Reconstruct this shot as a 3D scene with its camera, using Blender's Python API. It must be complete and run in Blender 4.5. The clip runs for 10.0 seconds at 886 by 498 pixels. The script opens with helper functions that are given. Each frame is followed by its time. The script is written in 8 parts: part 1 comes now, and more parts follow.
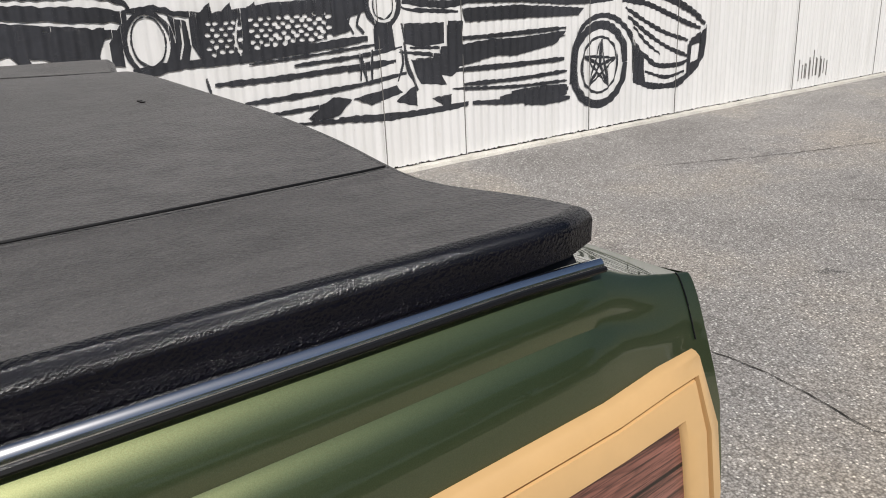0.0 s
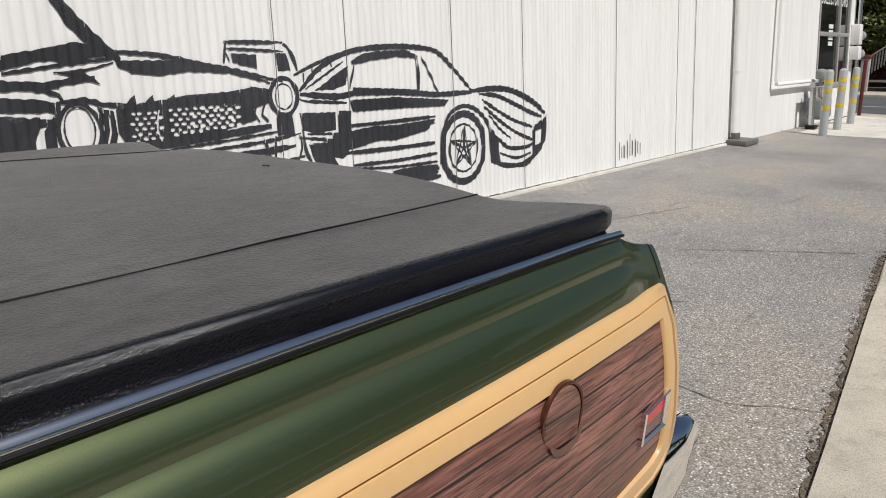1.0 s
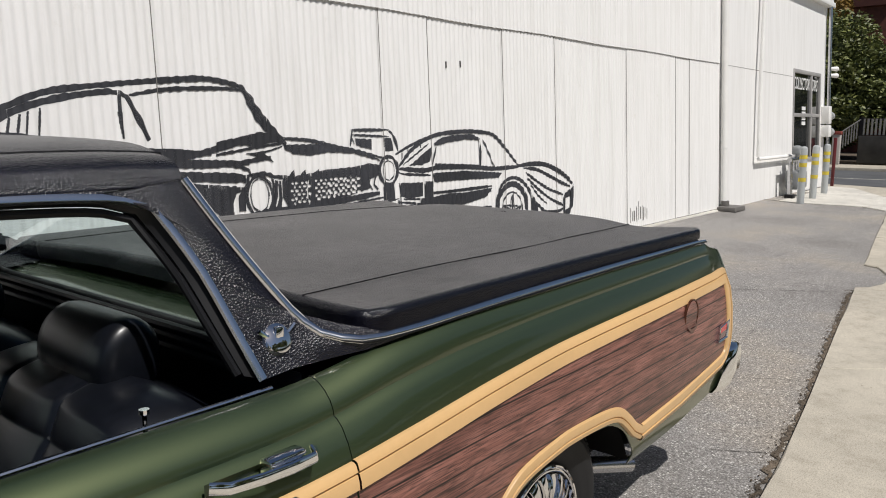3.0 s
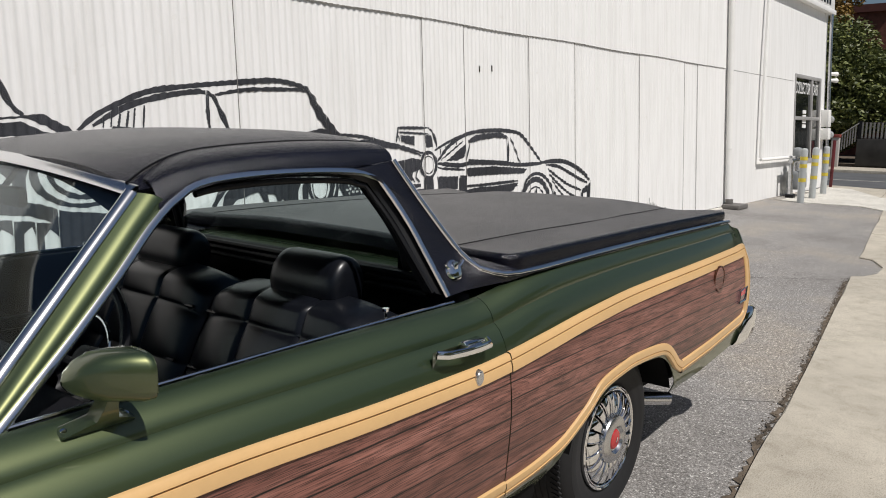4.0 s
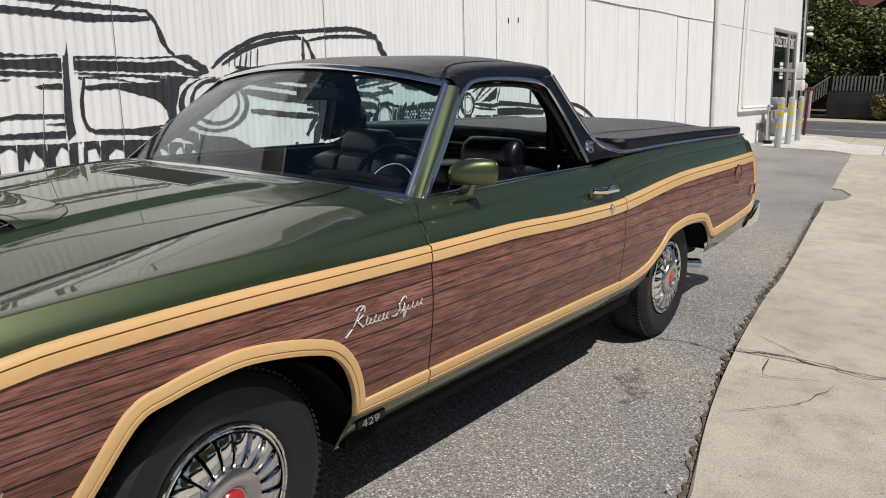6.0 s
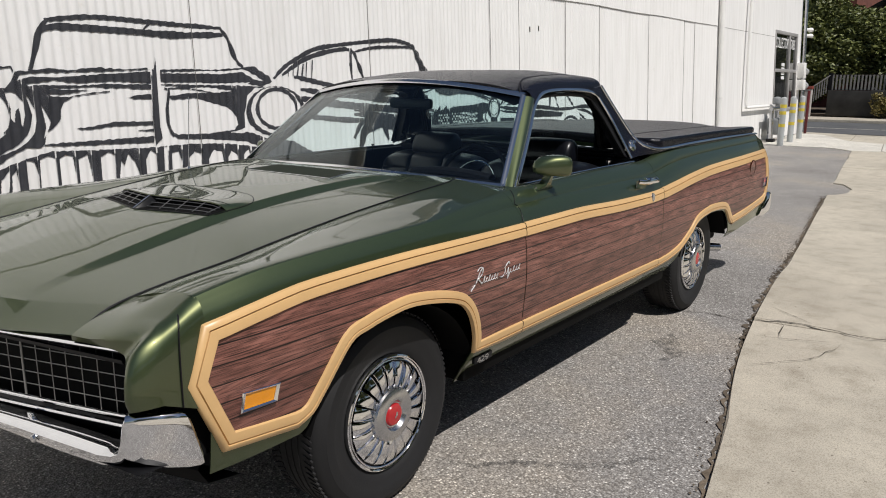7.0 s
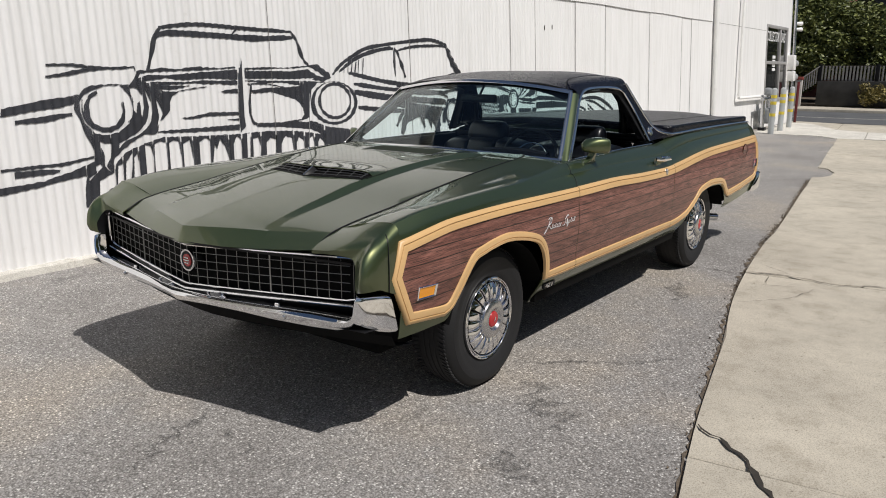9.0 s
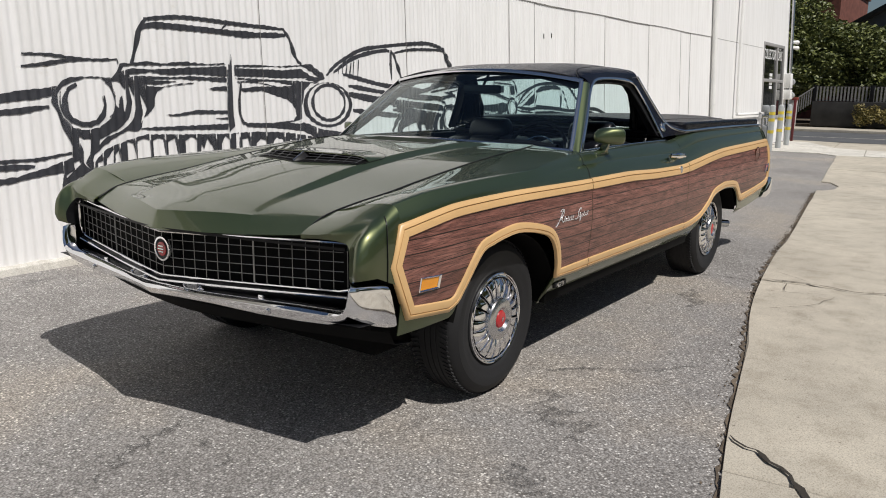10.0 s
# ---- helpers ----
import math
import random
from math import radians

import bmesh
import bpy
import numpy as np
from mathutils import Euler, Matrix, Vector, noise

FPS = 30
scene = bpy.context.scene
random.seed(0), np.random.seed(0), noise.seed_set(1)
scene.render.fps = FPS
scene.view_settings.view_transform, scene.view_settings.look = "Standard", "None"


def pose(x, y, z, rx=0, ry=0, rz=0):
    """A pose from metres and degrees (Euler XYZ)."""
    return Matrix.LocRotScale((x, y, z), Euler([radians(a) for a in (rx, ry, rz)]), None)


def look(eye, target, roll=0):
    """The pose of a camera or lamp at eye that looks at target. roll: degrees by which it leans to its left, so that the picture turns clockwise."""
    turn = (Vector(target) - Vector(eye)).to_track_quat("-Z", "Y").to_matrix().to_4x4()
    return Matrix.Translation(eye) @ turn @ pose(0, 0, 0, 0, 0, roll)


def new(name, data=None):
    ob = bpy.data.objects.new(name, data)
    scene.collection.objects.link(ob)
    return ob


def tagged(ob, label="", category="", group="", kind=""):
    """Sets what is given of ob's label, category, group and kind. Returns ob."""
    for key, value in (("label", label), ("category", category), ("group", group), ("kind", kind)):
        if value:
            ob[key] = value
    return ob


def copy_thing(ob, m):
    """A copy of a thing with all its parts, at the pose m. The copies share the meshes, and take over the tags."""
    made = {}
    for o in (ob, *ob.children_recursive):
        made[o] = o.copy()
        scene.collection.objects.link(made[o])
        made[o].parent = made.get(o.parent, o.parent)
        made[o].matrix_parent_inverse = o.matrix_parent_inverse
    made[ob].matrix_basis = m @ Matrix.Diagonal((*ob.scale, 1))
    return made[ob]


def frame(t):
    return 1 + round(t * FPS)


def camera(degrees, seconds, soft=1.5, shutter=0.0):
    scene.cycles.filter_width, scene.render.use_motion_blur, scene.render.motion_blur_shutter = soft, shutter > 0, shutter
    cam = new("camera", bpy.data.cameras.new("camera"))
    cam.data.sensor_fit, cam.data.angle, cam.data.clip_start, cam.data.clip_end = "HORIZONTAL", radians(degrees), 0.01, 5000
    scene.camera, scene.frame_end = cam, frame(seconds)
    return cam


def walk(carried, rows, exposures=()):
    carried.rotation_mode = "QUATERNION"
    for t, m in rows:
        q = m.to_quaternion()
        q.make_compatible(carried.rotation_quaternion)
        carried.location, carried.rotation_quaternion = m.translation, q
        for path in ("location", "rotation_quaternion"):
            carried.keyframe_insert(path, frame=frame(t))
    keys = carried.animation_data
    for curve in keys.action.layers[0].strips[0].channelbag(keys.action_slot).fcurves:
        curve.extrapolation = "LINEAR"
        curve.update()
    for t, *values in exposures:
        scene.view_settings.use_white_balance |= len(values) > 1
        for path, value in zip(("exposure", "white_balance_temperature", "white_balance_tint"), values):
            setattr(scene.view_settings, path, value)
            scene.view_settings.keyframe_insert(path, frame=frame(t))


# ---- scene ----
cam = camera(60.2, 10.0, soft=1.0)
PATH = [
    (0, (3.519, -1.325, 1.321), (4.636, 0.178, 0.619), -1.1),
    (0.5, (3.197, -1.464, 1.372), (4.557, -0.113, 0.802), -0.9),
    (1, (2.785, -1.514, 1.372), (4.26, -0.258, 0.877), -0.2),
    (1.5, (2.364, -1.59, 1.395), (3.873, -0.353, 0.959), -0.1),
    (2, (1.967, -1.703, 1.436), (3.493, -0.468, 1.052), -0.0),
    (2.2, (1.79, -1.748, 1.45), (3.319, -0.512, 1.081), -0.2),
    (3.5, (0.767, -2.027, 1.497), (2.297, -0.775, 1.191), 0.4),
    (4, (0.386, -2.096, 1.49), (1.918, -0.851, 1.167), 0.7),
    (4.5, (0.037, -2.195, 1.419), (1.573, -0.966, 1.062), 0.8),
    (5, (-0.314, -2.236, 1.381), (1.234, -1.032, 0.987), 1.0),
    (5.5, (-0.675, -2.253, 1.364), (0.883, -1.07, 0.946), 0.9),
    (5.7, (-0.825, -2.282, 1.359), (0.733, -1.105, 0.927), 1.0),
    (7, (-1.773, -2.431, 1.408), (-0.214, -1.254, 0.979), 0.3),
    (7.5, (-2.118, -2.517, 1.415), (-0.564, -1.335, 0.983), 0.2),
    (8, (-2.435, -2.549, 1.411), (-0.882, -1.369, 0.97), 0.1),
    (8.5, (-2.664, -2.631, 1.428), (-1.109, -1.458, 0.975), 0.1),
    (9, (-2.888, -2.737, 1.469), (-1.323, -1.578, 1.014), 0.3),
    (9.5, (-2.849, -2.649, 1.419), (-1.272, -1.499, 0.981), 0.5),
    (10, (-2.682, -2.532, 1.277), (-1.096, -1.381, 0.876), 0.8),
]
walk(cam, [(t, look(eye, target, roll)) for t, eye, target, roll in PATH])

# ---- world and sun ----
TO_SUN = Vector((-0.14, -0.64, 1.0)).normalized()
world = bpy.data.worlds.new("sky")
scene.world = world
world.use_nodes = True
wn = world.node_tree
sky = wn.nodes.new("ShaderNodeTexSky")
sky.sky_type, sky.sun_disc = "NISHITA", False
sky.sun_elevation, sky.sun_rotation = math.asin(TO_SUN.z), math.atan2(TO_SUN.x, TO_SUN.y)
sky.air_density, sky.dust_density, sky.ozone_density = 1.0, 1.0, 1.7
wn.links.new(sky.outputs[0], wn.nodes["Background"].inputs[0])
wn.nodes["Background"].inputs[1].default_value = 0.044
sun = new("sun", bpy.data.lights.new("sun", "SUN"))
sun.data.energy, sun.data.angle, sun.data.color = 4.0, radians(0.5), (1.0, 0.962, 0.925)
sun.matrix_world = look(TO_SUN * 40, (0, 0, 0))

# ---- materials ----


def nodes_of(name):
    m = bpy.data.materials.new(name)
    m.use_nodes = True
    return m, m.node_tree, m.node_tree.nodes["Principled BSDF"]


def coords(nt, scale=(1, 1, 1), turn=(0, 0, 0)):
    tc, mp = nt.nodes.new("ShaderNodeTexCoord"), nt.nodes.new("ShaderNodeMapping")
    mp.inputs["Scale"].default_value = scale
    mp.inputs["Rotation"].default_value = [radians(a) for a in turn]
    nt.links.new(tc.outputs["Object"], mp.inputs["Vector"])
    return mp.outputs["Vector"]


def noise_of(nt, vec, scale, detail=4.0, rough=0.55, distort=0.0):
    n = nt.nodes.new("ShaderNodeTexNoise")
    n.inputs["Scale"].default_value, n.inputs["Detail"].default_value = scale, detail
    n.inputs["Roughness"].default_value, n.inputs["Distortion"].default_value = rough, distort
    nt.links.new(vec, n.inputs["Vector"])
    return n.outputs["Fac"]


def ramp(nt, fac, stops):
    r = nt.nodes.new("ShaderNodeValToRGB")
    while len(r.color_ramp.elements) < len(stops):
        r.color_ramp.elements.new(0.5)
    for e, (p, c) in zip(r.color_ramp.elements, stops):
        e.position, e.color = p, (*c, 1) if len(c) == 3 else c
    nt.links.new(fac, r.inputs["Fac"])
    return r.outputs["Color"]


def mixed(nt, fac, a, b, mode="MIX"):
    m = nt.nodes.new("ShaderNodeMix")
    m.data_type, m.blend_type = "RGBA", mode
    for sock, v in ((m.inputs["Factor"], fac), (m.inputs["A"], a), (m.inputs["B"], b)):
        if isinstance(v, (int, float)):
            sock.default_value = v
        elif isinstance(v, tuple):
            sock.default_value = (*v, 1)
        else:
            nt.links.new(v, sock)
    return m.outputs["Result"]


def bumped(nt, bs, height, strength, distance):
    b = nt.nodes.new("ShaderNodeBump")
    b.inputs["Strength"].default_value, b.inputs["Distance"].default_value = strength, distance
    nt.links.new(height, b.inputs["Height"])
    nt.links.new(b.outputs["Normal"], bs.inputs["Normal"])
    return b


def simple(name, color, rough=0.5, metal=0.0, vary=0.15, scale=8.0, coat=0.0, bump=0.0, bscale=60.0, bdist=0.002, spec=0.5):
    """A material with colour variation at two scales and fine relief."""
    m, nt, bs = nodes_of(name)
    v = coords(nt)
    big, small = noise_of(nt, v, scale * 0.25, 3), noise_of(nt, v, scale * 5, 5)
    lo, hi = tuple(c * (1 - vary) for c in color), tuple(min(1, c * (1 + vary)) for c in color)
    one = ramp(nt, big, [(0.3, lo), (0.7, hi)])
    two = ramp(nt, small, [(0.25, (1 - vary,) * 3), (0.75, (1.0,) * 3)])
    nt.links.new(mixed(nt, 1.0, one, two, "MULTIPLY"), bs.inputs["Base Color"])
    bs.inputs["Roughness"].default_value, bs.inputs["Metallic"].default_value = rough, metal
    bs.inputs["Coat Weight"].default_value, bs.inputs["Coat Roughness"].default_value = coat, 0.03
    bs.inputs["Specular IOR Level"].default_value = spec
    if bump:
        bumped(nt, bs, noise_of(nt, v, bscale, 4), bump, bdist)
    return m


def paint_green():
    """Metallic paint: dark green pigment and a share of pale gold flakes under one clear coat."""
    m, nt, bs = nodes_of("green_metallic_paint")
    v = coords(nt)
    tone = ramp(nt, noise_of(nt, v, 900, 2), [(0.35, (0.006, 0.035, 0.019)), (0.75, (0.011, 0.055, 0.031))])
    gold = ramp(nt, noise_of(nt, v, 1300, 2), [(0.35, (0.70, 0.63, 0.28)), (0.7, (0.93, 0.86, 0.42))])
    flake = nt.nodes.new("ShaderNodeBsdfPrincipled")
    for sh, colour, metal, rough in ((bs, tone, 0.86, 0.52), (flake, gold, 1.0, 0.43)):
        nt.links.new(colour, sh.inputs["Base Color"])
        sh.inputs["Metallic"].default_value, sh.inputs["Roughness"].default_value = metal, rough
        sh.inputs["Coat Weight"].default_value, sh.inputs["Coat Roughness"].default_value, sh.inputs["Coat IOR"].default_value = 1.0, 0.012, 1.46
    mix = nt.nodes.new("ShaderNodeMixShader")
    mix.inputs[0].default_value = 0.122
    nt.links.new(bs.outputs[0], mix.inputs[1])
    nt.links.new(flake.outputs[0], mix.inputs[2])
    nt.links.new(mix.outputs[0], nt.nodes["Material Output"].inputs["Surface"])
    return m


def vinyl_black(name, color, scale, strength, rough, spec=0.5, pebble=2.3):
    """Pebbled vinyl: rounded cells with fine creases between."""
    m, nt, bs = nodes_of(name)
    v = coords(nt)
    vo = nt.nodes.new("ShaderNodeTexVoronoi")
    vo.feature, vo.inputs["Scale"].default_value = "F1", scale
    nt.links.new(v, vo.inputs["Vector"])
    wear = noise_of(nt, v, 2.2, 5, 0.6)
    tone = ramp(nt, wear, [(0.32, tuple(c * 0.72 for c in color)), (0.68, tuple(c * 1.25 for c in color))])
    rub = ramp(nt, noise_of(nt, coords(nt, (1, 2.4, 1)), 16, 6, 0.7), [(0.34, (0.70, 0.70, 0.71)), (0.52, (1, 1, 1)), (0.70, (1.22, 1.21, 1.20))])
    nt.links.new(mixed(nt, 1.0, tone, rub, "MULTIPLY"), bs.inputs["Base Color"])
    fine = noise_of(nt, v, scale * pebble, 5, 0.6)
    hsum = nt.nodes.new("ShaderNodeMath")
    hsum.operation = "ADD"
    nt.links.new(vo.outputs["Distance"], hsum.inputs[0])
    nt.links.new(fine, hsum.inputs[1])
    bumped(nt, bs, hsum.outputs[0], strength, 0.0045)
    bs.inputs["Roughness"].default_value, bs.inputs["Specular IOR Level"].default_value = rough, spec
    return m


def math_node(nt, op, a, b=None, c=None):
    k = nt.nodes.new("ShaderNodeMath")
    k.operation = op
    for i, v in enumerate((a, b, c)):
        if v is None:
            continue
        if isinstance(v, (int, float)):
            k.inputs[i].default_value = v
        else:
            nt.links.new(v, k.inputs[i])
    return k.outputs[0]


def wood_vinyl():
    """Printed walnut planks: fine long grain with knots, a dark joint every 50 mm, each plank its own tone."""
    m, nt, bs = nodes_of("woodgrain_vinyl")
    sep = nt.nodes.new("ShaderNodeSeparateXYZ")
    tc = nt.nodes.new("ShaderNodeTexCoord")
    nt.links.new(tc.outputs["Object"], sep.inputs[0])
    # the planks rise and fall gently along the flank
    wob = noise_of(nt, coords(nt, (0.5, 1, 0.6)), 1.3, 2)
    height = math_node(nt, "MULTIPLY", math_node(nt, "MULTIPLY_ADD", wob, 0.030, sep.outputs["Z"]), 20.0)
    plank, across = math_node(nt, "FLOOR", height), math_node(nt, "FRACT", height)
    own = nt.nodes.new("ShaderNodeTexWhiteNoise")
    own.noise_dimensions = "1D"
    nt.links.new(plank, own.inputs["W"])
    tint = ramp(nt, own.outputs["Value"], [(0.0, (0.80, 0.78, 0.78)), (0.5, (1.0, 1.0, 1.0)), (1.0, (1.16, 1.15, 1.15))])
    broad = ramp(nt, noise_of(nt, coords(nt, (0.9, 1, 6.0)), 5.0, 6, 0.62, 0.6), [(0.30, (0.120, 0.045, 0.034)), (0.52, (0.215, 0.089, 0.068)), (0.72, (0.300, 0.138, 0.110))])
    # flame figure: contour lines of a slow stretched noise
    flame = math_node(nt, "FRACT", math_node(nt, "MULTIPLY", noise_of(nt, coords(nt, (0.42, 1, 7.5)), 1.7, 4, 0.55, 0.5), 22.0))
    figure = ramp(nt, flame, [(0.0, (0.30, 0.27, 0.27)), (0.16, (0.55, 0.52, 0.52)), (0.40, (1, 1, 1)), (0.86, (1, 1, 1)), (1.0, (0.42, 0.39, 0.39))])
    fine = noise_of(nt, coords(nt, (2.2, 1, 105)), 3.2, 5, 0.7, 0.3)
    pores = ramp(nt, fine, [(0.40, (0.07, 0.06, 0.06)), (0.50, (1, 1, 1)), (0.66, (1.25, 1.22, 1.2))])
    col = mixed(nt, 0.62, mixed(nt, 1.0, broad, tint, "MULTIPLY"), figure, "MULTIPLY")
    col = mixed(nt, 0.85, col, pores, "MULTIPLY")
    joint = ramp(nt, across, [(0.0, (0.03, 0.025, 0.025)), (0.062, (0.04, 0.03, 0.03)), (0.088, (1, 1, 1)), (0.985, (1, 1, 1)), (1.0, (0.03, 0.025, 0.025))])
    nt.links.new(mixed(nt, 1.0, col, joint, "MULTIPLY"), bs.inputs["Base Color"])
    bs.inputs["Roughness"].default_value = 0.42
    bs.inputs["Coat Weight"].default_value, bs.inputs["Coat Roughness"].default_value = 0.12, 0.15
    bumped(nt, bs, fine, 0.22, 0.0006)
    return m


def asphalt():
    m, nt, bs = nodes_of("worn_asphalt")
    v = coords(nt)
    stones = nt.nodes.new("ShaderNodeTexVoronoi")
    stones.feature, stones.inputs["Scale"].default_value = "F1", 130
    nt.links.new(v, stones.inputs["Vector"])
    speck = ramp(nt, stones.outputs["Color"], [(0.0, (0.168, 0.163, 0.157)), (0.45, (0.306, 0.290, 0.272)), (0.78, (0.368, 0.354, 0.338)), (0.88, (0.70, 0.68, 0.645))])
    gap = ramp(nt, stones.outputs["Distance"], [(0.35, (1.04, 1.04, 1.04)), (0.75, (0.50, 0.49, 0.48))])
    a = mixed(nt, 1.0, speck, gap, "MULTIPLY")
    stain = ramp(nt, noise_of(nt, v, 0.55, 6, 0.62), [(0.28, (0.66, 0.65, 0.65)), (0.5, (1, 1, 1)), (0.68, (1.25, 1.17, 1.05))])
    b = mixed(nt, 1.0, a, stain, "MULTIPLY")
    spots = ramp(nt, noise_of(nt, v, 3.3, 5, 0.6), [(0.24, (0.55, 0.55, 0.56)), (0.33, (1, 1, 1))])
    c = mixed(nt, 1.0, b, spots, "MULTIPLY")
    drag = ramp(nt, noise_of(nt, coords(nt, (0.6, 2.2, 1), (0, 0, 0.4)), 1.1, 8, 0.7, 0.8), [(0.30, (0.58, 0.58, 0.60)), (0.40, (1, 1, 1))])
    c = mixed(nt, 0.8, c, drag, "MULTIPLY")
    chips = nt.nodes.new("ShaderNodeTexVoronoi")
    chips.feature, chips.inputs["Scale"].default_value = "F1", 38
    nt.links.new(v, chips.inputs["Vector"])
    dots = ramp(nt, chips.outputs["Distance"], [(0.10, (1, 1, 1)), (0.15, (0, 0, 0))])
    few = ramp(nt, chips.outputs["Color"], [(0.54, (0, 0, 0)), (0.58, (1, 1, 1))])
    nt.links.new(mixed(nt, mixed(nt, 1.0, dots, few, "MULTIPLY"), c, (0.72, 0.70, 0.66)), bs.inputs["Base Color"])
    bs.inputs["Roughness"].default_value = 0.88
    bumped(nt, bs, stones.outputs["Distance"], 0.55, 0.004)
    return m


def concrete(name, color):
    m, nt, bs = nodes_of(name)
    v = coords(nt)
    big = noise_of(nt, v, 0.9, 6, 0.6)
    grit = noise_of(nt, v, 160, 4, 0.7)
    lo, hi = tuple(c * 0.80 for c in color), tuple(c * 1.08 for c in color)
    a = ramp(nt, big, [(0.3, lo), (0.65, hi)])
    b = ramp(nt, grit, [(0.34, (0.62, 0.61, 0.59)), (0.52, (1, 1, 1)), (0.68, (1.12, 1.12, 1.11))])
    c = ramp(nt, noise_of(nt, v, 5.5, 7, 0.72), [(0.26, (0.72, 0.70, 0.67)), (0.5, (1, 1, 1)), (0.72, (1.10, 1.10, 1.09))])
    pits = nt.nodes.new("ShaderNodeTexVoronoi")
    pits.feature, pits.inputs["Scale"].default_value = "F1", 22
    nt.links.new(v, pits.inputs["Vector"])
    holes = mixed(nt, 1.0, ramp(nt, pits.outputs["Distance"], [(0.09, (1, 1, 1)), (0.14, (0, 0, 0))]), ramp(nt, pits.outputs["Color"], [(0.70, (0, 0, 0)), (0.76, (1, 1, 1))]), "MULTIPLY")
    c = mixed(nt, holes, c, (0.45, 0.43, 0.40))
    nt.links.new(mixed(nt, 1.0, mixed(nt, 1.0, a, b, "MULTIPLY"), c, "MULTIPLY"), bs.inputs["Base Color"])
    bs.inputs["Roughness"].default_value = 0.9
    bumped(nt, bs, grit, 0.45, 0.003)
    return m


def wall_white():
    m, nt, bs = nodes_of("white_painted_sheet_metal")
    v = coords(nt)
    streaks = noise_of(nt, coords(nt, (6, 1, 0.35)), 2.0, 6, 0.65)
    a = ramp(nt, streaks, [(0.25, (0.75, 0.74, 0.715)), (0.55, (0.85, 0.842, 0.825)), (0.8, (0.885, 0.875, 0.86))])
    b = ramp(nt, noise_of(nt, v, 9, 6, 0.7), [(0.2, (0.90, 0.885, 0.85)), (0.38, (1, 1, 1))])
    sc = ramp(nt, noise_of(nt, v, 46, 3, 0.5), [(0.19, (0.45, 0.42, 0.38)), (0.225, (1, 1, 1))])
    nt.links.new(mixed(nt, 1.0, mixed(nt, 1.0, a, b, "MULTIPLY"), sc, "MULTIPLY"), bs.inputs["Base Color"])
    bs.inputs["Roughness"].default_value = 0.6
    bumped(nt, bs, noise_of(nt, v, 5, 4), 0.15, 0.01)
    return m


def stain():
    """A thin dark film, broken up by the grain beneath it."""
    m, nt, bs = nodes_of("oily_stain")
    v = coords(nt)
    bs.inputs["Base Color"].default_value, bs.inputs["Roughness"].default_value = (0.06, 0.058, 0.056, 1), 0.7
    cut = mixed(nt, 1.0, ramp(nt, noise_of(nt, v, 26, 5, 0.7), [(0.38, (0, 0, 0)), (0.62, (1, 1, 1))]), ramp(nt, noise_of(nt, v, 260, 2), [(0.40, (0.1, 0.1, 0.1)), (0.6, (0.75, 0.75, 0.75))]), "MULTIPLY")
    nt.links.new(cut, bs.inputs["Alpha"])
    return m


def glass(name, tint):
    """Tinted car glass: clear straight through, mirroring more towards grazing angles (Schlick)."""
    m, nt, bs = nodes_of(name)
    lw = nt.nodes.new("ShaderNodeLayerWeight")
    lw.inputs["Blend"].default_value = 0.5
    chain = lw.outputs["Facing"]
    for op, val, add in (("POWER", 5.0, None), ("MULTIPLY_ADD", 0.95, 0.05)):
        k = nt.nodes.new("ShaderNodeMath")
        k.operation = op
        k.inputs[1].default_value = val
        if add is not None:
            k.inputs[2].default_value = add
        nt.links.new(chain, k.inputs[0])
        chain = k.outputs[0]
    clear, gloss, mix = nt.nodes.new("ShaderNodeBsdfTransparent"), nt.nodes.new("ShaderNodeBsdfGlossy"), nt.nodes.new("ShaderNodeMixShader")
    clear.inputs["Color"].default_value = (*tint, 1)
    gloss.inputs["Roughness"].default_value = 0.0
    nt.links.new(chain, mix.inputs[0])
    nt.links.new(clear.outputs[0], mix.inputs[1])
    nt.links.new(gloss.outputs[0], mix.inputs[2])
    nt.links.new(mix.outputs[0], nt.nodes["Material Output"].inputs["Surface"])
    nt.nodes.remove(bs)
    return m


M_GREEN, M_WOOD = paint_green(), wood_vinyl()
M_TAN = simple("tan_trim_paint", (0.66, 0.42, 0.19), 0.36, vary=0.06, coat=0.2)
M_TANLINE = simple("brown_groove", (0.50, 0.30, 0.12), 0.6)
M_CHROME = simple("chrome", (0.86, 0.86, 0.87), 0.045, 1.0, vary=0.05)
M_TRIM = simple("aged_bright_trim", (0.84, 0.84, 0.85), 0.17, 1.0, vary=0.06)
M_STEEL = simple("brushed_steel", (0.62, 0.62, 0.63), 0.26, 1.0, vary=0.08)
M_VINYL = vinyl_black("black_pebbled_vinyl", (0.005, 0.005, 0.010), 260, 0.40, 0.24, 0.45, 0.9)
# dust and sheen on the cover's top are put into its colour; rim stays near black
M_COVER = vinyl_black("dusty_sheen_cover_vinyl", (0.088, 0.084, 0.083), 210, 0.7, 0.44, 0.5, 0.9)
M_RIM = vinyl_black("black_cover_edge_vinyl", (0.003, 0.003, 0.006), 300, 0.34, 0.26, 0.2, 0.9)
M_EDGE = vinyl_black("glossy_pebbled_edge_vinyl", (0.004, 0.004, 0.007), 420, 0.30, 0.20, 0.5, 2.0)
M_SEAT = vinyl_black("black_seat_vinyl", (0.005, 0.006, 0.009), 260, 0.004, 0.32, 0.42)
M_BLACK = simple("black_plastic", (0.006, 0.006, 0.007), 0.45, vary=0.2, spec=0.25)
M_DARK = simple("dark_underbody", (0.004, 0.004, 0.004), 0.85, vary=0.3, spec=0.15)
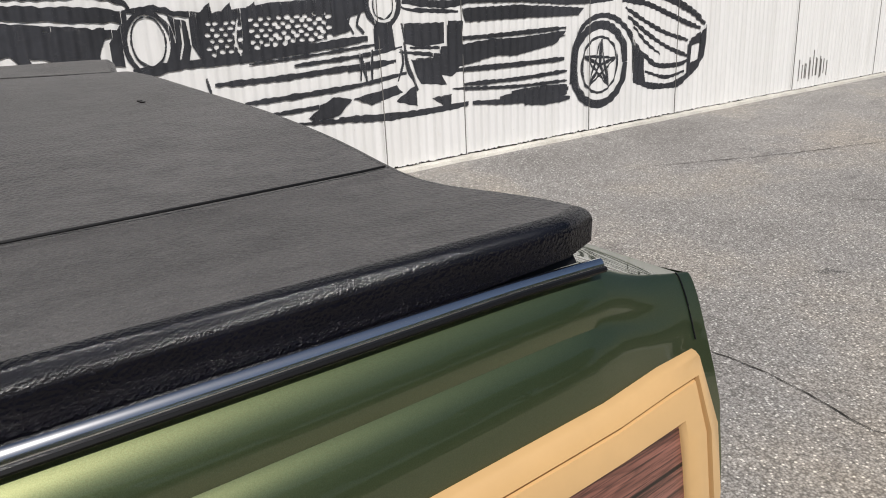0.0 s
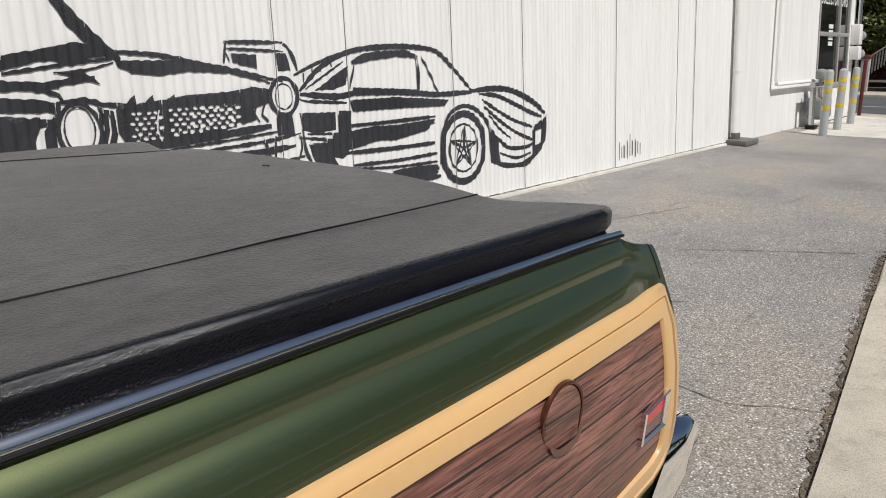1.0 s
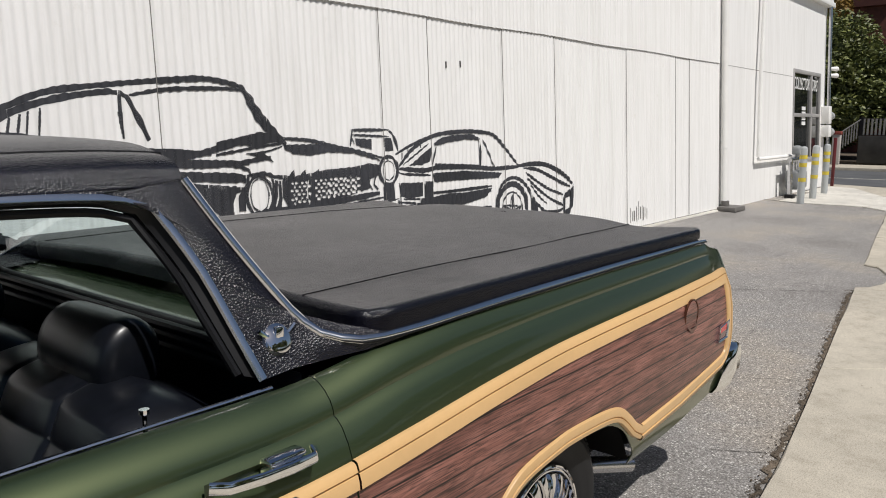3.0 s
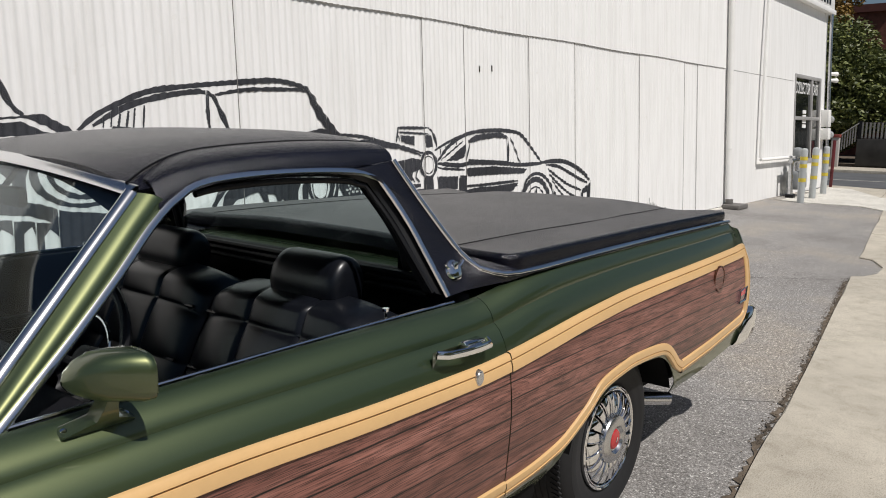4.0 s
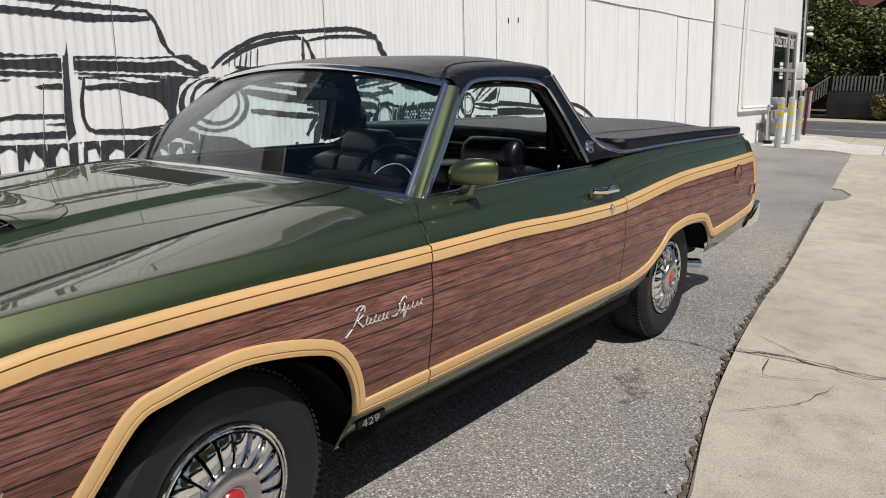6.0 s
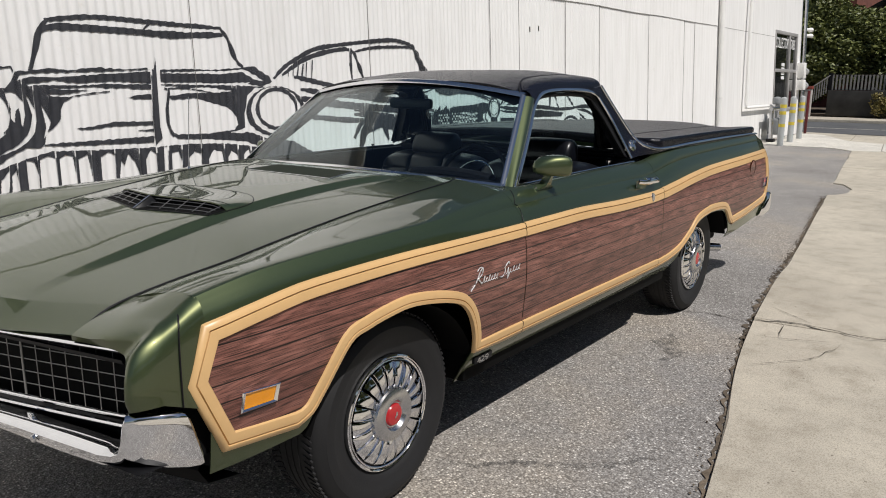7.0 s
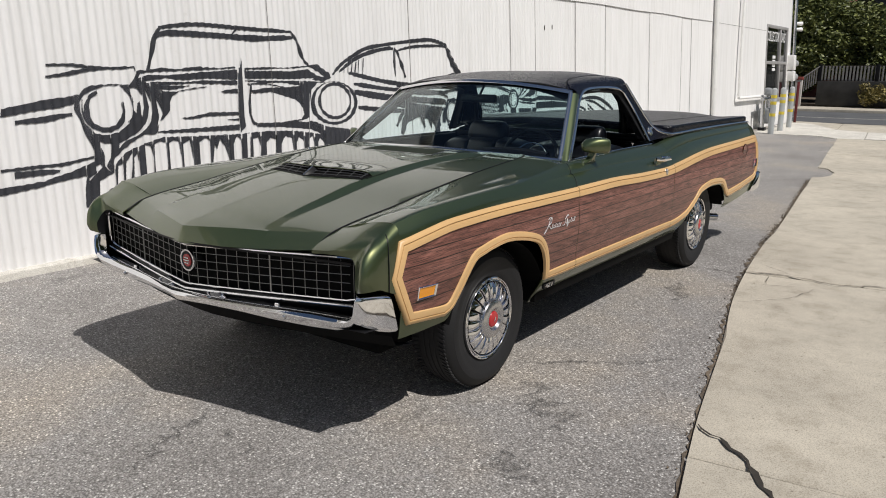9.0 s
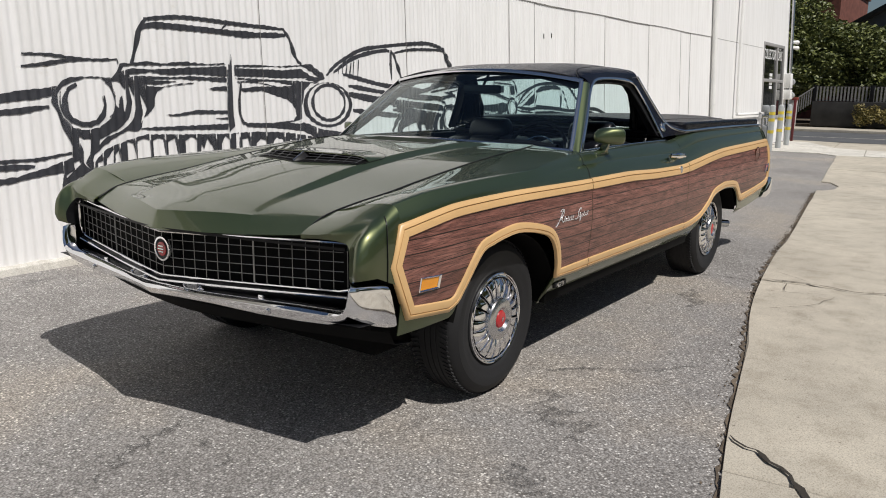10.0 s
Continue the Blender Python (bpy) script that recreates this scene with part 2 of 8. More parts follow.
M_RUBBER = simple("tyre_rubber", (0.010, 0.010, 0.011), 0.7, vary=0.2, bump=0.2, bscale=120)
M_GASKET = simple("black_rubber_gasket", (0.006, 0.006, 0.007), 0.42, spec=0.3)
M_RED = simple("red_enamel", (0.45, 0.015, 0.02), 0.25, coat=0.6, vary=0.05)
M_AMBER = simple("amber_lens", (0.80, 0.30, 0.01), 0.18, vary=0.08, coat=0.6)
M_REDLENS = simple("red_lens", (0.55, 0.008, 0.022), 0.22, vary=0.08, coat=0.25)
M_GLASS = glass("clear_car_glass", (0.88, 0.955, 0.955))
M_ASPHALT = asphalt()
M_CONC = concrete("weathered_concrete", (0.515, 0.470, 0.388))
M_CONC_PALE = concrete("pale_concrete", (0.66, 0.635, 0.575))
M_WALL = wall_white()
M_WALLWHITE = simple("white_pipe_paint", (0.86, 0.85, 0.82), 0.5, vary=0.05, bump=0.1)
M_MURAL = simple("faded_black_wall_paint", (0.040, 0.042, 0.050), 0.7, vary=0.35, scale=5)
M_DIRT = simple("dirt_and_debris", (0.16, 0.125, 0.09), 0.95, vary=0.5, scale=20, bump=0.8, bscale=60, bdist=0.01)
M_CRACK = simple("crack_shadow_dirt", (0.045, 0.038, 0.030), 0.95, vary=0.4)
M_STAIN = stain()
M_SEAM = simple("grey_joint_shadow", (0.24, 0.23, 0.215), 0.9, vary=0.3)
M_ROAD = simple("road_asphalt", (0.105, 0.108, 0.112), 0.9, vary=0.2, scale=4, bump=0.4, bscale=90)
M_SCRIPT = simple("bright_script_metal", (0.90, 0.90, 0.89), 0.32, 0.55, vary=0.03)
M_SLAT = simple("dark_green_slat", (0.050, 0.062, 0.045), 0.5, vary=0.1, spec=0.35)
M_DASH = simple("matt_black_dash_pad", (0.006, 0.006, 0.008), 0.75, vary=0.2, spec=0.12)

# ---- mesh helpers ----


def pch(xs, ys):
    """A smooth curve through points that never overshoots (x rising)."""
    xs, ys = np.array(xs, float), np.array(ys, float)
    h = np.diff(xs)
    d = np.diff(ys) / h
    m = np.zeros(len(xs))
    m[0], m[-1] = d[0], d[-1]
    for i in range(1, len(xs) - 1):
        if d[i - 1] * d[i] > 0:
            w1, w2 = 2 * h[i] + h[i - 1], h[i] + 2 * h[i - 1]
            m[i] = (w1 + w2) / (w1 / d[i - 1] + w2 / d[i])

    def f(x):
        i = int(np.clip(np.searchsorted(xs, x) - 1, 0, len(h) - 1))
        t = min(max((x - xs[i]) / h[i], 0.0), 1.0)
        a, b = ys[i], ys[i + 1]
        return float(a * (2 * t**3 - 3 * t**2 + 1) + h[i] * m[i] * (t**3 - 2 * t**2 + t) + b * (3 * t**2 - 2 * t**3) + h[i] * m[i + 1] * (t**3 - t**2))

    return f


def mesh_object(name, bm, material, sharp=35, smooth=True):
    bmesh.ops.recalc_face_normals(bm, faces=bm.faces)
    me = bpy.data.meshes.new(name)
    bm.to_mesh(me)
    bm.free()
    if smooth:
        me.shade_smooth()
        me.set_sharp_from_angle(angle=radians(sharp))
        count = np.bincount([c.edge_index for c in me.loops], minlength=len(me.edges))
        for e, c in zip(me.edges, count):
            if c == 1:
                e.use_edge_sharp = True
    for mt in material if isinstance(material, (list, tuple)) else [material]:
        me.materials.append(mt)
    return new(name, me)


def under(ob, parent):
    ob.parent = parent
    base = Matrix.Identity(4)
    up = parent
    while up is not None:
        base = up.matrix_parent_inverse @ up.matrix_basis @ base if up.parent else up.matrix_basis @ base
        up = up.parent
    ob.matrix_parent_inverse = base.inverted()
    return ob


def part(name, bm, material, parent, label="", sharp=35, smooth=True, thick=0.0):
    """ONE mesh object under a thing or under a part; its mesh is in world coordinates."""
    ob = under(mesh_object(name, bm, material, sharp, smooth), parent)
    if thick:
        md = ob.modifiers.new("thickness", "SOLIDIFY")
        md.thickness, md.offset = abs(thick), (-1 if thick > 0 else 1)
    if label:
        ob["label"] = label
    return ob


def thing(name, at, label, category, group="", kind=""):
    ob = new(name)
    ob.location = at
    ob.empty_display_size = 0.1
    return tagged(ob, label, category, group, kind)


def sheet(rows, bm=None, closed=False, mirror=False):
    """A quad sheet from rows of points."""
    bm = bm or bmesh.new()
    rows = [[bm.verts.new((p[0], -p[1] if mirror else p[1], p[2])) for p in r] for r in rows]
    for a, b in zip(rows, rows[1:]):
        n = len(a)
        for i in range(n if closed else n - 1):
            j = (i + 1) % n
            quad = [a[i], a[j], b[j], b[i]]
            try:
                bm.faces.new(quad)
            except ValueError:
                pass
    return bm


def fill(bm, pts, mirror=False):
    vs = [bm.verts.new((p[0], -p[1] if mirror else p[1], p[2])) for p in pts]
    bm.faces.new(vs)
    return bm


def block(bm, lo, hi, bevel=0.0, seg=2, turn=None):
    """A box with rounded edges, from corner to corner."""
    sub = bmesh.new()
    c, s = [(a + b) / 2 for a, b in zip(lo, hi)], [abs(b - a) for a, b in zip(lo, hi)]
    bmesh.ops.create_cube(sub, size=1, matrix=Matrix.Diagonal((*s, 1)))
    if bevel:
        bmesh.ops.bevel(sub, geom=list(sub.edges), offset=bevel, segments=seg, affect="EDGES", profile=0.5)
    m = Matrix.Translation(c) @ (turn or Matrix.Identity(4))
    return joined(bm, sub, m)


def joined(bm, sub, m=None):
    """Adds sub's faces to bm, at m."""
    m = m or Matrix.Identity(4)
    sub.verts.ensure_lookup_table()
    vs = [bm.verts.new(m @ v.co) for v in sub.verts]
    for f in sub.faces:
        nf = bm.faces.new([vs[v.index] for v in f.verts])
        nf.material_index = f.material_index
    sub.free()
    return bm


def rod(bm, a, b, r, n=12, r2=None, caps=True):
    """A round bar from a to b."""
    a, b = Vector(a), Vector(b)
    d = b - a
    sub = bmesh.new()
    bmesh.ops.create_cone(sub, cap_ends=caps, segments=n, radius1=r, radius2=r if r2 is None else r2, depth=d.length)
    return joined(bm, sub, Matrix.Translation((a + b) / 2) @ d.to_track_quat("Z", "Y").to_matrix().to_4x4())


def tube(pts, r, n=8, bm=None, closed=False, flat=None):
    """A bar of round or flattened section along points. flat: (half width, half depth, the direction of its depth)."""
    bm = bm or bmesh.new()
    pts = [Vector(p) for p in pts]
    rings = []
    for i, p in enumerate(pts):
        a, b = (pts[i - 1], pts[(i + 1) % len(pts)]) if closed else (pts[max(i - 1, 0)], pts[min(i + 1, len(pts) - 1)])
        t = (b - a).normalized()
        if flat:
            w, d, out = flat
            out = Vector(out)
            out = (out - t * out.dot(t)).normalized()
            side = t.cross(out)
            rings.append([p + side * w * math.cos(k * math.tau / n) + out * d * math.sin(k * math.tau / n) for k in range(n)])
        else:
            ref = Vector((0, 0, 1)) if abs(t.z) < 0.9 else Vector((1, 0, 0))
            u = t.cross(ref).normalized()
            w = t.cross(u)
            rings.append([p + (u * math.cos(k * math.tau / n) + w * math.sin(k * math.tau / n)) * r for k in range(n)])
    if closed:
        rings.append(rings[0])
    sheet(rings, bm, closed=True)
    if closed:
        bmesh.ops.remove_doubles(bm, verts=bm.verts, dist=1e-6)
    return bm


def spun(profile, n=48, bm=None, m=None):
    """A turned shape: profile of (radius, along) round the axis y; placed by m."""
    bm = bm or bmesh.new()
    m = m or Matrix.Identity(4)
    rings = [[m @ Vector((r * math.cos(k * math.tau / n), a, r * math.sin(k * math.tau / n))) for k in range(n)] for r, a in profile]
    return sheet(rings, bm, closed=True)


def curve_pts(pts, step=0.03):
    """A smooth line through the points (Catmull-Rom), about one point each step."""
    p = [Vector(q) for q in pts]
    p = [p[0] * 2 - p[1], *p, p[-1] * 2 - p[-2]]
    out = []
    for i in range(1, len(p) - 2):
        a, b, c, d = p[i - 1 : i + 3]
        n = max(1, int((c - b).length / step))
        for k in range(n):
            t = k / n
            out.append(0.5 * (2 * b + (c - a) * t + (2 * a - 5 * b + 4 * c - d) * t * t + (3 * b - a - 3 * c + d) * t**3))
    return out + [p[-2]]

# ---- ground, pavement, road ----
WALL_Y, LEAN = 2.73, 0.05


def rise(x, y):
    """The asphalt swells up towards the wall."""
    top = 0.045 - 0.015 * min(max((x - 9) / 6, 0), 1)
    s = min(max((y - 1.75) / 0.98, 0), 1)
    return top * s * s * (3 - 2 * s) if x < 20 else 0.0


def build_ground():
    xs = [-1500, -300, -60, -20, *np.arange(-10, 21, 0.5), 24, 60, 300, 1500]
    ys = [-1500, -300, -60, -15, -6, -3, *np.arange(-2, 3.01, 0.25), 3.2, 10, 60, 300, 1500]
    bm = sheet([[(x, y, rise(x, y) if -14 < x < 20 and y < 3.3 else -0.012 if abs(y) > 5 or abs(x) > 22 else 0.0) for y in ys] for x in xs])
    ob = mesh_object("ground", bm, M_ASPHALT)
    tagged(ob, "grey worn asphalt lot with pale grit and stains", "ground", kind="structure")


build_ground()
KERB = pch([-9, -4, -0.47, 0.133, 0.92, 2.3, 3.34, 4.04, 4.7, 5.37, 6.3, 7.37, 8.75, 8.85, 8.95, 9.25, 9.67, 9.98, 10.27, 12.0, 13.9, 16.3], [-4.0, -2.83, -1.972, -1.826, -1.665, -1.365, -1.205, -1.115, -1.048, -0.972, -0.850, -0.705, -0.530, -0.52, -0.60, -0.68, -0.66, -0.54, -0.32, -0.10, 0.14, 0.45])

SMOOTH_KERB = KERB


def KERB(x):
    """The pavement's edge: a gentle curve, then the broken notch and a straight run to the corner."""
    if x < 8.7:
        return SMOOTH_KERB(x)
    return float(np.interp(x, [8.7, 8.88, 8.97, 9.22, 9.66, 9.95, 10.18, 10.27, 12.0, 13.9, 16.3], [SMOOTH_KERB(8.7), -0.51, -0.61, -0.69, -0.67, -0.56, -0.47, -0.32, -0.10, 0.14, 0.45]))


def slab_mesh(quad, z0, z1, gap=0.006):
    """A concrete slab with a softened rim over a four-cornered outline."""
    bm = bmesh.new()
    c = sum((Vector((*p, 0)) for p in quad), Vector()) / len(quad)
    rings = []
    for inset, z in ((gap, z0), (gap, z1 - 0.008), (gap + 0.008, z1)):
        rings.append([])
        for p in quad:
            v = Vector((*p, 0))
            d = (c - v).normalized() * inset * 1.4
            rings[-1].append((v.x + d.x, v.y + d.y, z))
    sheet(rings, bm, closed=True)
    fill(bm, rings[-1])
    return bm


def build_pavement():
    pave = thing("pavement", (3, -3, 0), "weathered tan concrete pavement with joints and cracks", "pavement", kind="structure")
    cuts = [-9, -6, -3.2, -0.15, 2.86, 6.1, 9.5, 12.6, 16.3]
    rows = [(0.0, 1.55), (1.55, 3.2), (3.2, 6.0), (6.0, 40.0)]
    for x0, x1 in zip(cuts, cuts[1:]):
        for a, b in rows:
            n = 16 if a == 0 else 1
            near = [(x, KERB(x) - a) for x in sorted({*np.linspace(x0, x1, n + 1), *[k for k in (8.88, 8.97, 9.22, 9.66, 9.95, 10.18, 10.27) if x0 < k < x1 and a == 0]})]
            slant = lambda x, d: x + (0.75 if 5 < x < 9 else 0.1 if x < 5 else 0) * min(d, 1.55)  # noqa: E731
            near = [(slant(x, a), y) for x, y in near]
            far = [(slant(x1, b), KERB(x1) - b), (slant(x0, b), KERB(x0) - b)]
            top = 0.022 + 0.004 * math.sin(x0 * 3.1 + a)
            part("slab", slab_mesh(near + far, -0.08, top), M_CONC, pave)
    # pale apron before the door, tan pavement round the street corner
    for quad in ([(16.9, 2.66), (16.9, 0.98), (19.3, 1.0), (21.4, 2.0), (21.55, 2.66)], [(16.9, 0.98), (16.32, 0.45), (16.5, -0.06), (18.8, 0.2), (19.3, 1.0)], [(16.5, -0.06), (16.5, -40), (18.8, -40), (18.8, 0.2)]):
        part("slab", slab_mesh(quad, -0.08, 0.024), M_CONC_PALE, pave, "pale smooth concrete apron slab")
    for quad in ([(19.3, 1.0), (18.8, 0.2), (18.8, -40), (22, -40), (22, 1.3)], [(19.3, 1.0), (22, 1.3), (22.5, 2.66), (21.55, 2.66), (21.4, 2.0)], [(21.65, 2.66), (22.5, 2.66), (22.6, 12), (21.65, 12)]):
        part("slab", slab_mesh(quad, -0.08, 0.02), M_CONC, pave)


build_pavement()


def ribbon(pts, width, z, seed, jag=0.35, bm=None):
    """A ragged strip over the ground along points, as a crack or a line of dirt lies."""
    rnd = random.Random(seed)
    line = curve_pts([(p[0], p[1], z) for p in pts], 0.035)
    rows = []
    for i, p in enumerate(line):
        t = (line[min(i + 1, len(line) - 1)] - line[max(i - 1, 0)]).normalized()
        s = Vector((-t.y, t.x, 0))
        end = min(1.0, i / 4, (len(line) - 1 - i) / 4) * 0.8 + 0.2
        off = s * rnd.uniform(-0.5, 0.5) * (width + 0.006) * jag * 2.4
        w = width * (1 + rnd.uniform(-jag, jag) * 1.6) * 0.5 * end
        rows.append([p + off - s * w, p + off + s * w])
    return sheet(rows, bm)


def build_cracks():
    for seed, width, z, pts in (
        (1, 0.007, 0.004, [(2.80, -0.80), (2.87, -1.0), (2.86, -1.12), (2.84, -1.21), (2.79, -1.28)]),
        (2, 0.006, 0.004, [(4.5, -0.72), (4.58, -0.86), (4.68, -1.02)]),
        (3, 0.007, 0.004, [(7.9, 0.7), (8.32, 0.1), (8.55, -0.26), (8.7, -0.45)]),
        (4, 0.0045, 0.004, [(5.70, 0.30), (5.74, -0.08), (5.72, -0.31), (5.68, -0.54), (5.78, -0.72), (5.86, -0.92)]),
        (5, 0.006, 0.004, [(7.6, 1.9), (8.6, 1.5), (9.6, 1.2)]),
    ):
        tagged(mesh_object("asphalt_crack", ribbon(pts, width, z, seed), M_CRACK, smooth=False), "thin ragged dark crack in the grey asphalt", "crack", kind="structure")
    for seed, width, pts in (
        (6, 0.009, [(2.87, -1.28), (2.88, -1.35), (2.90, -1.44), (2.91, -1.56), (2.90, -1.63), (2.89, -1.73), (2.86, -1.82), (2.86, -1.91), (2.93, -2.03), (2.98, -2.13), (3.0, -2.5), (2.9, -3.2)]),
        (7, 0.004, [(3.16, -1.26), (3.17, -1.29), (3.12, -1.37), (3.05, -1.46), (2.98, -1.54), (2.92, -1.61)]),
        (8, 0.005, [(2.91, -1.41), (2.81, -1.45), (2.68, -1.47), (2.57, -1.50)]),
        (14, 0.0035, [(2.53, -1.37), (2.56, -1.49), (2.61, -1.61), (2.68, -1.77)]),
        (15, 0.0035, [(2.67, -1.78), (2.54, -1.77), (2.48, -1.74), (2.42, -1.74), (2.32, -1.70), (2.24, -1.64), (2.14, -1.56), (2.03, -1.46)]),
    ) + (
        (9, 0.020, [(0.13, -1.84), (0.10, -1.87), (0.07, -1.92), (0.03, -1.98), (-0.03, -2.05), (-0.07, -2.09), (-0.14, -2.14), (-0.21, -2.18), (-0.5, -2.42), (-0.95, -2.75)]),
        (10, 0.006, [(0.9, -1.69), (0.94, -1.72)]),
        (11, 0.012, [(9.52, -0.70), (9.55, -0.85), (9.5, -1.1)]),
    ):
        tagged(mesh_object("pavement_crack", ribbon(pts, width, 0.030, seed), M_CRACK, smooth=False), "ragged dark crack running through the concrete pavement", "crack", kind="structure")
    for seed, width, pts in (
        (31, 0.05, [(-1.50, -0.24), (-1.385, -0.18), (-1.18, -0.11), (-0.98, -0.06)]),
        (32, 0.07, [(-1.03, -0.27), (-1.07, -0.31), (-1.10, -0.34)]),
        (33, 0.06, [(-1.09, -0.43), (-1.12, -0.46), (-1.17, -0.47)]),
        (34, 0.13, [(0.11, -0.98), (0.06, -1.06), (-0.06, -1.20), (-0.22, -1.39)]),
        (35, 0.10, [(-0.52, -1.28), (-0.60, -1.33), (-0.68, -1.50)]),
        (36, 0.025, [(0.33, -0.85), (0.50, -1.06), (0.66, -1.285), (0.86, -1.48)]),
        (37, 0.09, [(6.70, 0.20), (6.76, 0.14), (6.84, 0.10)]),
        (38, 0.08, [(7.50, 0.66), (7.54, 0.60), (7.60, 0.55)]),
        (39, 0.10, [(2.35, -1.00), (2.10, -1.05), (1.90, -1.16)]),
    ):
        tagged(mesh_object("asphalt_stain", ribbon(pts, width, 0.0045, seed, 0.5), M_STAIN, smooth=False), "dark oily stain soaked into the asphalt", "stain", kind="structure")
    edge = ribbon([(x, KERB(x) + 0.016) for x in np.arange(2.4, 9.2, 0.3)], 0.026, 0.006, 21, 0.5)
    edge = ribbon([(x, KERB(x) + 0.008) for x in np.arange(-6, 3.2, 0.3)], 0.018, 0.006, 22, 0.5, edge)
    tagged(mesh_object("edge_dirt", edge, M_DIRT, smooth=False), "brown dirt and dry leaf crumbs along the pavement edge", "dirt", kind="stuff")
    rnd = random.Random(5)
    bm = bmesh.new()
    for i in range(1100):
        x = rnd.uniform(-1.0, 9.2) if i > 900 else rnd.uniform(4.0, 8.8)
        y = KERB(x) + rnd.gauss(0.026, 0.020)
        s = rnd.uniform(0.002, 0.0065)
        sub = bmesh.new()
        bmesh.ops.create_cone(sub, cap_ends=True, segments=4, radius1=s, radius2=s * 0.4, depth=s * 0.7)
        joined(bm, sub, Matrix.Translation((x, y, 0.008)) @ Euler((rnd.uniform(-0.6, 0.6), rnd.uniform(-0.6, 0.6), rnd.uniform(0, 6))).to_matrix().to_4x4())
    tagged(mesh_object("leaf_litter", bm, M_DIRT, smooth=False), "small brown crumbs of leaves and grit in the pavement edge", "leaf litter", kind="stuff")


build_cracks()

road = mesh_object("road", sheet([[(22.3, -60, 0.004), (22.7, 80, 0.004)], [(29.6, -60, 0.004), (29.6, 80, 0.004)]]), M_ROAD)
tagged(road, "dark grey street crossing beyond the lot", "road", kind="structure")
line = mesh_object("road_line", sheet([[(25.2, -60, 0.010), (25.2, 80, 0.010)], [(25.32, -60, 0.010), (25.32, 80, 0.010)]]), M_CONC_PALE)
tagged(line, "thin pale painted line along the street", "road line", kind="structure")

# ---- the painted wall ----
PITCH, DEPTH = 0.068, 0.0054


def rib(x):
    """How far the corrugated sheet stands out at x."""
    return DEPTH * math.sin(x / PITCH * math.tau)


def sheet_wall(x0, x1, z0, z1, y, step=PITCH / 8, ragged=0.0, seed=0):
    rnd = random.Random(seed)
    rows = []
    for x in np.arange(x0, x1 + step / 2, step):
        low = z0(x) if callable(z0) else z0
        low += rnd.uniform(-ragged, ragged)
        rows.append([(x, y - rib(x), low), (x, y - rib(x), z1)])
    return sheet(rows)


def wpart(name, bm, *rest, **kw):
    """A part of the wall, which leans back a little as it rises."""
    for v in bm.verts:
        v.co.y += LEAN * v.co.z
    return part(name, bm, *rest, **kw)


WALL_TOP = 4.35


def lap(x):
    """The lower edge of the upper sheets."""
    return 2.480 + 0.045 * min(max((x - 5.0) / 8.0, 0), 1) + 0.006 * math.sin(x * 2.3)


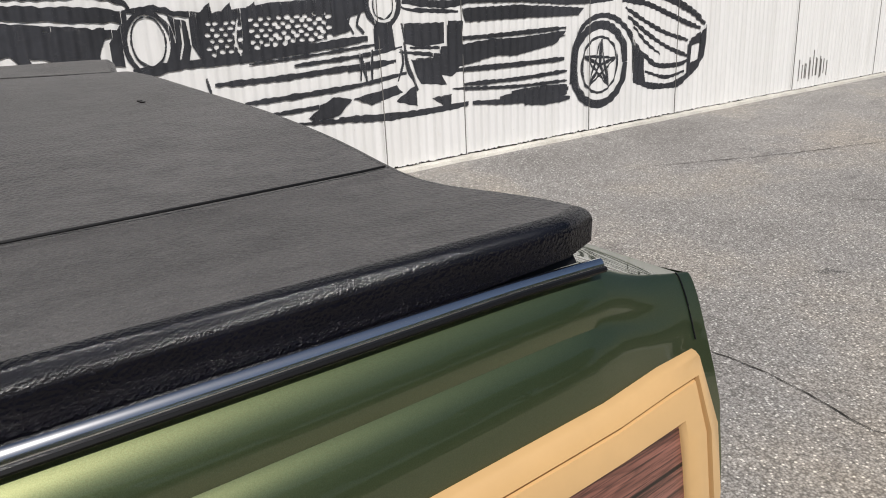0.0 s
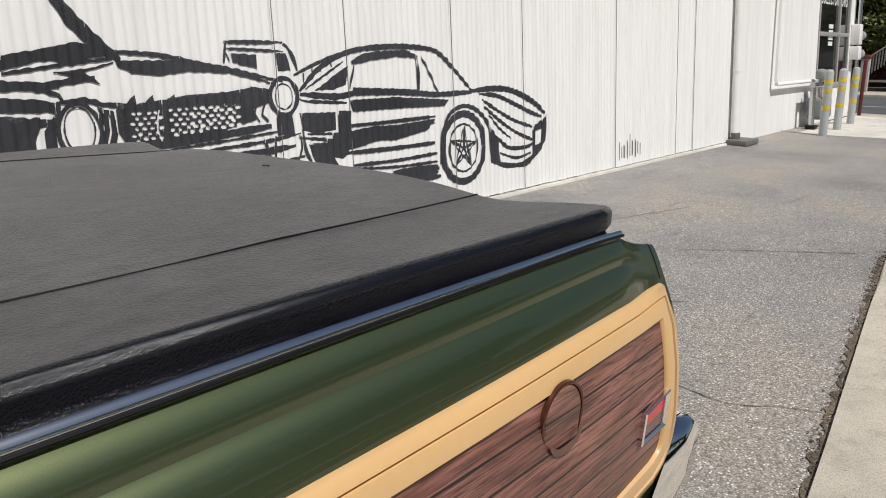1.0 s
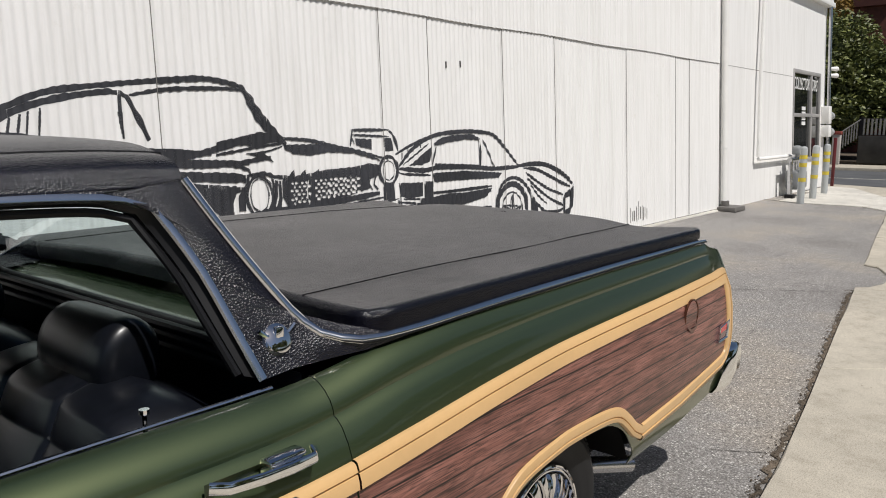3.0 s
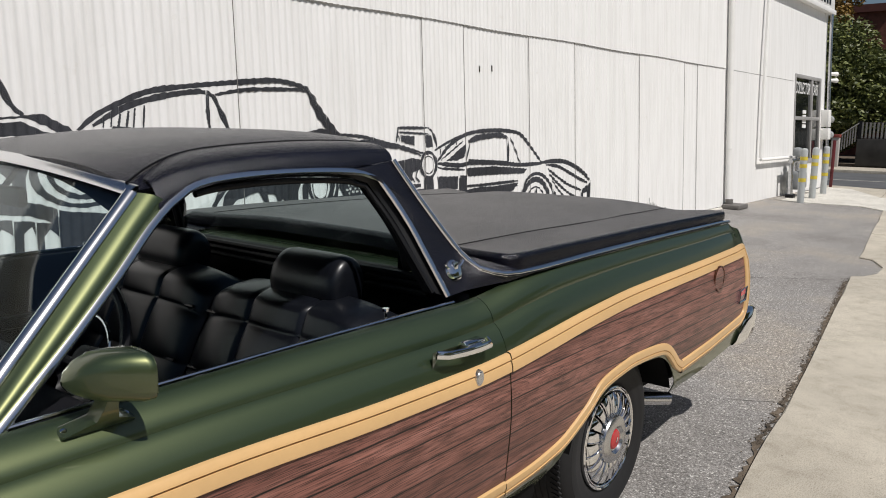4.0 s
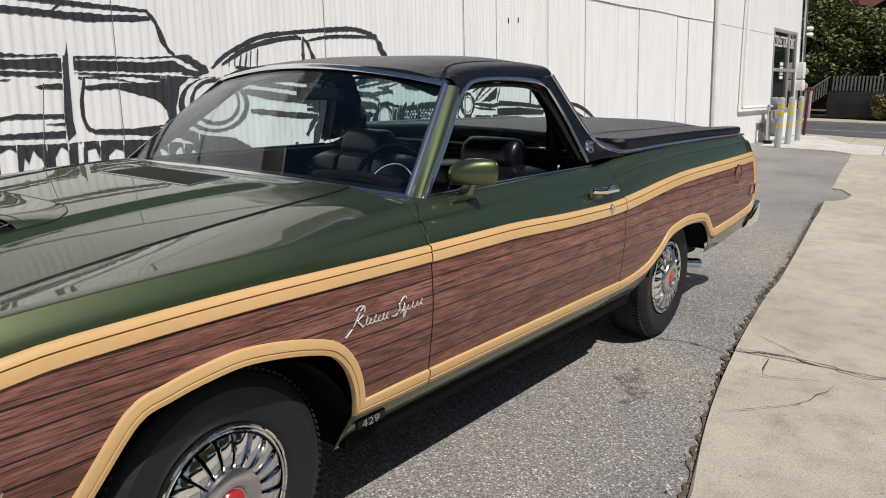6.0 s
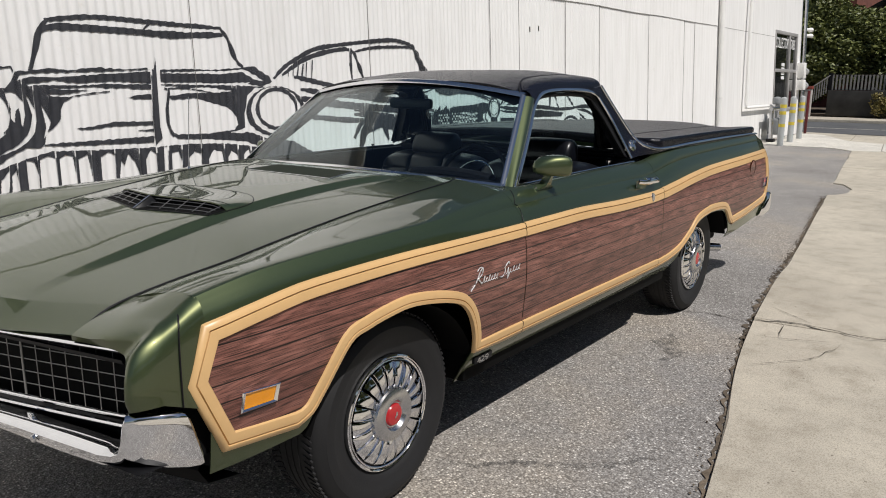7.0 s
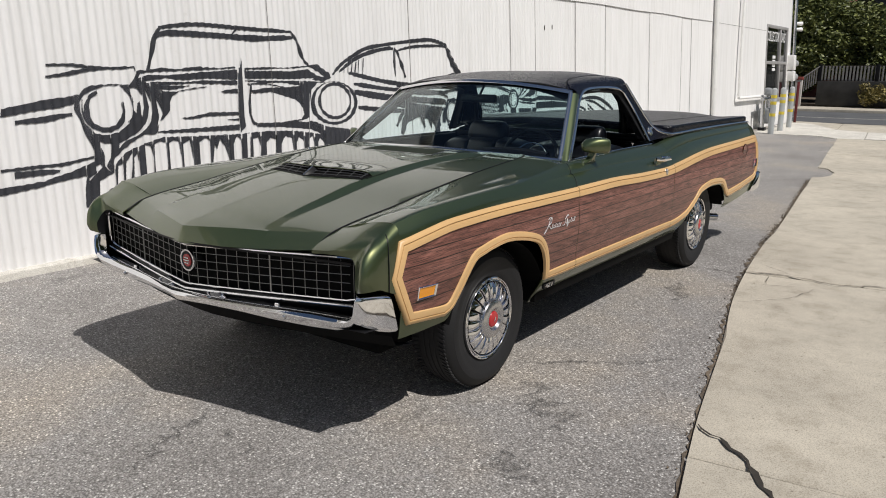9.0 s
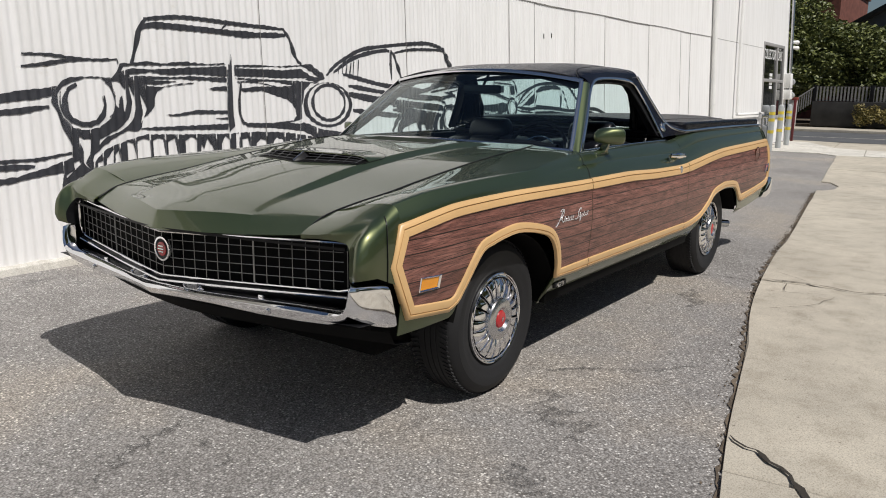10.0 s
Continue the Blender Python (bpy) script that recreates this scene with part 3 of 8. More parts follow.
def build_wall():
    wall = thing("wall_north", (6, WALL_Y, 0), "white painted corrugated metal wall with a black mural", "wall", kind="structure")
    seams = [-12, -5.2, -2.35, 1.93, 3.945, 6.10, 6.74, 7.96, 9.03, 10.88, 12.56, 13.11, 14.42]
    foot = pch([-12, 8, 11, 14.5], [0.075, 0.080, 0.070, 0.065])
    for i, (a, b) in enumerate(zip(seams, seams[1:])):
        off = 0.004 * (i % 2)
        wpart("lower_sheet", sheet_wall(a - 0.004, b + 0.012, foot, 2.550, WALL_Y + 0.004 - off, ragged=0.006, seed=i), M_WALL, wall)
        # the dark lap where one sheet ends over the next
        bm = bmesh.new()
        block(bm, (b + 0.006, WALL_Y - rib(b + 0.009) - 0.005, foot(b)), (b + 0.0105, WALL_Y + 0.008, lap(b)))
        wpart("seam", bm, M_SEAM, wall, "thin dark lap joint between two sheets", smooth=False)
    wpart("upper_sheet", sheet_wall(-12, 14.42, lambda x: lap(x), WALL_TOP, WALL_Y - 0.012, PITCH / 6, 0.004, 77), M_WALL, wall)
    # thin grey strip along the lap, coloured as the upper sheets' shadow
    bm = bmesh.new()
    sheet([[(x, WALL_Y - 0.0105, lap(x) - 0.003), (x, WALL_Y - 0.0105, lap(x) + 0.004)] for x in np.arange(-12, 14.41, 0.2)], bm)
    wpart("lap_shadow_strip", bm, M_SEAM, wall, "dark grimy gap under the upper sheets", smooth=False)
    # smooth boarded stretch with the doorway
    bm = bmesh.new()
    for lo, hi in (((14.42, 0.02), (18.87, 5.6)), ((21.13, 0.02), (21.6, 5.6)), ((20.95, 0.02), (21.13, 0.68)), ((20.95, 2.70), (21.13, 5.6)), ((18.87, 2.67), (20.95, 5.6)), ((18.87, 0.02), (20.95, 0.68))):
        block(bm, (lo[0], WALL_Y, lo[1]), (hi[0], WALL_Y + 0.2, hi[1]))
    wpart("smooth_board", bm, M_WALL, wall)
    bm = bmesh.new()
    block(bm, (14.6, WALL_Y - 0.003, 2.522), (18.8, WALL_Y + 0.01, 2.529))
    wpart("board_joint", bm, M_SEAM, wall, "thin grey joint between white boards")
    bm = bmesh.new()
    block(bm, (-12, WALL_Y + 0.22, -0.2), (14.42, WALL_Y + 0.42, WALL_TOP))
    block(bm, (21.3, WALL_Y + 0.2, 0.0), (21.6, 16, 5.6))
    block(bm, (-12, WALL_Y - 0.02, WALL_TOP), (14.42, 16, WALL_TOP + 0.04))
    block(bm, (14.42, WALL_Y + 0.02, 5.6), (21.6, 16, 5.72))
    block(bm, (14.42, WALL_Y + 1.6, 0.0), (21.3, WALL_Y + 1.8, 5.6))
    part("building_shell", bm, M_WALLWHITE, wall)
    # near-black strip that paints in the shade under the sheet ends
    wpart("base_shade_strip", block(bmesh.new(), (-12, WALL_Y + 0.014, 0.02), (14.4, WALL_Y + 0.03, 0.12)), M_CRACK, wall, "dark gap under the sheet ends", smooth=False)
    rnd = random.Random(9)
    for i in range(13):
        x, z = 11.0 + i * 0.042 + rnd.uniform(-0.01, 0.01), rnd.uniform(0.30, 0.44)
        wpart("scratch", block(bmesh.new(), (x, WALL_Y - rib(x) - 0.006, 0.14 + rnd.uniform(0, 0.05)), (x + 0.008, WALL_Y - rib(x) + 0.002, z)), M_SEAM, wall, smooth=False)
    for x, z in ((7.012, 2.066), (7.238, 2.085)):
        wpart("vent_slit", block(bmesh.new(), (x, WALL_Y - rib(x) - 0.006, z - 0.032), (x + 0.012, WALL_Y - rib(x) + 0.002, z + 0.032)), M_CRACK, wall, smooth=False)
    # the rough footing under the sheets
    rnd = random.Random(4)
    rows = []
    for x in np.arange(-12, 14.45, 0.05):
        g = rise(x, WALL_Y)
        w = 0.012 + 0.016 * noise.noise((x * 2.1, 3, 1)) + rnd.uniform(0, 0.006)
        high = 0.052 - 0.034 * min(max((x - 1.0) / 4.0, 0), 1)
        rows.append([(x, WALL_Y - 0.045 - w, g - 0.02), (x, WALL_Y - 0.036 - w * 0.6, g + high * 0.75 + rnd.uniform(0, 0.010)), (x, WALL_Y - 0.012, g + high + rnd.uniform(0, 0.010)), (x, WALL_Y + 0.05, g + high + 0.004)])
    wpart("footing", sheet(rows), M_CONC_PALE, wall, "crumbling pale concrete footing with flaking white paint")


build_wall()

# ---- the car: body lines (x to its tail, y = 0 in its middle, left flank at -y) ----
TRIM_TOP = pch([-0.82, -0.74, -0.55, -0.4, 0.0, 0.3, 0.7, 1.1, 1.6, 1.95, 2.05, 2.27, 2.56, 2.9, 3.4, 4.03, 4.25], [0.826, 0.842, 0.870, 0.884, 0.890, 0.887, 0.884, 0.884, 0.868, 0.864, 0.867, 0.882, 0.906, 0.925, 0.933, 0.940, 0.940])
TRIM_W = pch([-0.8, 0.0, 1.0, 2.0, 3.0, 4.2], [0.046, 0.050, 0.055, 0.056, 0.064, 0.066])
FLANK = pch([0.28, 0.31, 0.34, 0.38, 0.445, 0.55, 0.70, 0.80, 0.86, 0.92, 1.0], [-0.825, -0.848, -0.871, -0.899, -0.941, -0.956, -0.966, -0.960, -0.950, -0.937, -0.91])
SILL = pch([-0.80, -0.46, -0.43, -0.40, -0.29, -0.20, -0.1, 0.0, 0.13, 0.24, 0.30, 0.345, 0.372, 0.385, 0.392, 2.0, 2.36, 2.375, 2.41, 2.51, 2.66, 2.78, 2.89, 3.09, 3.17, 3.24, 3.29, 3.318, 3.326, 3.46, 3.89, 4.22], [0.455, 0.455, 0.468, 0.518, 0.664, 0.698, 0.715, 0.719, 0.706, 0.677, 0.642, 0.585, 0.48, 0.38, 0.309, 0.309, 0.312, 0.33, 0.44, 0.505, 0.598, 0.625, 0.633, 0.621, 0.592, 0.545, 0.49, 0.45, 0.405, 0.415, 0.453, 0.47])

CREST = pch([-0.8, -0.72, -0.50, 0.0, 0.6, 0.75], [0.896, 0.911, 0.938, 0.955, 0.965, 0.966])
SEAM_Z = pch([-0.885, -0.80, -0.65, -0.44, -0.28, -0.03, 0.22, 0.53, 0.74], [0.803, 0.845, 0.873, 0.898, 0.922, 0.956, 0.986, 1.016, 1.027])
SEAM_Y = pch([-0.89, 0.0, 0.3, 0.5, 0.62, 0.70, 0.75], [-0.646, -0.648, -0.656, -0.662, -0.652, -0.625, -0.598])
BELT = pch([0.60, 0.8, 1.2, 1.6, 2.0, 2.3, 2.5, 2.8, 3.2, 3.7, 4.03, 4.05, 4.075, 4.10, 4.14, 4.18], [0.990, 0.996, 1.001, 1.004, 1.003, 1.040, 1.052, 1.053, 1.053, 1.050, 1.046, 1.041, 1.030, 1.020, 1.009, 1.000])
BELT_Y = pch([0.6, 0.8, 1.5, 2.0, 2.4, 4.0, 4.2], [-0.835, -0.832, -0.830, -0.832, -0.855, -0.865, -0.865])


def tail_in(x):
    """The flank draws in a little towards nose and tail."""
    return 0.02 * max(0, (x - 3.5) / 0.7) ** 2 + 0.012 * max(0, (-0.55 - x) / 0.2) ** 2


def flank(x, z):
    lean = 0.013 * min(max((x - 4.0) / 0.16, 0), 1) * min(max((z - 0.87) / 0.07, 0), 1)
    return FLANK(z) + tail_in(x) + lean


def section(x):
    """The body's left section at x, from the sill upwards."""
    lo, hi = SILL(x), TRIM_TOP(x)
    pts = [(x, flank(x, lo + (hi - lo) * s), lo + (hi - lo) * s) for s in np.linspace(0, 1, 15)]
    y0 = pts[-1][1]
    if x < 0.70:
        c, sy, sz = CREST(x), SEAM_Y(x), SEAM_Z(x)
        up = [(y0 + (-0.912 - y0) * a, hi + (c - hi) * b) for a, b in ((0.08, 0.15), (0.16, 0.30), (0.30, 0.44), (0.40, 0.53), (0.50, 0.62), (0.63, 0.72), (0.75, 0.81), (0.86, 0.90), (0.92, 0.94), (0.97, 0.975))]
        up += [(-0.900, c + 0.002)]
        for s in (0.12, 0.3, 0.5, 0.7, 0.88, 1.0):
            up.append((-0.900 + (sy + 0.900) * s, c + (sz - c) * s + 0.010 * math.sin(math.pi * s)))
        # the last stretch flows into the door's shape
        w = min(max((x - 0.15) / 0.545, 0), 1)
        w = w * w * (3 - 2 * w)
        bz, by = BELT(x), BELT_Y(x)
        door = [(y0 + (by - y0) * a, hi + (bz - hi) * b) for a, b in ((0.10, 0.22), (0.24, 0.41), (0.34, 0.50), (0.41, 0.53), (0.425, 0.60), (0.50, 0.73), (0.64, 0.86), (0.80, 0.95), (0.90, 0.985), (0.96, 0.995), (1.0, 1.0))]
        door += [(by + (sy - by) * s, bz + (sz - bz) * s + 0.004 * math.sin(math.pi * s)) for s in (0.12, 0.3, 0.5, 0.7, 0.88, 1.0)]
        up = [(a[0] + (b[0] - a[0]) * w, a[1] + (b[1] - a[1]) * w) for a, b in zip(up, door)]
    else:
        bz, by = BELT(x), BELT_Y(x)
        k = min(max((x - 1.9) / 0.5, 0), 1)
        rear = [(0.10, 0.20), (0.24, 0.42), (0.40, 0.53), (0.475, 0.56), (0.485, 0.63), (0.54, 0.74), (0.66, 0.86), (0.82, 0.95), (0.92, 0.985), (0.97, 0.995), (1.0, 1.0)]
        front = [(0.10, 0.22), (0.24, 0.41), (0.34, 0.50), (0.41, 0.53), (0.425, 0.60), (0.50, 0.73), (0.64, 0.86), (0.80, 0.95), (0.90, 0.985), (0.96, 0.995), (1.0, 1.0)]
        last = [(0.10, 0.12), (0.20, 0.25), (0.31, 0.38), (0.42, 0.51), (0.53, 0.63), (0.64, 0.75), (0.75, 0.86), (0.84, 0.935), (0.91, 0.975), (0.96, 0.993), (1.0, 1.0)]
        e = min(max((x - 3.98) / 0.17, 0), 1)
        rear = [(a[0] * (1 - e) + c[0] * e, a[1] * (1 - e) + c[1] * e) for a, c in zip(rear, last)]
        up = [(y0 + (by - y0) * (f[0] * (1 - k) + r[0] * k), hi + (bz - hi) * (f[1] * (1 - k) + r[1] * k)) for f, r in zip(front, rear)]
    reach = max(0, (x - 4.05) / 0.15) * 0.014
    return [(a + reach * min(max((z - 0.84) / 0.14, 0), 1), y, z) for a, y, z in pts + [(x, y, z) for y, z in up]]


def stations(a, b):
    xs = set(np.linspace(a, b, int((b - a) / 0.035) + 2).round(4))
    for lo, hi, st in ((-0.46, -0.38, 0.008), (0.28, 0.38, 0.006), (2.37, 2.46, 0.006), (3.27, 3.38, 0.006), (4.0, 4.2, 0.02)):
        xs |= {round(x, 4) for x in np.arange(lo, hi, st) if a <= x <= b}
    return sorted(xs)


car = thing("pickup_car", (1.6, 0, 0), "dark green coupe utility with wood panelled flanks and black vinyl roof", "pickup car")


def panel(name, a, b, mir, label=""):
    return part(name, sheet([section(x) for x in stations(a, b)], mirror=mir), M_GREEN, car, label, sharp=28, thick=0.004)


def trim_bar(path, mir, name="tan_trim", half=None):
    """A tan moulding over the flank along (x, z) points, with a fine groove in its outer third."""
    prof = [(-1.0, -0.003), (-0.98, 0.006), (-0.88, 0.0115), (-0.36, 0.0135), (-0.30, 0.0075), (-0.20, 0.0070), (-0.16, 0.0115), (0.3, 0.0125), (0.84, 0.0105), (0.97, 0.005), (1.0, -0.003)]
    bm = bmesh.new()
    rows = []
    n = len(path)
    for i, (x, z) in enumerate(path):
        a, b = path[max(i - 1, 0)], path[min(i + 1, n - 1)]
        d0 = Vector((x - a[0], z - a[1])).normalized() if i else None
        d1 = Vector((b[0] - x, b[1] - z)).normalized() if i < n - 1 else None
        d0, d1 = d0 or d1, d1 or d0
        t = (d0 + d1).normalized()
        nrm = Vector((-t.y, t.x))
        mitre = 1 / max(0.55, nrm.dot(Vector((-d1.y, d1.x))))
        w = (half(x, z) if callable(half) else half or TRIM_W(x) / 2) * mitre
        bend = d0.x * d1.y - d0.y * d1.x
        row = []
        for s, h in prof:
            # outer corners are rounded off, inner ones meet in a mitre
            q = Vector((x, z)) + nrm * (s * w * (min(mitre, 1.20) / mitre if s * bend < 0 else 1))
            row.append((q.x, flank(q.x, min(max(q.y, 0.3), 1.0)) - h, q.y))
        rows.append(row)
    sheet(rows, bm, mirror=mir)
    groove = 4
    k = len(prof) - 1
    bm.faces.ensure_lookup_table()
    for i, f in enumerate(bm.faces):
        if i % k == groove:
            f.material_index = 1
    return part(name, bm, [M_TAN, M_TANLINE], car, sharp=50)


def smooth2(pts, step=0.02):
    return [(v.x, v.z) for v in curve_pts([(x, 0, z) for x, z in pts], step)]


def mid(x):
    return TRIM_TOP(x) - TRIM_W(x) / 2


FRONT_ARCH = [(-0.475, 0.508), (-0.43, 0.524), (-0.39, 0.569), (-0.287, 0.691), (-0.2, 0.718), (-0.1, 0.733), (0.0, 0.738), (0.13, 0.721), (0.247, 0.692), (0.303, 0.663), (0.348, 0.612), (0.377, 0.55), (0.389, 0.50), (0.392, 0.470)]
REAR_ARCH = [(3.34, 0.522), (3.315, 0.534), (3.275, 0.556), (3.23, 0.592), (3.16, 0.636), (3.07, 0.655), (2.90, 0.664), (2.80, 0.660), (2.635, 0.634), (2.545, 0.574), (2.46, 0.528), (2.38, 0.496), (2.24, 0.472), (2.0875, 0.462)]


def wood_panel(name, xs, lo, hi, mir):
    rows = []
    for x in xs:
        a, b = lo(x), hi(x)
        rows.append([(x, flank(x, a + (b - a) * s) - 0.0025, a + (b - a) * s) for s in np.linspace(0, 1, 10)])
    return part(name, sheet(rows, mirror=mir), M_WOOD, car, "printed woodgrain panel" if not mir else "")


def build_flank(mir):
    panel("front_fender", -0.74, 0.6998, mir)
    panel("door_skin", 0.7012, 2.0838, mir)
    panel("rear_quarter", 2.0862, 4.18, mir)
    # mouldings
    top = [(x, mid(x)) for x in np.arange(0.6975, -0.70, -0.06)] + [(-0.727, 0.822)]
    front = top + [(-0.774, 0.709), (-0.693, 0.530)] + smooth2(FRONT_ARCH) + [(0.54, 0.468), (0.6975, 0.468)]
    trim_bar(front, mir, half=lambda x, z: 0.0255 if z > mid(x) - 0.05 or x < -0.46 or x > 0.41 else 0.0215)
    trim_bar([(x, mid(x)) for x in np.linspace(2.0825, 0.7025, 26)], mir)
    trim_bar([(x, 0.468 - 0.003 * (x - 0.7)) for x in np.linspace(0.7025, 2.0825, 14)], mir, half=0.026)
    rear = [(x, mid(x)) for x in np.arange(2.0875, 4.05, 0.06)] + [(4.09, 0.908), (4.1315, 0.9085), (4.133, 0.86), (4.135, 0.78), (4.134, 0.70)] + smooth2([(4.133, 0.66), (4.127, 0.618), (4.108, 0.591), (4.07, 0.574)], 0.008) + [(3.65, 0.541), (3.34, 0.522)]
    trim_bar(rear[::-1], mir, half=0.030)
    trim_bar(smooth2(REAR_ARCH)[::-1], mir, half=0.0235)
    # woodgrain between the mouldings
    lowf = pch([-0.79, -0.703, -0.47, *[p[0] for p in FRONT_ARCH[1:]], 0.395, 0.70], [0.70, 0.53, 0.508, *[p[1] for p in FRONT_ARCH[1:]], 0.468, 0.468])
    highf = pch([-0.79, -0.74, -0.6, 0.0, 0.7], [0.72, 0.818, mid(-0.6), mid(0), mid(0.7)])
    xs = sorted({*np.linspace(-0.789, 0.6975, 70).round(4), *np.arange(0.33, 0.40, 0.006).round(4)})
    wood_panel("wood_panel", xs, lowf, highf, mir)
    wood_panel("wood_panel", np.linspace(0.7025, 2.0825, 30), lambda x: 0.468 - 0.003 * (x - 0.7), mid, mir)
    ra = REAR_ARCH[::-1]
    lowr = pch([*[p[0] for p in ra], 3.65, 4.08, 4.13], [*[p[1] for p in ra], 0.541, 0.573, 0.60])
    highr = pch([2.088, 2.6, 3.2, 4.05, 4.13], [mid(2.088), mid(2.6), mid(3.2), 0.907, 0.907])
    xs = sorted({*np.linspace(2.0875, 4.130, 90).round(4), *np.arange(3.26, 3.35, 0.008).round(4)})
    wood_panel("wood_panel", xs, lowr, highr, mir)
    # tail of the quarter, turned in behind
    s = section(4.178)
    rows = [[(x + dx, y * k, z - dz) for x, y, z in s] for k, dx, dz in ((1, 0, 0), (0.997, 0.004, 0.002), (0.985, 0.005, 0.004), (0.90, 0.004, 0.012), (0.86, -0.03, 0.02))]
    part("quarter_end", sheet(rows, mirror=mir), M_GREEN, car)
    seam = [(x, -y if mir else y, z) for x, y, z in section(4.160) if z > 0.935]
    part("tail_seam", tube([(x, y * 1.0005, z + 0.0003) for x, y, z in seam], 0.0010, 6), M_BLACK, car, "fine dark joint of the tail end")
    # ledge beside the tailgate
    rows = [[(x, BELT_Y(x) - 0.001 + (0.006 + 0.25 * k), BELT(x) - 0.0005 - 0.006 * k) for k in np.linspace(0, 1, 5)] for x in (3.96, 4.0, 4.03, 4.05, 4.07, 4.09, 4.11, 4.14, 4.17, 4.183)]
    part("tail_ledge", sheet(rows, mirror=mir), M_GREEN, car)


build_flank(False)
build_flank(True)


def rail_of(pts, n=43):
    """n points evenly over a smooth curve through the given ones."""
    k = range(len(pts))
    f = [pch(k, [p[i] for p in pts]) for i in range(3)]
    return [tuple(g(t) for g in f) for t in np.linspace(0, len(pts) - 1, n)]


def build_nose_side(mir):
    """The fender's front cap: an ear at its top, a rounded leading edge, and the rim of the grille opening."""
    back = rail_of([(-0.735, -0.645, SEAM_Z(-0.735)), (-0.735, -0.725, 0.878), (-0.735, -0.82, 0.903), (-0.735, -0.899, 0.910), (-0.735, -0.934, 0.885), (-0.735, flank(-0.735, 0.84), 0.84), (-0.735, flank(-0.735, 0.72), 0.72), (-0.735, flank(-0.735, 0.63), 0.63)])
    mid1 = rail_of([(-0.82, -0.645, SEAM_Z(-0.82)), (-0.825, -0.72, 0.848), (-0.82, -0.81, 0.862), (-0.808, -0.884, 0.866), (-0.838, -0.932, 0.846), (-0.855, -0.948, 0.81), (-0.866, -0.955, 0.735), (-0.862, -0.952, 0.684)])
    ridge = rail_of([(-0.905, -0.645, 0.800), (-0.903, -0.715, 0.806), (-0.893, -0.80, 0.820), (-0.868, -0.885, 0.834), (-0.915, -0.908, 0.80), (-0.934, -0.920, 0.755), (-0.938, -0.922, 0.715), (-0.928, -0.918, 0.680)])
    rim = rail_of([(-0.905, -0.645, 0.786), (-0.897, -0.715, 0.791), (-0.89, -0.785, 0.793), (-0.882, -0.835, 0.785), (-0.902, -0.866, 0.745), (-0.912, -0.874, 0.715), (-0.912, -0.873, 0.690), (-0.905, -0.870, 0.668)])
    deep = [(x + 0.09, y * 0.985, z - 0.012) for x, y, z in rim]
    rows = []
    for k in range(len(back)):
        line = [Vector(c[k]) for c in (back, mid1, ridge, rim)]
        pts = [line[0].lerp(line[1], t) for t in (0, 0.33, 0.67)]
        for t in np.linspace(0, 1, 7)[:-1]:
            ctrl = line[1].lerp(line[2], 0.75) + (line[2] - line[3]) * 0.35
            pts.append(line[1] * (1 - t) ** 2 + ctrl * 2 * t * (1 - t) + line[2] * t * t)
        for t in np.linspace(0, 1, 4):
            pts.append(line[2].lerp(line[3], t))
        rows.append([tuple(v) for v in pts])
    part("front_cap", sheet(rows, mirror=mir), M_GREEN, car, sharp=60, thick=0.004)
    seam = [Vector(a).lerp(Vector(b), 0.62) + Vector((0, -0.0015, 0)) for a, b in zip(back, mid1)][21:]
    part("cap_seam", tube([(v.x, -v.y if mir else v.y, v.z) for v in seam], 0.0022, 6), M_BLACK, car)
    part("grille_recess", sheet([[p, q] for p, q in zip(rim, deep)], mirror=mir), M_BLACK, car)


build_nose_side(False)
build_nose_side(True)

# ---- bonnet, scoop ----
HOOD_MID = pch([-1.055, -1.045, -1.02, -0.96, -0.8, -0.5, -0.2, 0.2, 0.7], [0.830, 0.831, 0.834, 0.850, 0.882, 0.927, 0.966, 1.000, 1.030])


RIDGE_Y = pch([-0.95, -0.88, -0.55, -0.24, 0.1, 0.35, 0.52, 0.62], [0.372, 0.368, 0.352, 0.334, 0.328, 0.345, 0.385, 0.43])
RIDGE_H = pch([-0.95, -0.885, -0.80, -0.62, -0.35, 0.50, 0.56, 0.62], [0.0, 0.0, 0.004, 0.012, 0.019, 0.019, 0.012, 0.0])


def hood_z(x, y):
    """The bonnet's skin: crowned, with a raised middle that ends in a crisp step."""
    ay = abs(y)
    k = min(ay / 0.66, 1)
    fore = max(0, 1 - max(0, x + 0.6) / 0.5)
    zc, zs = HOOD_MID(max(x - 0.13 * k * fore, -1.04)), SEAM_Z(max(x, -0.885))
    z = zc * (1 - k**2.4) + zs * k**2.4
    s = min(max((RIDGE_Y(x) + 0.028 - ay) / 0.046, 0), 1)
    return z + RIDGE_H(x) * s ** 1.15


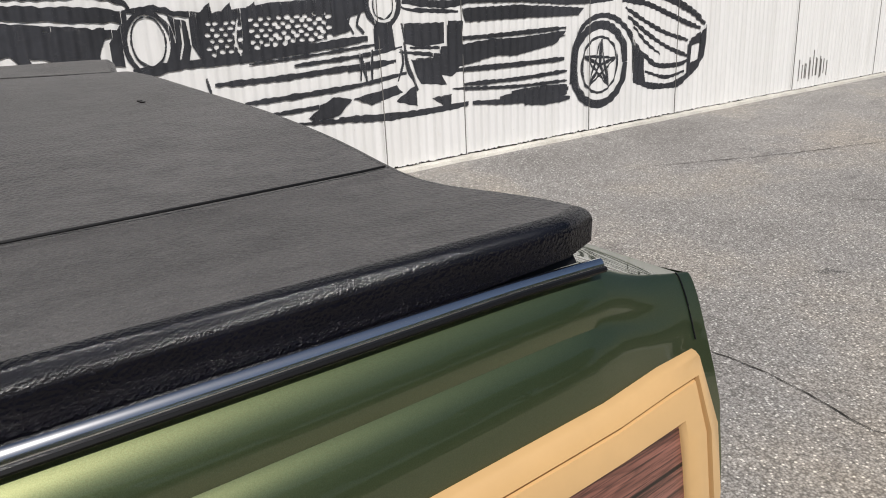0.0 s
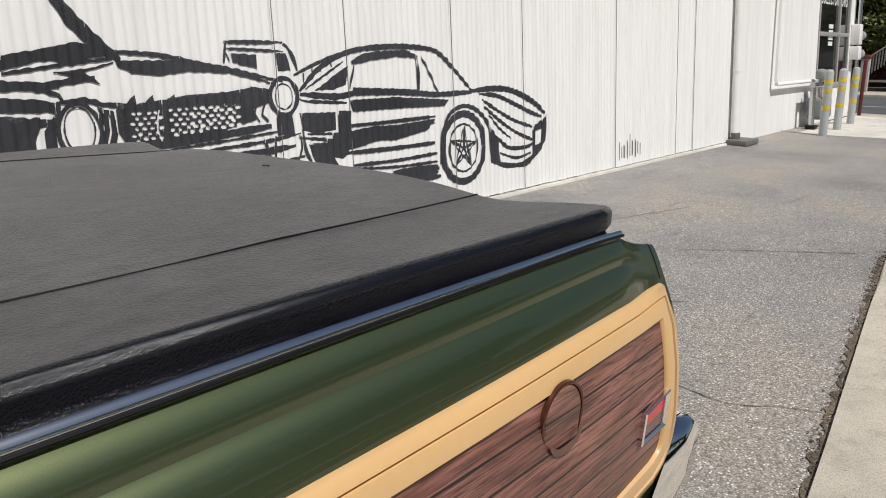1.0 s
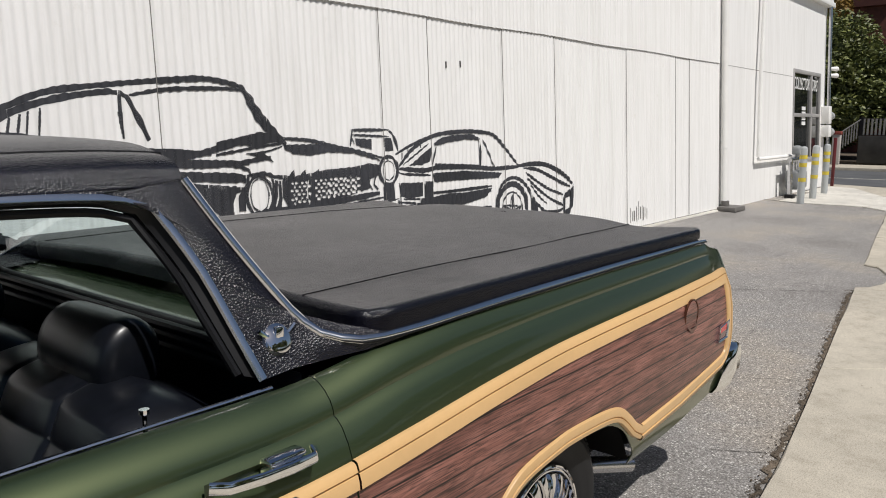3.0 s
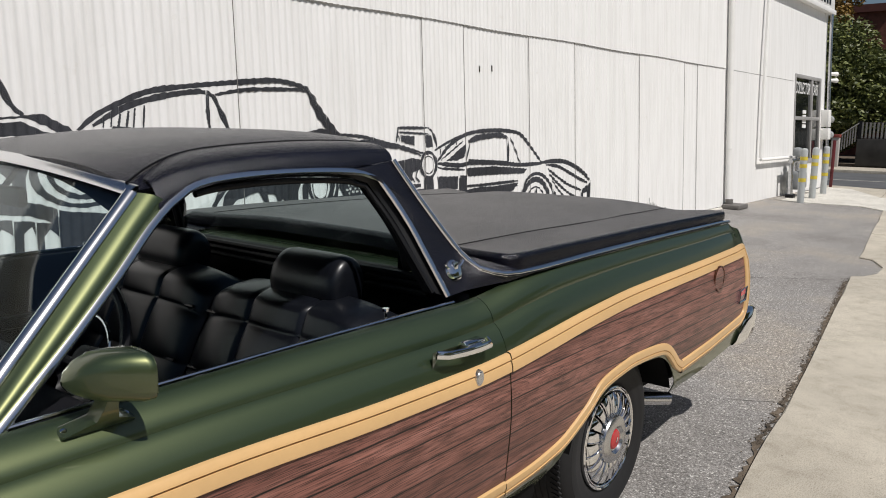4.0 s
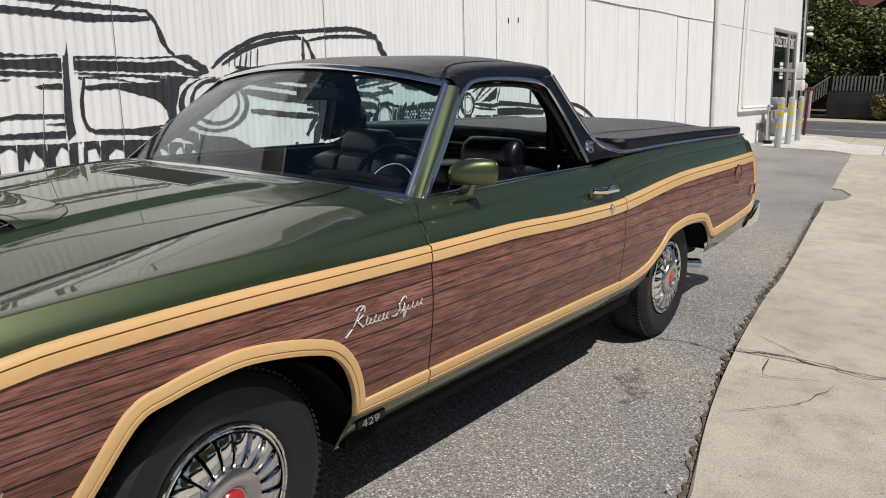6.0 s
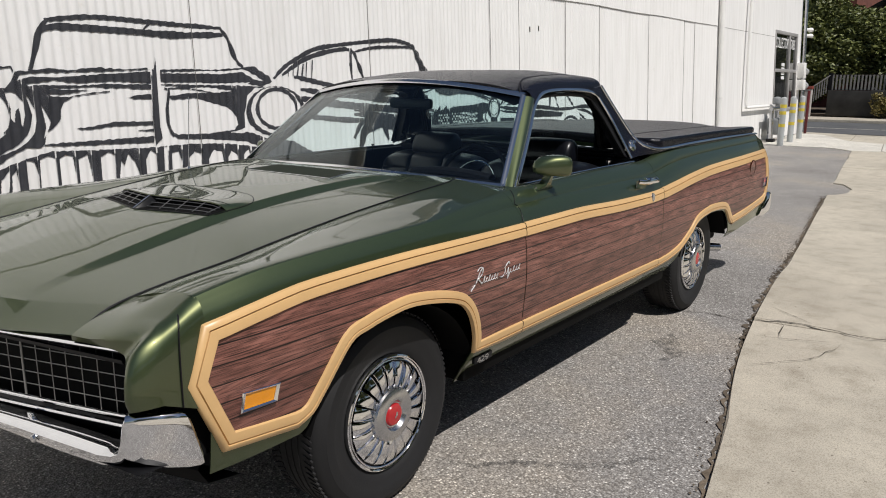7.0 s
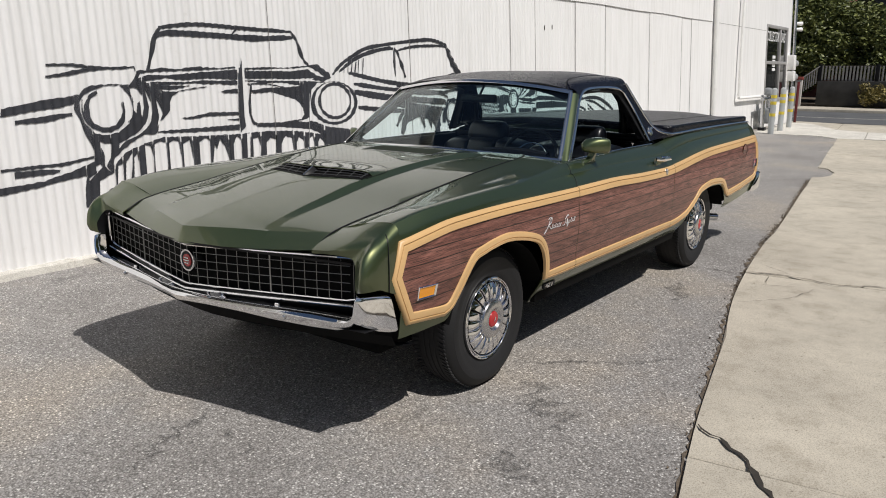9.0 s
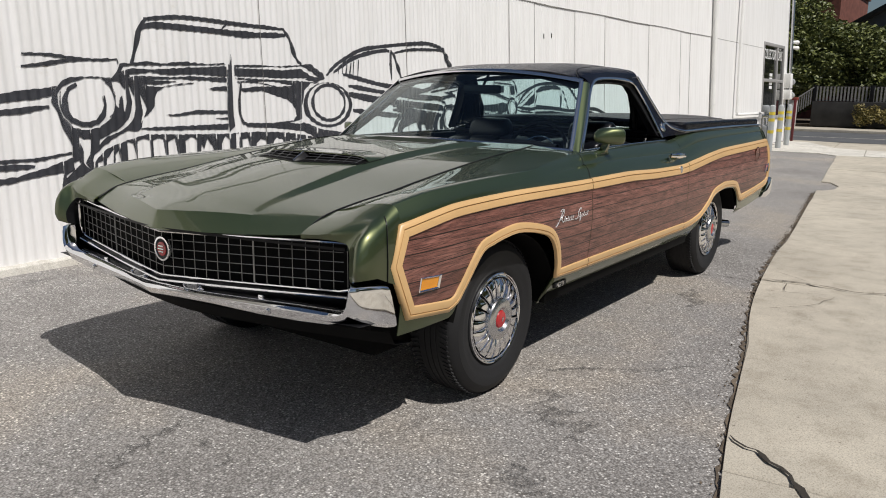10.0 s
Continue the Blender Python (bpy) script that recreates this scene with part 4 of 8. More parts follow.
def build_hood():
    rows = []
    ys = sorted({*np.linspace(-0.679, 0.679, 59).round(4), *[round(k * v, 4) for k in (-1, 1) for v in np.arange(0.29, 0.46, 0.008)]})
    for s in [-0.05, -0.04, -0.02, 0.0, 0.006, 0.012, *np.linspace(0.03, 1, 46)]:
        row = []
        for y in ys:
            k = abs(y) / 0.679
            xl, xc, xr = -1.042 + 0.150 * k**1.1, -1.020 + 0.226 * k**1.05, 0.655 + 0.06 * k**2
            if s < 0:
                # the facet between the lip over the grille and the crease
                x = (xl + 0.006, xl, xl + (xc - xl) * 0.5)[[-0.05, -0.04, -0.02].index(s)]
            else:
                x = xc + (xr - xc) * s
            yy = y / 0.679 * (abs(SEAM_Y(x)) - 0.005)
            if s < 0:
                zl, zc = 0.766 + 0.030 * k * k, hood_z(xc, yy)
                z = (zl - 0.006, zl, zl + (zc - zl) * 0.52)[[-0.05, -0.04, -0.02].index(s)]
            else:
                z = hood_z(x, yy)
            row.append((x, yy, z))
        rows.append(row)
    hood = part("bonnet", sheet(rows), M_GREEN, car, "green bonnet with raised middle and twin intake", sharp=24, thick=0.004)
    # slatted cowl vent before the windscreen
    def vent(u, k):
        x = 0.362 + 0.178 * k
        y = u * (0.255 - 0.028 * k)
        return x, y, hood_z(x, y) + 0.0008

    grid = part("cowl_vent", sheet([[vent(u, k) for u in np.linspace(-1, 1, 17)] for k in np.linspace(0, 1, 7)]), M_DARK, hood, "dark green slatted air vent before the windscreen")
    ring = [vent(u, 1) for u in np.linspace(-1, 1, 17)] + [vent(1, k) for k in np.linspace(0.9, 0.1, 6)] + [vent(u, 0) for u in np.linspace(1, -1, 17)] + [vent(-1, k) for k in np.linspace(0.1, 0.9, 6)]
    part("vent_rim", tube(ring, 0.0022, 6, closed=True), M_STEEL, grid)
    for i in range(15):
        k = 0.05 + 0.90 * i / 14
        rows = [[(x + dx, y, z + dz) for dx, dz in ((-0.0046, 0.0002), (-0.0040, 0.0030), (0.0022, 0.0014), (0.0026, 0.0002))] for x, y, z in (vent(u, k) for u in np.linspace(-0.985, 0.985, 9))]
        part("vent_slat", sheet(rows), M_SLAT, grid)
    # twin intake: a low lifted cowl, dark mouth, thin slats and a keel between the halves
    def lip_x(u):
        return -0.262 + 0.075 * abs(u) ** 1.2

    def lip_h(u):
        return (0.034 - 0.012 * abs(u)) * (1 - abs(u) ** 14)

    def mouth_x(u):
        return -0.330 + 0.072 * abs(u)

    half, back = 0.318, 0.005
    rows = []
    for v in np.linspace(0, 1, 18):
        row = []
        for u in np.linspace(-1, 1, 45):
            xb = back - 0.085 * abs(u) ** 5
            x, y = lip_x(u) + (xb - lip_x(u)) * v, u * half
            row.append((x, y, hood_z(x, y) + lip_h(u) * (1 - v) ** 1.4 + 0.0015))
        rows.append(row)
    part("scoop_cowl", sheet(rows), M_GREEN, hood, sharp=40, thick=0.004)
    edge = [(lip_x(1) - 0.05 + (back - 0.085 - lip_x(1) + 0.05) * t, -half - 0.004, hood_z(lip_x(1), half) + 0.003 + 0.010 * t) for t in np.linspace(0, 0.85, 6)]
    edge = [(x, y, hood_z(x, y) + 0.001) for x, y, z in edge]
    rim = edge + [(back - 0.085 * abs(u) ** 5 + 0.002, u * half, hood_z(back - 0.085 * abs(u) ** 5, u * half) + 0.001) for u in np.linspace(-0.99, 0.99, 45)] + [(x, -y, z) for x, y, z in edge[::-1]]
    part("scoop_seam", tube(rim, 0.0016, 6), M_BLACK, hood, "fine dark joint round the intake")
    bm = sheet([[(mouth_x(u) + (lip_x(u) + 0.03 - mouth_x(u)) * k, u * half, hood_z(mouth_x(u) + (lip_x(u) + 0.03 - mouth_x(u)) * k, u * half) + 0.0015) for u in np.linspace(-1, 1, 41)] for k in np.linspace(0, 1, 7)])
    sheet([[(lip_x(u) + 0.03, u * half, hood_z(lip_x(u) + 0.03, u * half) + h * lip_h(u)) for u in np.linspace(-1, 1, 33)] for h in (0.0, 0.9)], bm)
    part("scoop_mouth", bm, M_DARK, hood, "black opening of the twin bonnet intake")
    slat = simple("dark_grey_slat", (0.11, 0.11, 0.115), 0.35, 0.3)

    def on_grid(u, k):
        """A point of the slanted intake grid: k 0 at its foot, 1 under the lip."""
        x = mouth_x(u) + 0.014 + (lip_x(u) - mouth_x(u) - 0.010) * k
        return x, hood_z(x, u * half) + 0.003 + (lip_h(u) - 0.006) * k

    for s in (-1, 1):
        for k in (0.15, 0.48, 0.80):
            pts = [(on_grid(u, k)[0], s * u * half, on_grid(u, k)[1]) for u in np.linspace(0.10, 0.95, 17)]
            part("scoop_slat", tube(pts, 0.0015, 6), slat, hood)
        for u in (0.30, 0.52, 0.74, 0.93):
            part("scoop_slat", tube([(on_grid(u, 0)[0], s * u * half, on_grid(u, 0)[1]), (on_grid(u, 1)[0], s * u * half, on_grid(u, 1)[1])], 0.0012, 6), slat, hood)
    part("scoop_front_edge", tube([(mouth_x(u), u * half, hood_z(mouth_x(u), u * half) + 0.001) for u in np.linspace(-1, 1, 41)], 0.0022, 6), M_BLACK, hood)
    z = hood_z(-0.33, 0)
    rows = [[(-0.330 + 0.066 * k, y * (0.25 + 0.75 * k), z + 0.002 + 0.037 * k - 0.016 * abs(y) / 0.03) for y in np.linspace(-0.03, 0.03, 9)] for k in np.linspace(0, 1, 6)]
    part("scoop_keel", sheet(rows), M_BLACK, hood, thick=0.003)
    part("scoop_divider", tube([(-0.334, 0.0, z + 0.005), (-0.268, 0.0, z + 0.042)], 0.0026, 8), M_STEEL, hood, "bright divider of the intake")


build_hood()

# ---- grille, bumper ----


def grille_x(y):
    return -1.008 + 0.150 * (abs(y) / 0.82) ** 1.15


def build_grille():
    g = part("grille_back", sheet([[(grille_x(y) + 0.05, y, z) for y in np.linspace(-0.872, 0.872, 33)] for z in (0.53, 0.80)]), M_DARK, car)
    top, bot = (lambda y: 0.752 + 0.032 * (abs(y) / 0.82)), (lambda y: 0.582 + 0.036 * (abs(y) / 0.82))
    bar = simple("grille_bar_silver", (0.30, 0.30, 0.29), 0.4, 0.9)
    for i in range(-15, 16):
        y = i * 0.0545
        thick = 0.0024 if abs(i) != 8 else 0.006
        part("grille_bar", tube([(grille_x(y), y, bot(y)), (grille_x(y), y, top(y))], thick * 0.5, 6), bar, g)
    for k in range(1, 5):
        ys = np.linspace(-0.80, 0.80, 33)
        part("grille_rail", tube([(grille_x(y) + 0.002, y, bot(y) + (top(y) - bot(y)) * k / 5) for y in ys], 0.0013, 6), bar, g)
    END = [(0.822, 0.781), (0.837, 0.772), (0.845, 0.757), (0.847, 0.73), (0.846, 0.69), (0.842, 0.65), (0.830, 0.626)]
    loop = [(grille_x(y) - 0.006, y, top(y)) for y in np.linspace(-0.80, 0.80, 33)]
    loop += [(grille_x(0.83) - 0.006, y, z) for y, z in END]
    loop += [(grille_x(y) - 0.006, y, bot(y)) for y in np.linspace(0.79, -0.79, 33)]
    loop += [(grille_x(0.83) - 0.006, -y, z) for y, z in END[::-1]]
    part("grille_surround", tube(loop, 0.0055, 8, closed=True), M_CHROME, car, "thin chrome grille surround")
    part("lower_moulding", tube([(grille_x(y) - 0.02, y, 0.566 + 0.036 * abs(y) / 0.82) for y in np.linspace(-0.83, 0.83, 33)], 0.005, 8), M_CHROME, car)
    # black panel between grille and bumper
    part("grille_sill", sheet([[(grille_x(y) + d, y, z + 0.03 * abs(y)) for y in np.linspace(-0.86, 0.86, 31)] for d, z in ((-0.004, 0.58), (0.0, 0.555), (0.03, 0.52), (0.06, 0.48))]), M_BLACK, car)
    for k in (-1, 1):
        part("grille_end", sheet([[(-0.80, k * 0.78, z), (-0.83, k * 0.85, z), (-0.86, k * 0.92, z)] for z in (0.50, 0.60, 0.70, 0.79)]), M_DARK, car)
    part("header_strip", sheet([[(grille_x(y) - 0.028 - dx, y, z) for y in np.linspace(-0.83, 0.83, 31)] for dx, z in ((-0.06, 0.756), (0.0, 0.762), (0.002, 0.772))]), M_BLACK, car)
    em = part("badge_rim", spun([(0.0, -0.012), (0.037, -0.012), (0.040, -0.018), (0.047, -0.018), (0.050, -0.006), (0.050, 0.03)], 32, m=Matrix.Translation((-0.994, 0, 0.682)) @ Matrix.Rotation(radians(-90), 4, "Z")), M_CHROME, car, "round chrome badge on the grille")
    part("badge_face", spun([(0.0, -0.0165), (0.027, -0.0165), (0.028, -0.010)], 32, m=Matrix.Translation((-0.996, 0, 0.682)) @ Matrix.Rotation(radians(-90), 4, "Z")), M_RED, em, "red badge face")
    part("badge_ring", spun([(0.0265, -0.0135), (0.0385, -0.0150)], 32, m=Matrix.Translation((-0.996, 0, 0.682)) @ Matrix.Rotation(radians(-90), 4, "Z")), M_BLACK, em, "dark ring round the badge face")
    bm = bmesh.new()
    for k in range(-1, 2):
        block(bm, (-1.0165, -0.018 + abs(k) * 0.004, 0.682 + k * 0.011 - 0.002), (-1.011, 0.018 - abs(k) * 0.004, 0.682 + k * 0.011 + 0.002))
    part("badge_bars", bm, M_CHROME, em)
    # turn lamps in the slot over the bumper
    for s in (-1, 1):
        m = Matrix.Translation((-1.004, s * 0.17, 0.562)) @ Matrix.Rotation(radians(-90), 4, "Z") @ Matrix.Rotation(radians(-35), 4, "X") @ Matrix.Diagonal((2.0, 1, 0.6, 1))
        lamp = part("turn_lamp", spun([(0.020, -0.004), (0.023, -0.008), (0.026, -0.006), (0.027, 0.012)], 24, m=m), M_STEEL, car, "oval lamp with a thin chrome rim over the bumper")
        part("lens", spun([(0.0, -0.006), (0.014, -0.005), (0.0205, -0.002)], 24, m=m), simple("dark_lamp_lens", (0.03, 0.03, 0.034), 0.12, coat=0.6), lamp, "dark smoked lens")


build_grille()

BUMP = [(0.0, -1.080, 0.520, 0.558), (0.06, -1.067, 0.520, 0.558), (0.15, -1.047, 0.518, 0.556), (0.3, -1.016, 0.513, 0.555), (0.5, -0.985, 0.505, 0.560), (0.68, -0.963, 0.508, 0.565), (0.80, -0.948, 0.515, 0.567), (0.845, -0.941, 0.528, 0.571), (0.868, -0.937, 0.540, 0.581), (0.878, -0.934, 0.550, 0.612), (0.884, -0.930, 0.552, 0.648), (0.890, -0.926, 0.548, 0.661),
        (0.912, -0.902, 0.530, 0.665), (0.932, -0.874, 0.511, 0.663), (0.948, -0.846, 0.498, 0.660), (0.956, -0.826, 0.494, 0.656), (0.958, -0.815, 0.497, 0.651), (0.954, -0.809, 0.505, 0.644)]


def build_bumper():
    """Chrome blade bumper in a shallow V, stepped up into end pieces."""
    sec = [(0.06, 0.0), (0.020, 0.0), (0.014, 0.03), (0.009, 0.10), (0.005, 0.30), (0.001, 0.55), (-0.001, 0.68), (0.001, 0.74), (0.009, 0.84), (0.017, 0.94), (0.024, 1.0), (0.055, 1.0)]
    ends = [(0.06, 0.0), (0.020, 0.0), (0.010, 0.02), (0.004, 0.06), (0.001, 0.20), (0.0, 0.48), (-0.0005, 0.78), (0.0005, 0.90), (0.003, 0.945), (0.009, 0.978), (0.020, 1.0), (0.055, 1.0)]
    half = []
    for i, (y, x, lo, hi) in enumerate(BUMP):
        a, b = BUMP[max(i - 1, 0)], BUMP[min(i + 1, len(BUMP) - 1)]
        t = Vector((b[1] - a[1], b[0] - a[0])).normalized()
        inw = Vector((t.y, -t.x))
        lean = 0.30 * min(max((x + 0.915) / 0.08, 0), 1) if y > 0.90 else 0.0
        half.append([(x + inw.x * d + lean * max(0, 0.665 - (lo + (hi - lo) * s)), y + inw.y * d, lo + (hi - lo) * s) for d, s in (sec if y < 0.88 else ends)])
    rows = [[(x, -y, z) for x, y, z in r] for r in half[:0:-1]] + half
    part("front_bumper", sheet(rows), M_CHROME, car, "chrome front bumper", sharp=40)
    bm = sheet([[(-1.0 + 0.17 * (abs(y) / 0.9) ** 1.5 + d, y, z) for y in np.linspace(-0.92, 0.92, 25)] for d, z in ((0.07, 0.52), (0.06, 0.47), (0.09, 0.42), (0.20, 0.40))])
    part("front_valance", bm, M_DARK, car)
    for s in (-1, 1):
        m = Matrix.Translation((-0.9815, s * 0.55, 0.528)) @ Matrix.Rotation(radians(-90 - s * 8), 4, "Z")
        part("bumper_bolt", spun([(0.0, -0.0025), (0.008, -0.0025), (0.0105, 0.0), (0.0105, 0.004)], 16, m=m), M_STEEL, car)
        part("bumper_clip", block(bmesh.new(), (-0.958, s * 0.49 - 0.012, 0.556), (-0.944, s * 0.49 + 0.012, 0.572), 0.003), M_CHROME, car)
    part("bumper_shelf", sheet([[(-1.055 + 0.11 * (abs(y) / 0.9) ** 1.1 + d, y, z) for y in np.linspace(-0.93, 0.93, 25)] for d, z in ((0.015, 0.530), (0.16, 0.520))]), M_BLACK, car)
    for s in (-1, 1):
        # lower corner filler between bumper end and wheel opening
        rows = [[(-0.90, s * 0.88, 0.66), (-0.84, s * 0.90, 0.66), (-0.73, s * 0.915, 0.66)], [(-0.86, s * 0.88, 0.50), (-0.81, s * 0.90, 0.50), (-0.70, s * 0.915, 0.50)]]
        part("corner_filler", sheet(rows), M_DARK, car)
    # rear bumper
    sec2 = [(-0.04, 0.0), (0.03, 0.0), (0.045, 0.1), (0.05, 0.35), (0.048, 0.7), (0.04, 0.92), (0.02, 1.0), (-0.04, 1.0)]
    rows = []
    for y, x, lo, hi in [(-0.950, 4.12, 0.455, 0.6), (-0.968, 4.17, 0.452, 0.606), (-0.962, 4.245, 0.452, 0.606), (-0.915, 4.258, 0.452, 0.606), (-0.8, 4.262, 0.452, 0.604), (0, 4.275, 0.45, 0.59), (0.8, 4.262, 0.452, 0.604), (0.915, 4.258, 0.452, 0.606), (0.962, 4.245, 0.452, 0.606), (0.968, 4.17, 0.452, 0.606), (0.950, 4.12, 0.455, 0.6)]:
        slant = {4.12: 1.0, 4.17: 0.85, 4.245: 0.35}.get(x, 0.0)
        rows.append([(x + 0.030 + d * (1 if abs(y) < 0.93 else 0.35) - slant * max(0, 0.585 - lo - (hi - lo) * s), y + (0.03 - d * 0.6) * (-1 if y > 0 else 1) * (1 if abs(y) > 0.93 else 0), lo + (hi - lo) * s) for d, s in sec2])
    part("rear_bumper", sheet(rows), M_CHROME, car, "chrome rear bumper", sharp=45)
    bm = bmesh.new()
    block(bm, (4.10, -0.86, 0.52), (4.178, 0.86, 0.985), 0.02)
    part("tailgate", bm, M_GREEN, car, "green tailgate")
    bm = bmesh.new()
    block(bm, (4.0, -0.85, 0.40), (4.12, 0.85, 0.50), 0.03)
    part("rear_valance", bm, M_DARK, car)


build_bumper()

# ---- underside, wheel houses ----


def build_underside():
    for nm, lo, hi in (("frame", (-0.50, -0.62, 0.24), (4.10, 0.62, 0.46)), ("floor_well", (0.40, -0.89, 0.31), (2.36, 0.89, 0.50)), ("tail_well", (3.40, -0.89, 0.43), (4.12, 0.89, 0.62)),
                       ("nose_frame", (-0.82, -0.86, 0.49), (-0.50, 0.86, 0.76)), ("engine_bay", (-0.52, -0.60, 0.45), (0.70, 0.60, 0.86))):
        part(nm, block(bmesh.new(), lo, hi, 0.02), M_DARK, car)
    for cx, r in ((0.0, 0.42), (2.90, 0.43)):
        for s in (-1, 1):
            rows = []
            for a in np.linspace(0.30, math.pi - 0.32, 17):
                x, z = cx - r * math.cos(a), 0.30 + r * math.sin(a) * 0.97
                rows.append([(x, s * 0.56, z), (x, s * 0.93, min(z, 0.76))])
            bm = sheet(rows)
            fill(bm, [(cx - r * math.cos(a), s * 0.56, 0.30 + r * math.sin(a)) for a in np.linspace(0, math.pi, 17)])
            part("wheel_house", bm, M_DARK, car)
    # exhaust tip under the tail
    part("tailpipe", rod(bmesh.new(), (3.35, -0.62, 0.30), (3.62, -0.80, 0.27), 0.03, 12, caps=False), M_STEEL, car, "rusty steel tailpipe")
    bm = bmesh.new()
    block(bm, (3.30, -0.74, 0.36), (3.42, -0.58, 0.60), 0.05, 3)
    part("shock_tower", bm, simple("dull_primer_grey", (0.35, 0.35, 0.33), 0.6), car)


build_underside()

# ---- wheels ----


def build_wheel(at, mir, steer=0.0):
    wheel = under(new("wheel"), car)
    base = Matrix.Translation(at) @ Matrix.Rotation(radians(steer), 4, "Z") @ (Matrix.Rotation(radians(180), 4, "Z") if mir else Matrix.Identity(4))
    # axis along y, outer face to -y
    prof = [(0.195, 0.10), (0.23, 0.115), (0.28, 0.118), (0.315, 0.105), (0.330, 0.085), (0.334, 0.05), (0.335, 0.0), (0.334, -0.05), (0.330, -0.085), (0.315, -0.105), (0.295, -0.114), (0.292, -0.1165), (0.262, -0.1175), (0.258, -0.1155), (0.23, -0.112), (0.205, -0.102), (0.195, -0.09)]
    bm = spun(prof, 72, m=base)
    tyre = part("tyre", bm, M_RUBBER, wheel, "black rubber tyre with fine tread")
    bm = bmesh.new()
    for k in range(96):
        a = k * math.tau / 96
        for s in (-1, 1):
            sub = bmesh.new()
            bmesh.ops.create_cube(sub, size=1, matrix=Matrix.Diagonal((0.011, 0.042, 0.006, 1)))
            joined(bm, sub, base @ Matrix.Rotation(-a + s * 0.0, 4, "Y") @ Matrix.Translation((0, s * 0.072, 0.333)) @ Matrix.Rotation(s * 0.35, 4, "Z"))
    for y in (-0.028, 0.0, 0.028):
        spun([(0.330, y - 0.010), (0.3385, y - 0.009), (0.3385, y + 0.009), (0.330, y + 0.010)], 72, bm, base)
    part("tread", bm, M_RUBBER, tyre, smooth=False)
    cap = part("wheel_cover", spun([(0.196, -0.086), (0.199, -0.104), (0.197, -0.111), (0.193, -0.113), (0.1895, -0.111), (0.188, -0.104), (0.1865, -0.104), (0.185, -0.111), (0.182, -0.112), (0.1795, -0.110), (0.1785, -0.098)], 72, m=base), M_CHROME, wheel, "finned chrome wheel cover with red centre", sharp=25)
    # recess steel is near black: shade between the fins is put into its colour
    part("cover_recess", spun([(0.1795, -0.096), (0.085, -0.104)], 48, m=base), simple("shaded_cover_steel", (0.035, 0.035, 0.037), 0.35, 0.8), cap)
    me = None
    for k in range(20):
        a = k * math.tau / 20
        if me is None:
            bm = bmesh.new()
            secs = []
            for r, y in ((0.086, -0.119), (0.105, -0.124), (0.13, -0.124), (0.155, -0.119), (0.172, -0.110)):
                w = r * math.tau / 40
                secs.append([Vector((-w * 0.98, y + 0.010, r)), Vector((-w * 0.86, y - 0.005, r)), Vector((-w * 0.78, y - 0.005, r)), Vector((-w * 0.74, y, r)), Vector((-w * 0.2, y - 0.0005, r)), Vector((w * 0.45, y + 0.001, r)), Vector((w * 0.84, y + 0.004, r)), Vector((w * 0.90, y + 0.014, r))])
            secs.append([Vector((v.x, v.y + 0.016, v.z + 0.002)) for v in secs[-1]])
            sheet(secs, bm)
            bm.transform(base)
            fin = part("fin", bm, M_CHROME, cap, sharp=20)
            me = fin.data
        else:
            ob = under(new("fin", me), cap)
            ob.matrix_basis = base @ Matrix.Rotation(a, 4, "Y") @ base.inverted()
    part("hub_ring", spun([(0.090, -0.110), (0.0915, -0.128), (0.088, -0.1345), (0.078, -0.139), (0.062, -0.1425), (0.053, -0.142), (0.048, -0.137), (0.043, -0.131), (0.038, -0.130)], 48, m=base), M_STEEL, cap, sharp=30)
    part("hub_medallion", spun([(0.0, -0.1405), (0.020, -0.1395), (0.034, -0.1365), (0.0395, -0.130)], 32, m=base), M_RED, cap, "red enamel medallion")
    bm = bmesh.new()
    block(bm, (-0.002, -0.1425, -0.010), (0.002, -0.1395, 0.012), 0.0008)
    block(bm, (0.004, -0.1420, -0.004), (0.007, -0.1390, 0.010), 0.0008)
    bm.transform(base @ Matrix.Rotation(0.4, 4, "Y"))
    part("medallion_mark", bm, M_CHROME, cap)


for x in (0.0, 2.896):
    build_wheel((x, -0.762, 0.335), False)
    build_wheel((x, 0.762, 0.335), True)

# ---- cabin: roof, pillars, glass ----


def tumble(z):
    """How far out the cabin's side stands at height z."""
    return -0.82 + 0.49 * (z - 0.99)


WIN = [(0.820, 0.985), (0.885, 1.033), (0.99, 1.112), (1.10, 1.200), (1.187, 1.275), (1.25, 1.320), (1.30, 1.346), (1.36, 1.361), (1.46, 1.369), (1.60, 1.372), (1.75, 1.367), (1.83, 1.359), (1.880, 1.343), (1.907, 1.29), (1.937, 1.22), (1.963, 1.125), (1.990, 1.022)]
SAIL = [(1.955, 1.387), (2.002, 1.290), (2.057, 1.19), (2.10, 1.12), (2.125, 1.088), (2.155, 1.069), (2.20, 1.060), (2.25, 1.056), (2.32, 1.055), (2.42, 1.055), (2.52, 1.056)]


def side_y(x, z):
    """The cabin's side, flaring out to the bed rail at the foot of the rear pillar."""
    s, t = min(max((1.14 - z) / 0.085, 0), 1), min(max((x - 2.08) / 0.12, 0), 1)
    k = s * s * (3 - 2 * s) * t * t * (3 - 2 * t)
    return tumble(z) - 0.010 + (BELT_Y(x) - 0.008 - tumble(z) + 0.010) * k


def ws_base(y):
    k = abs(y) / 0.80
    return Vector((0.70 + 0.095 * k**1.8, y, 1.026 - 0.028 * k**1.5))


def ws_top(y):
    k = abs(y) / 0.645
    return Vector((1.118 + 0.072 * k**1.8, y, 1.406 - 0.060 * k**2))


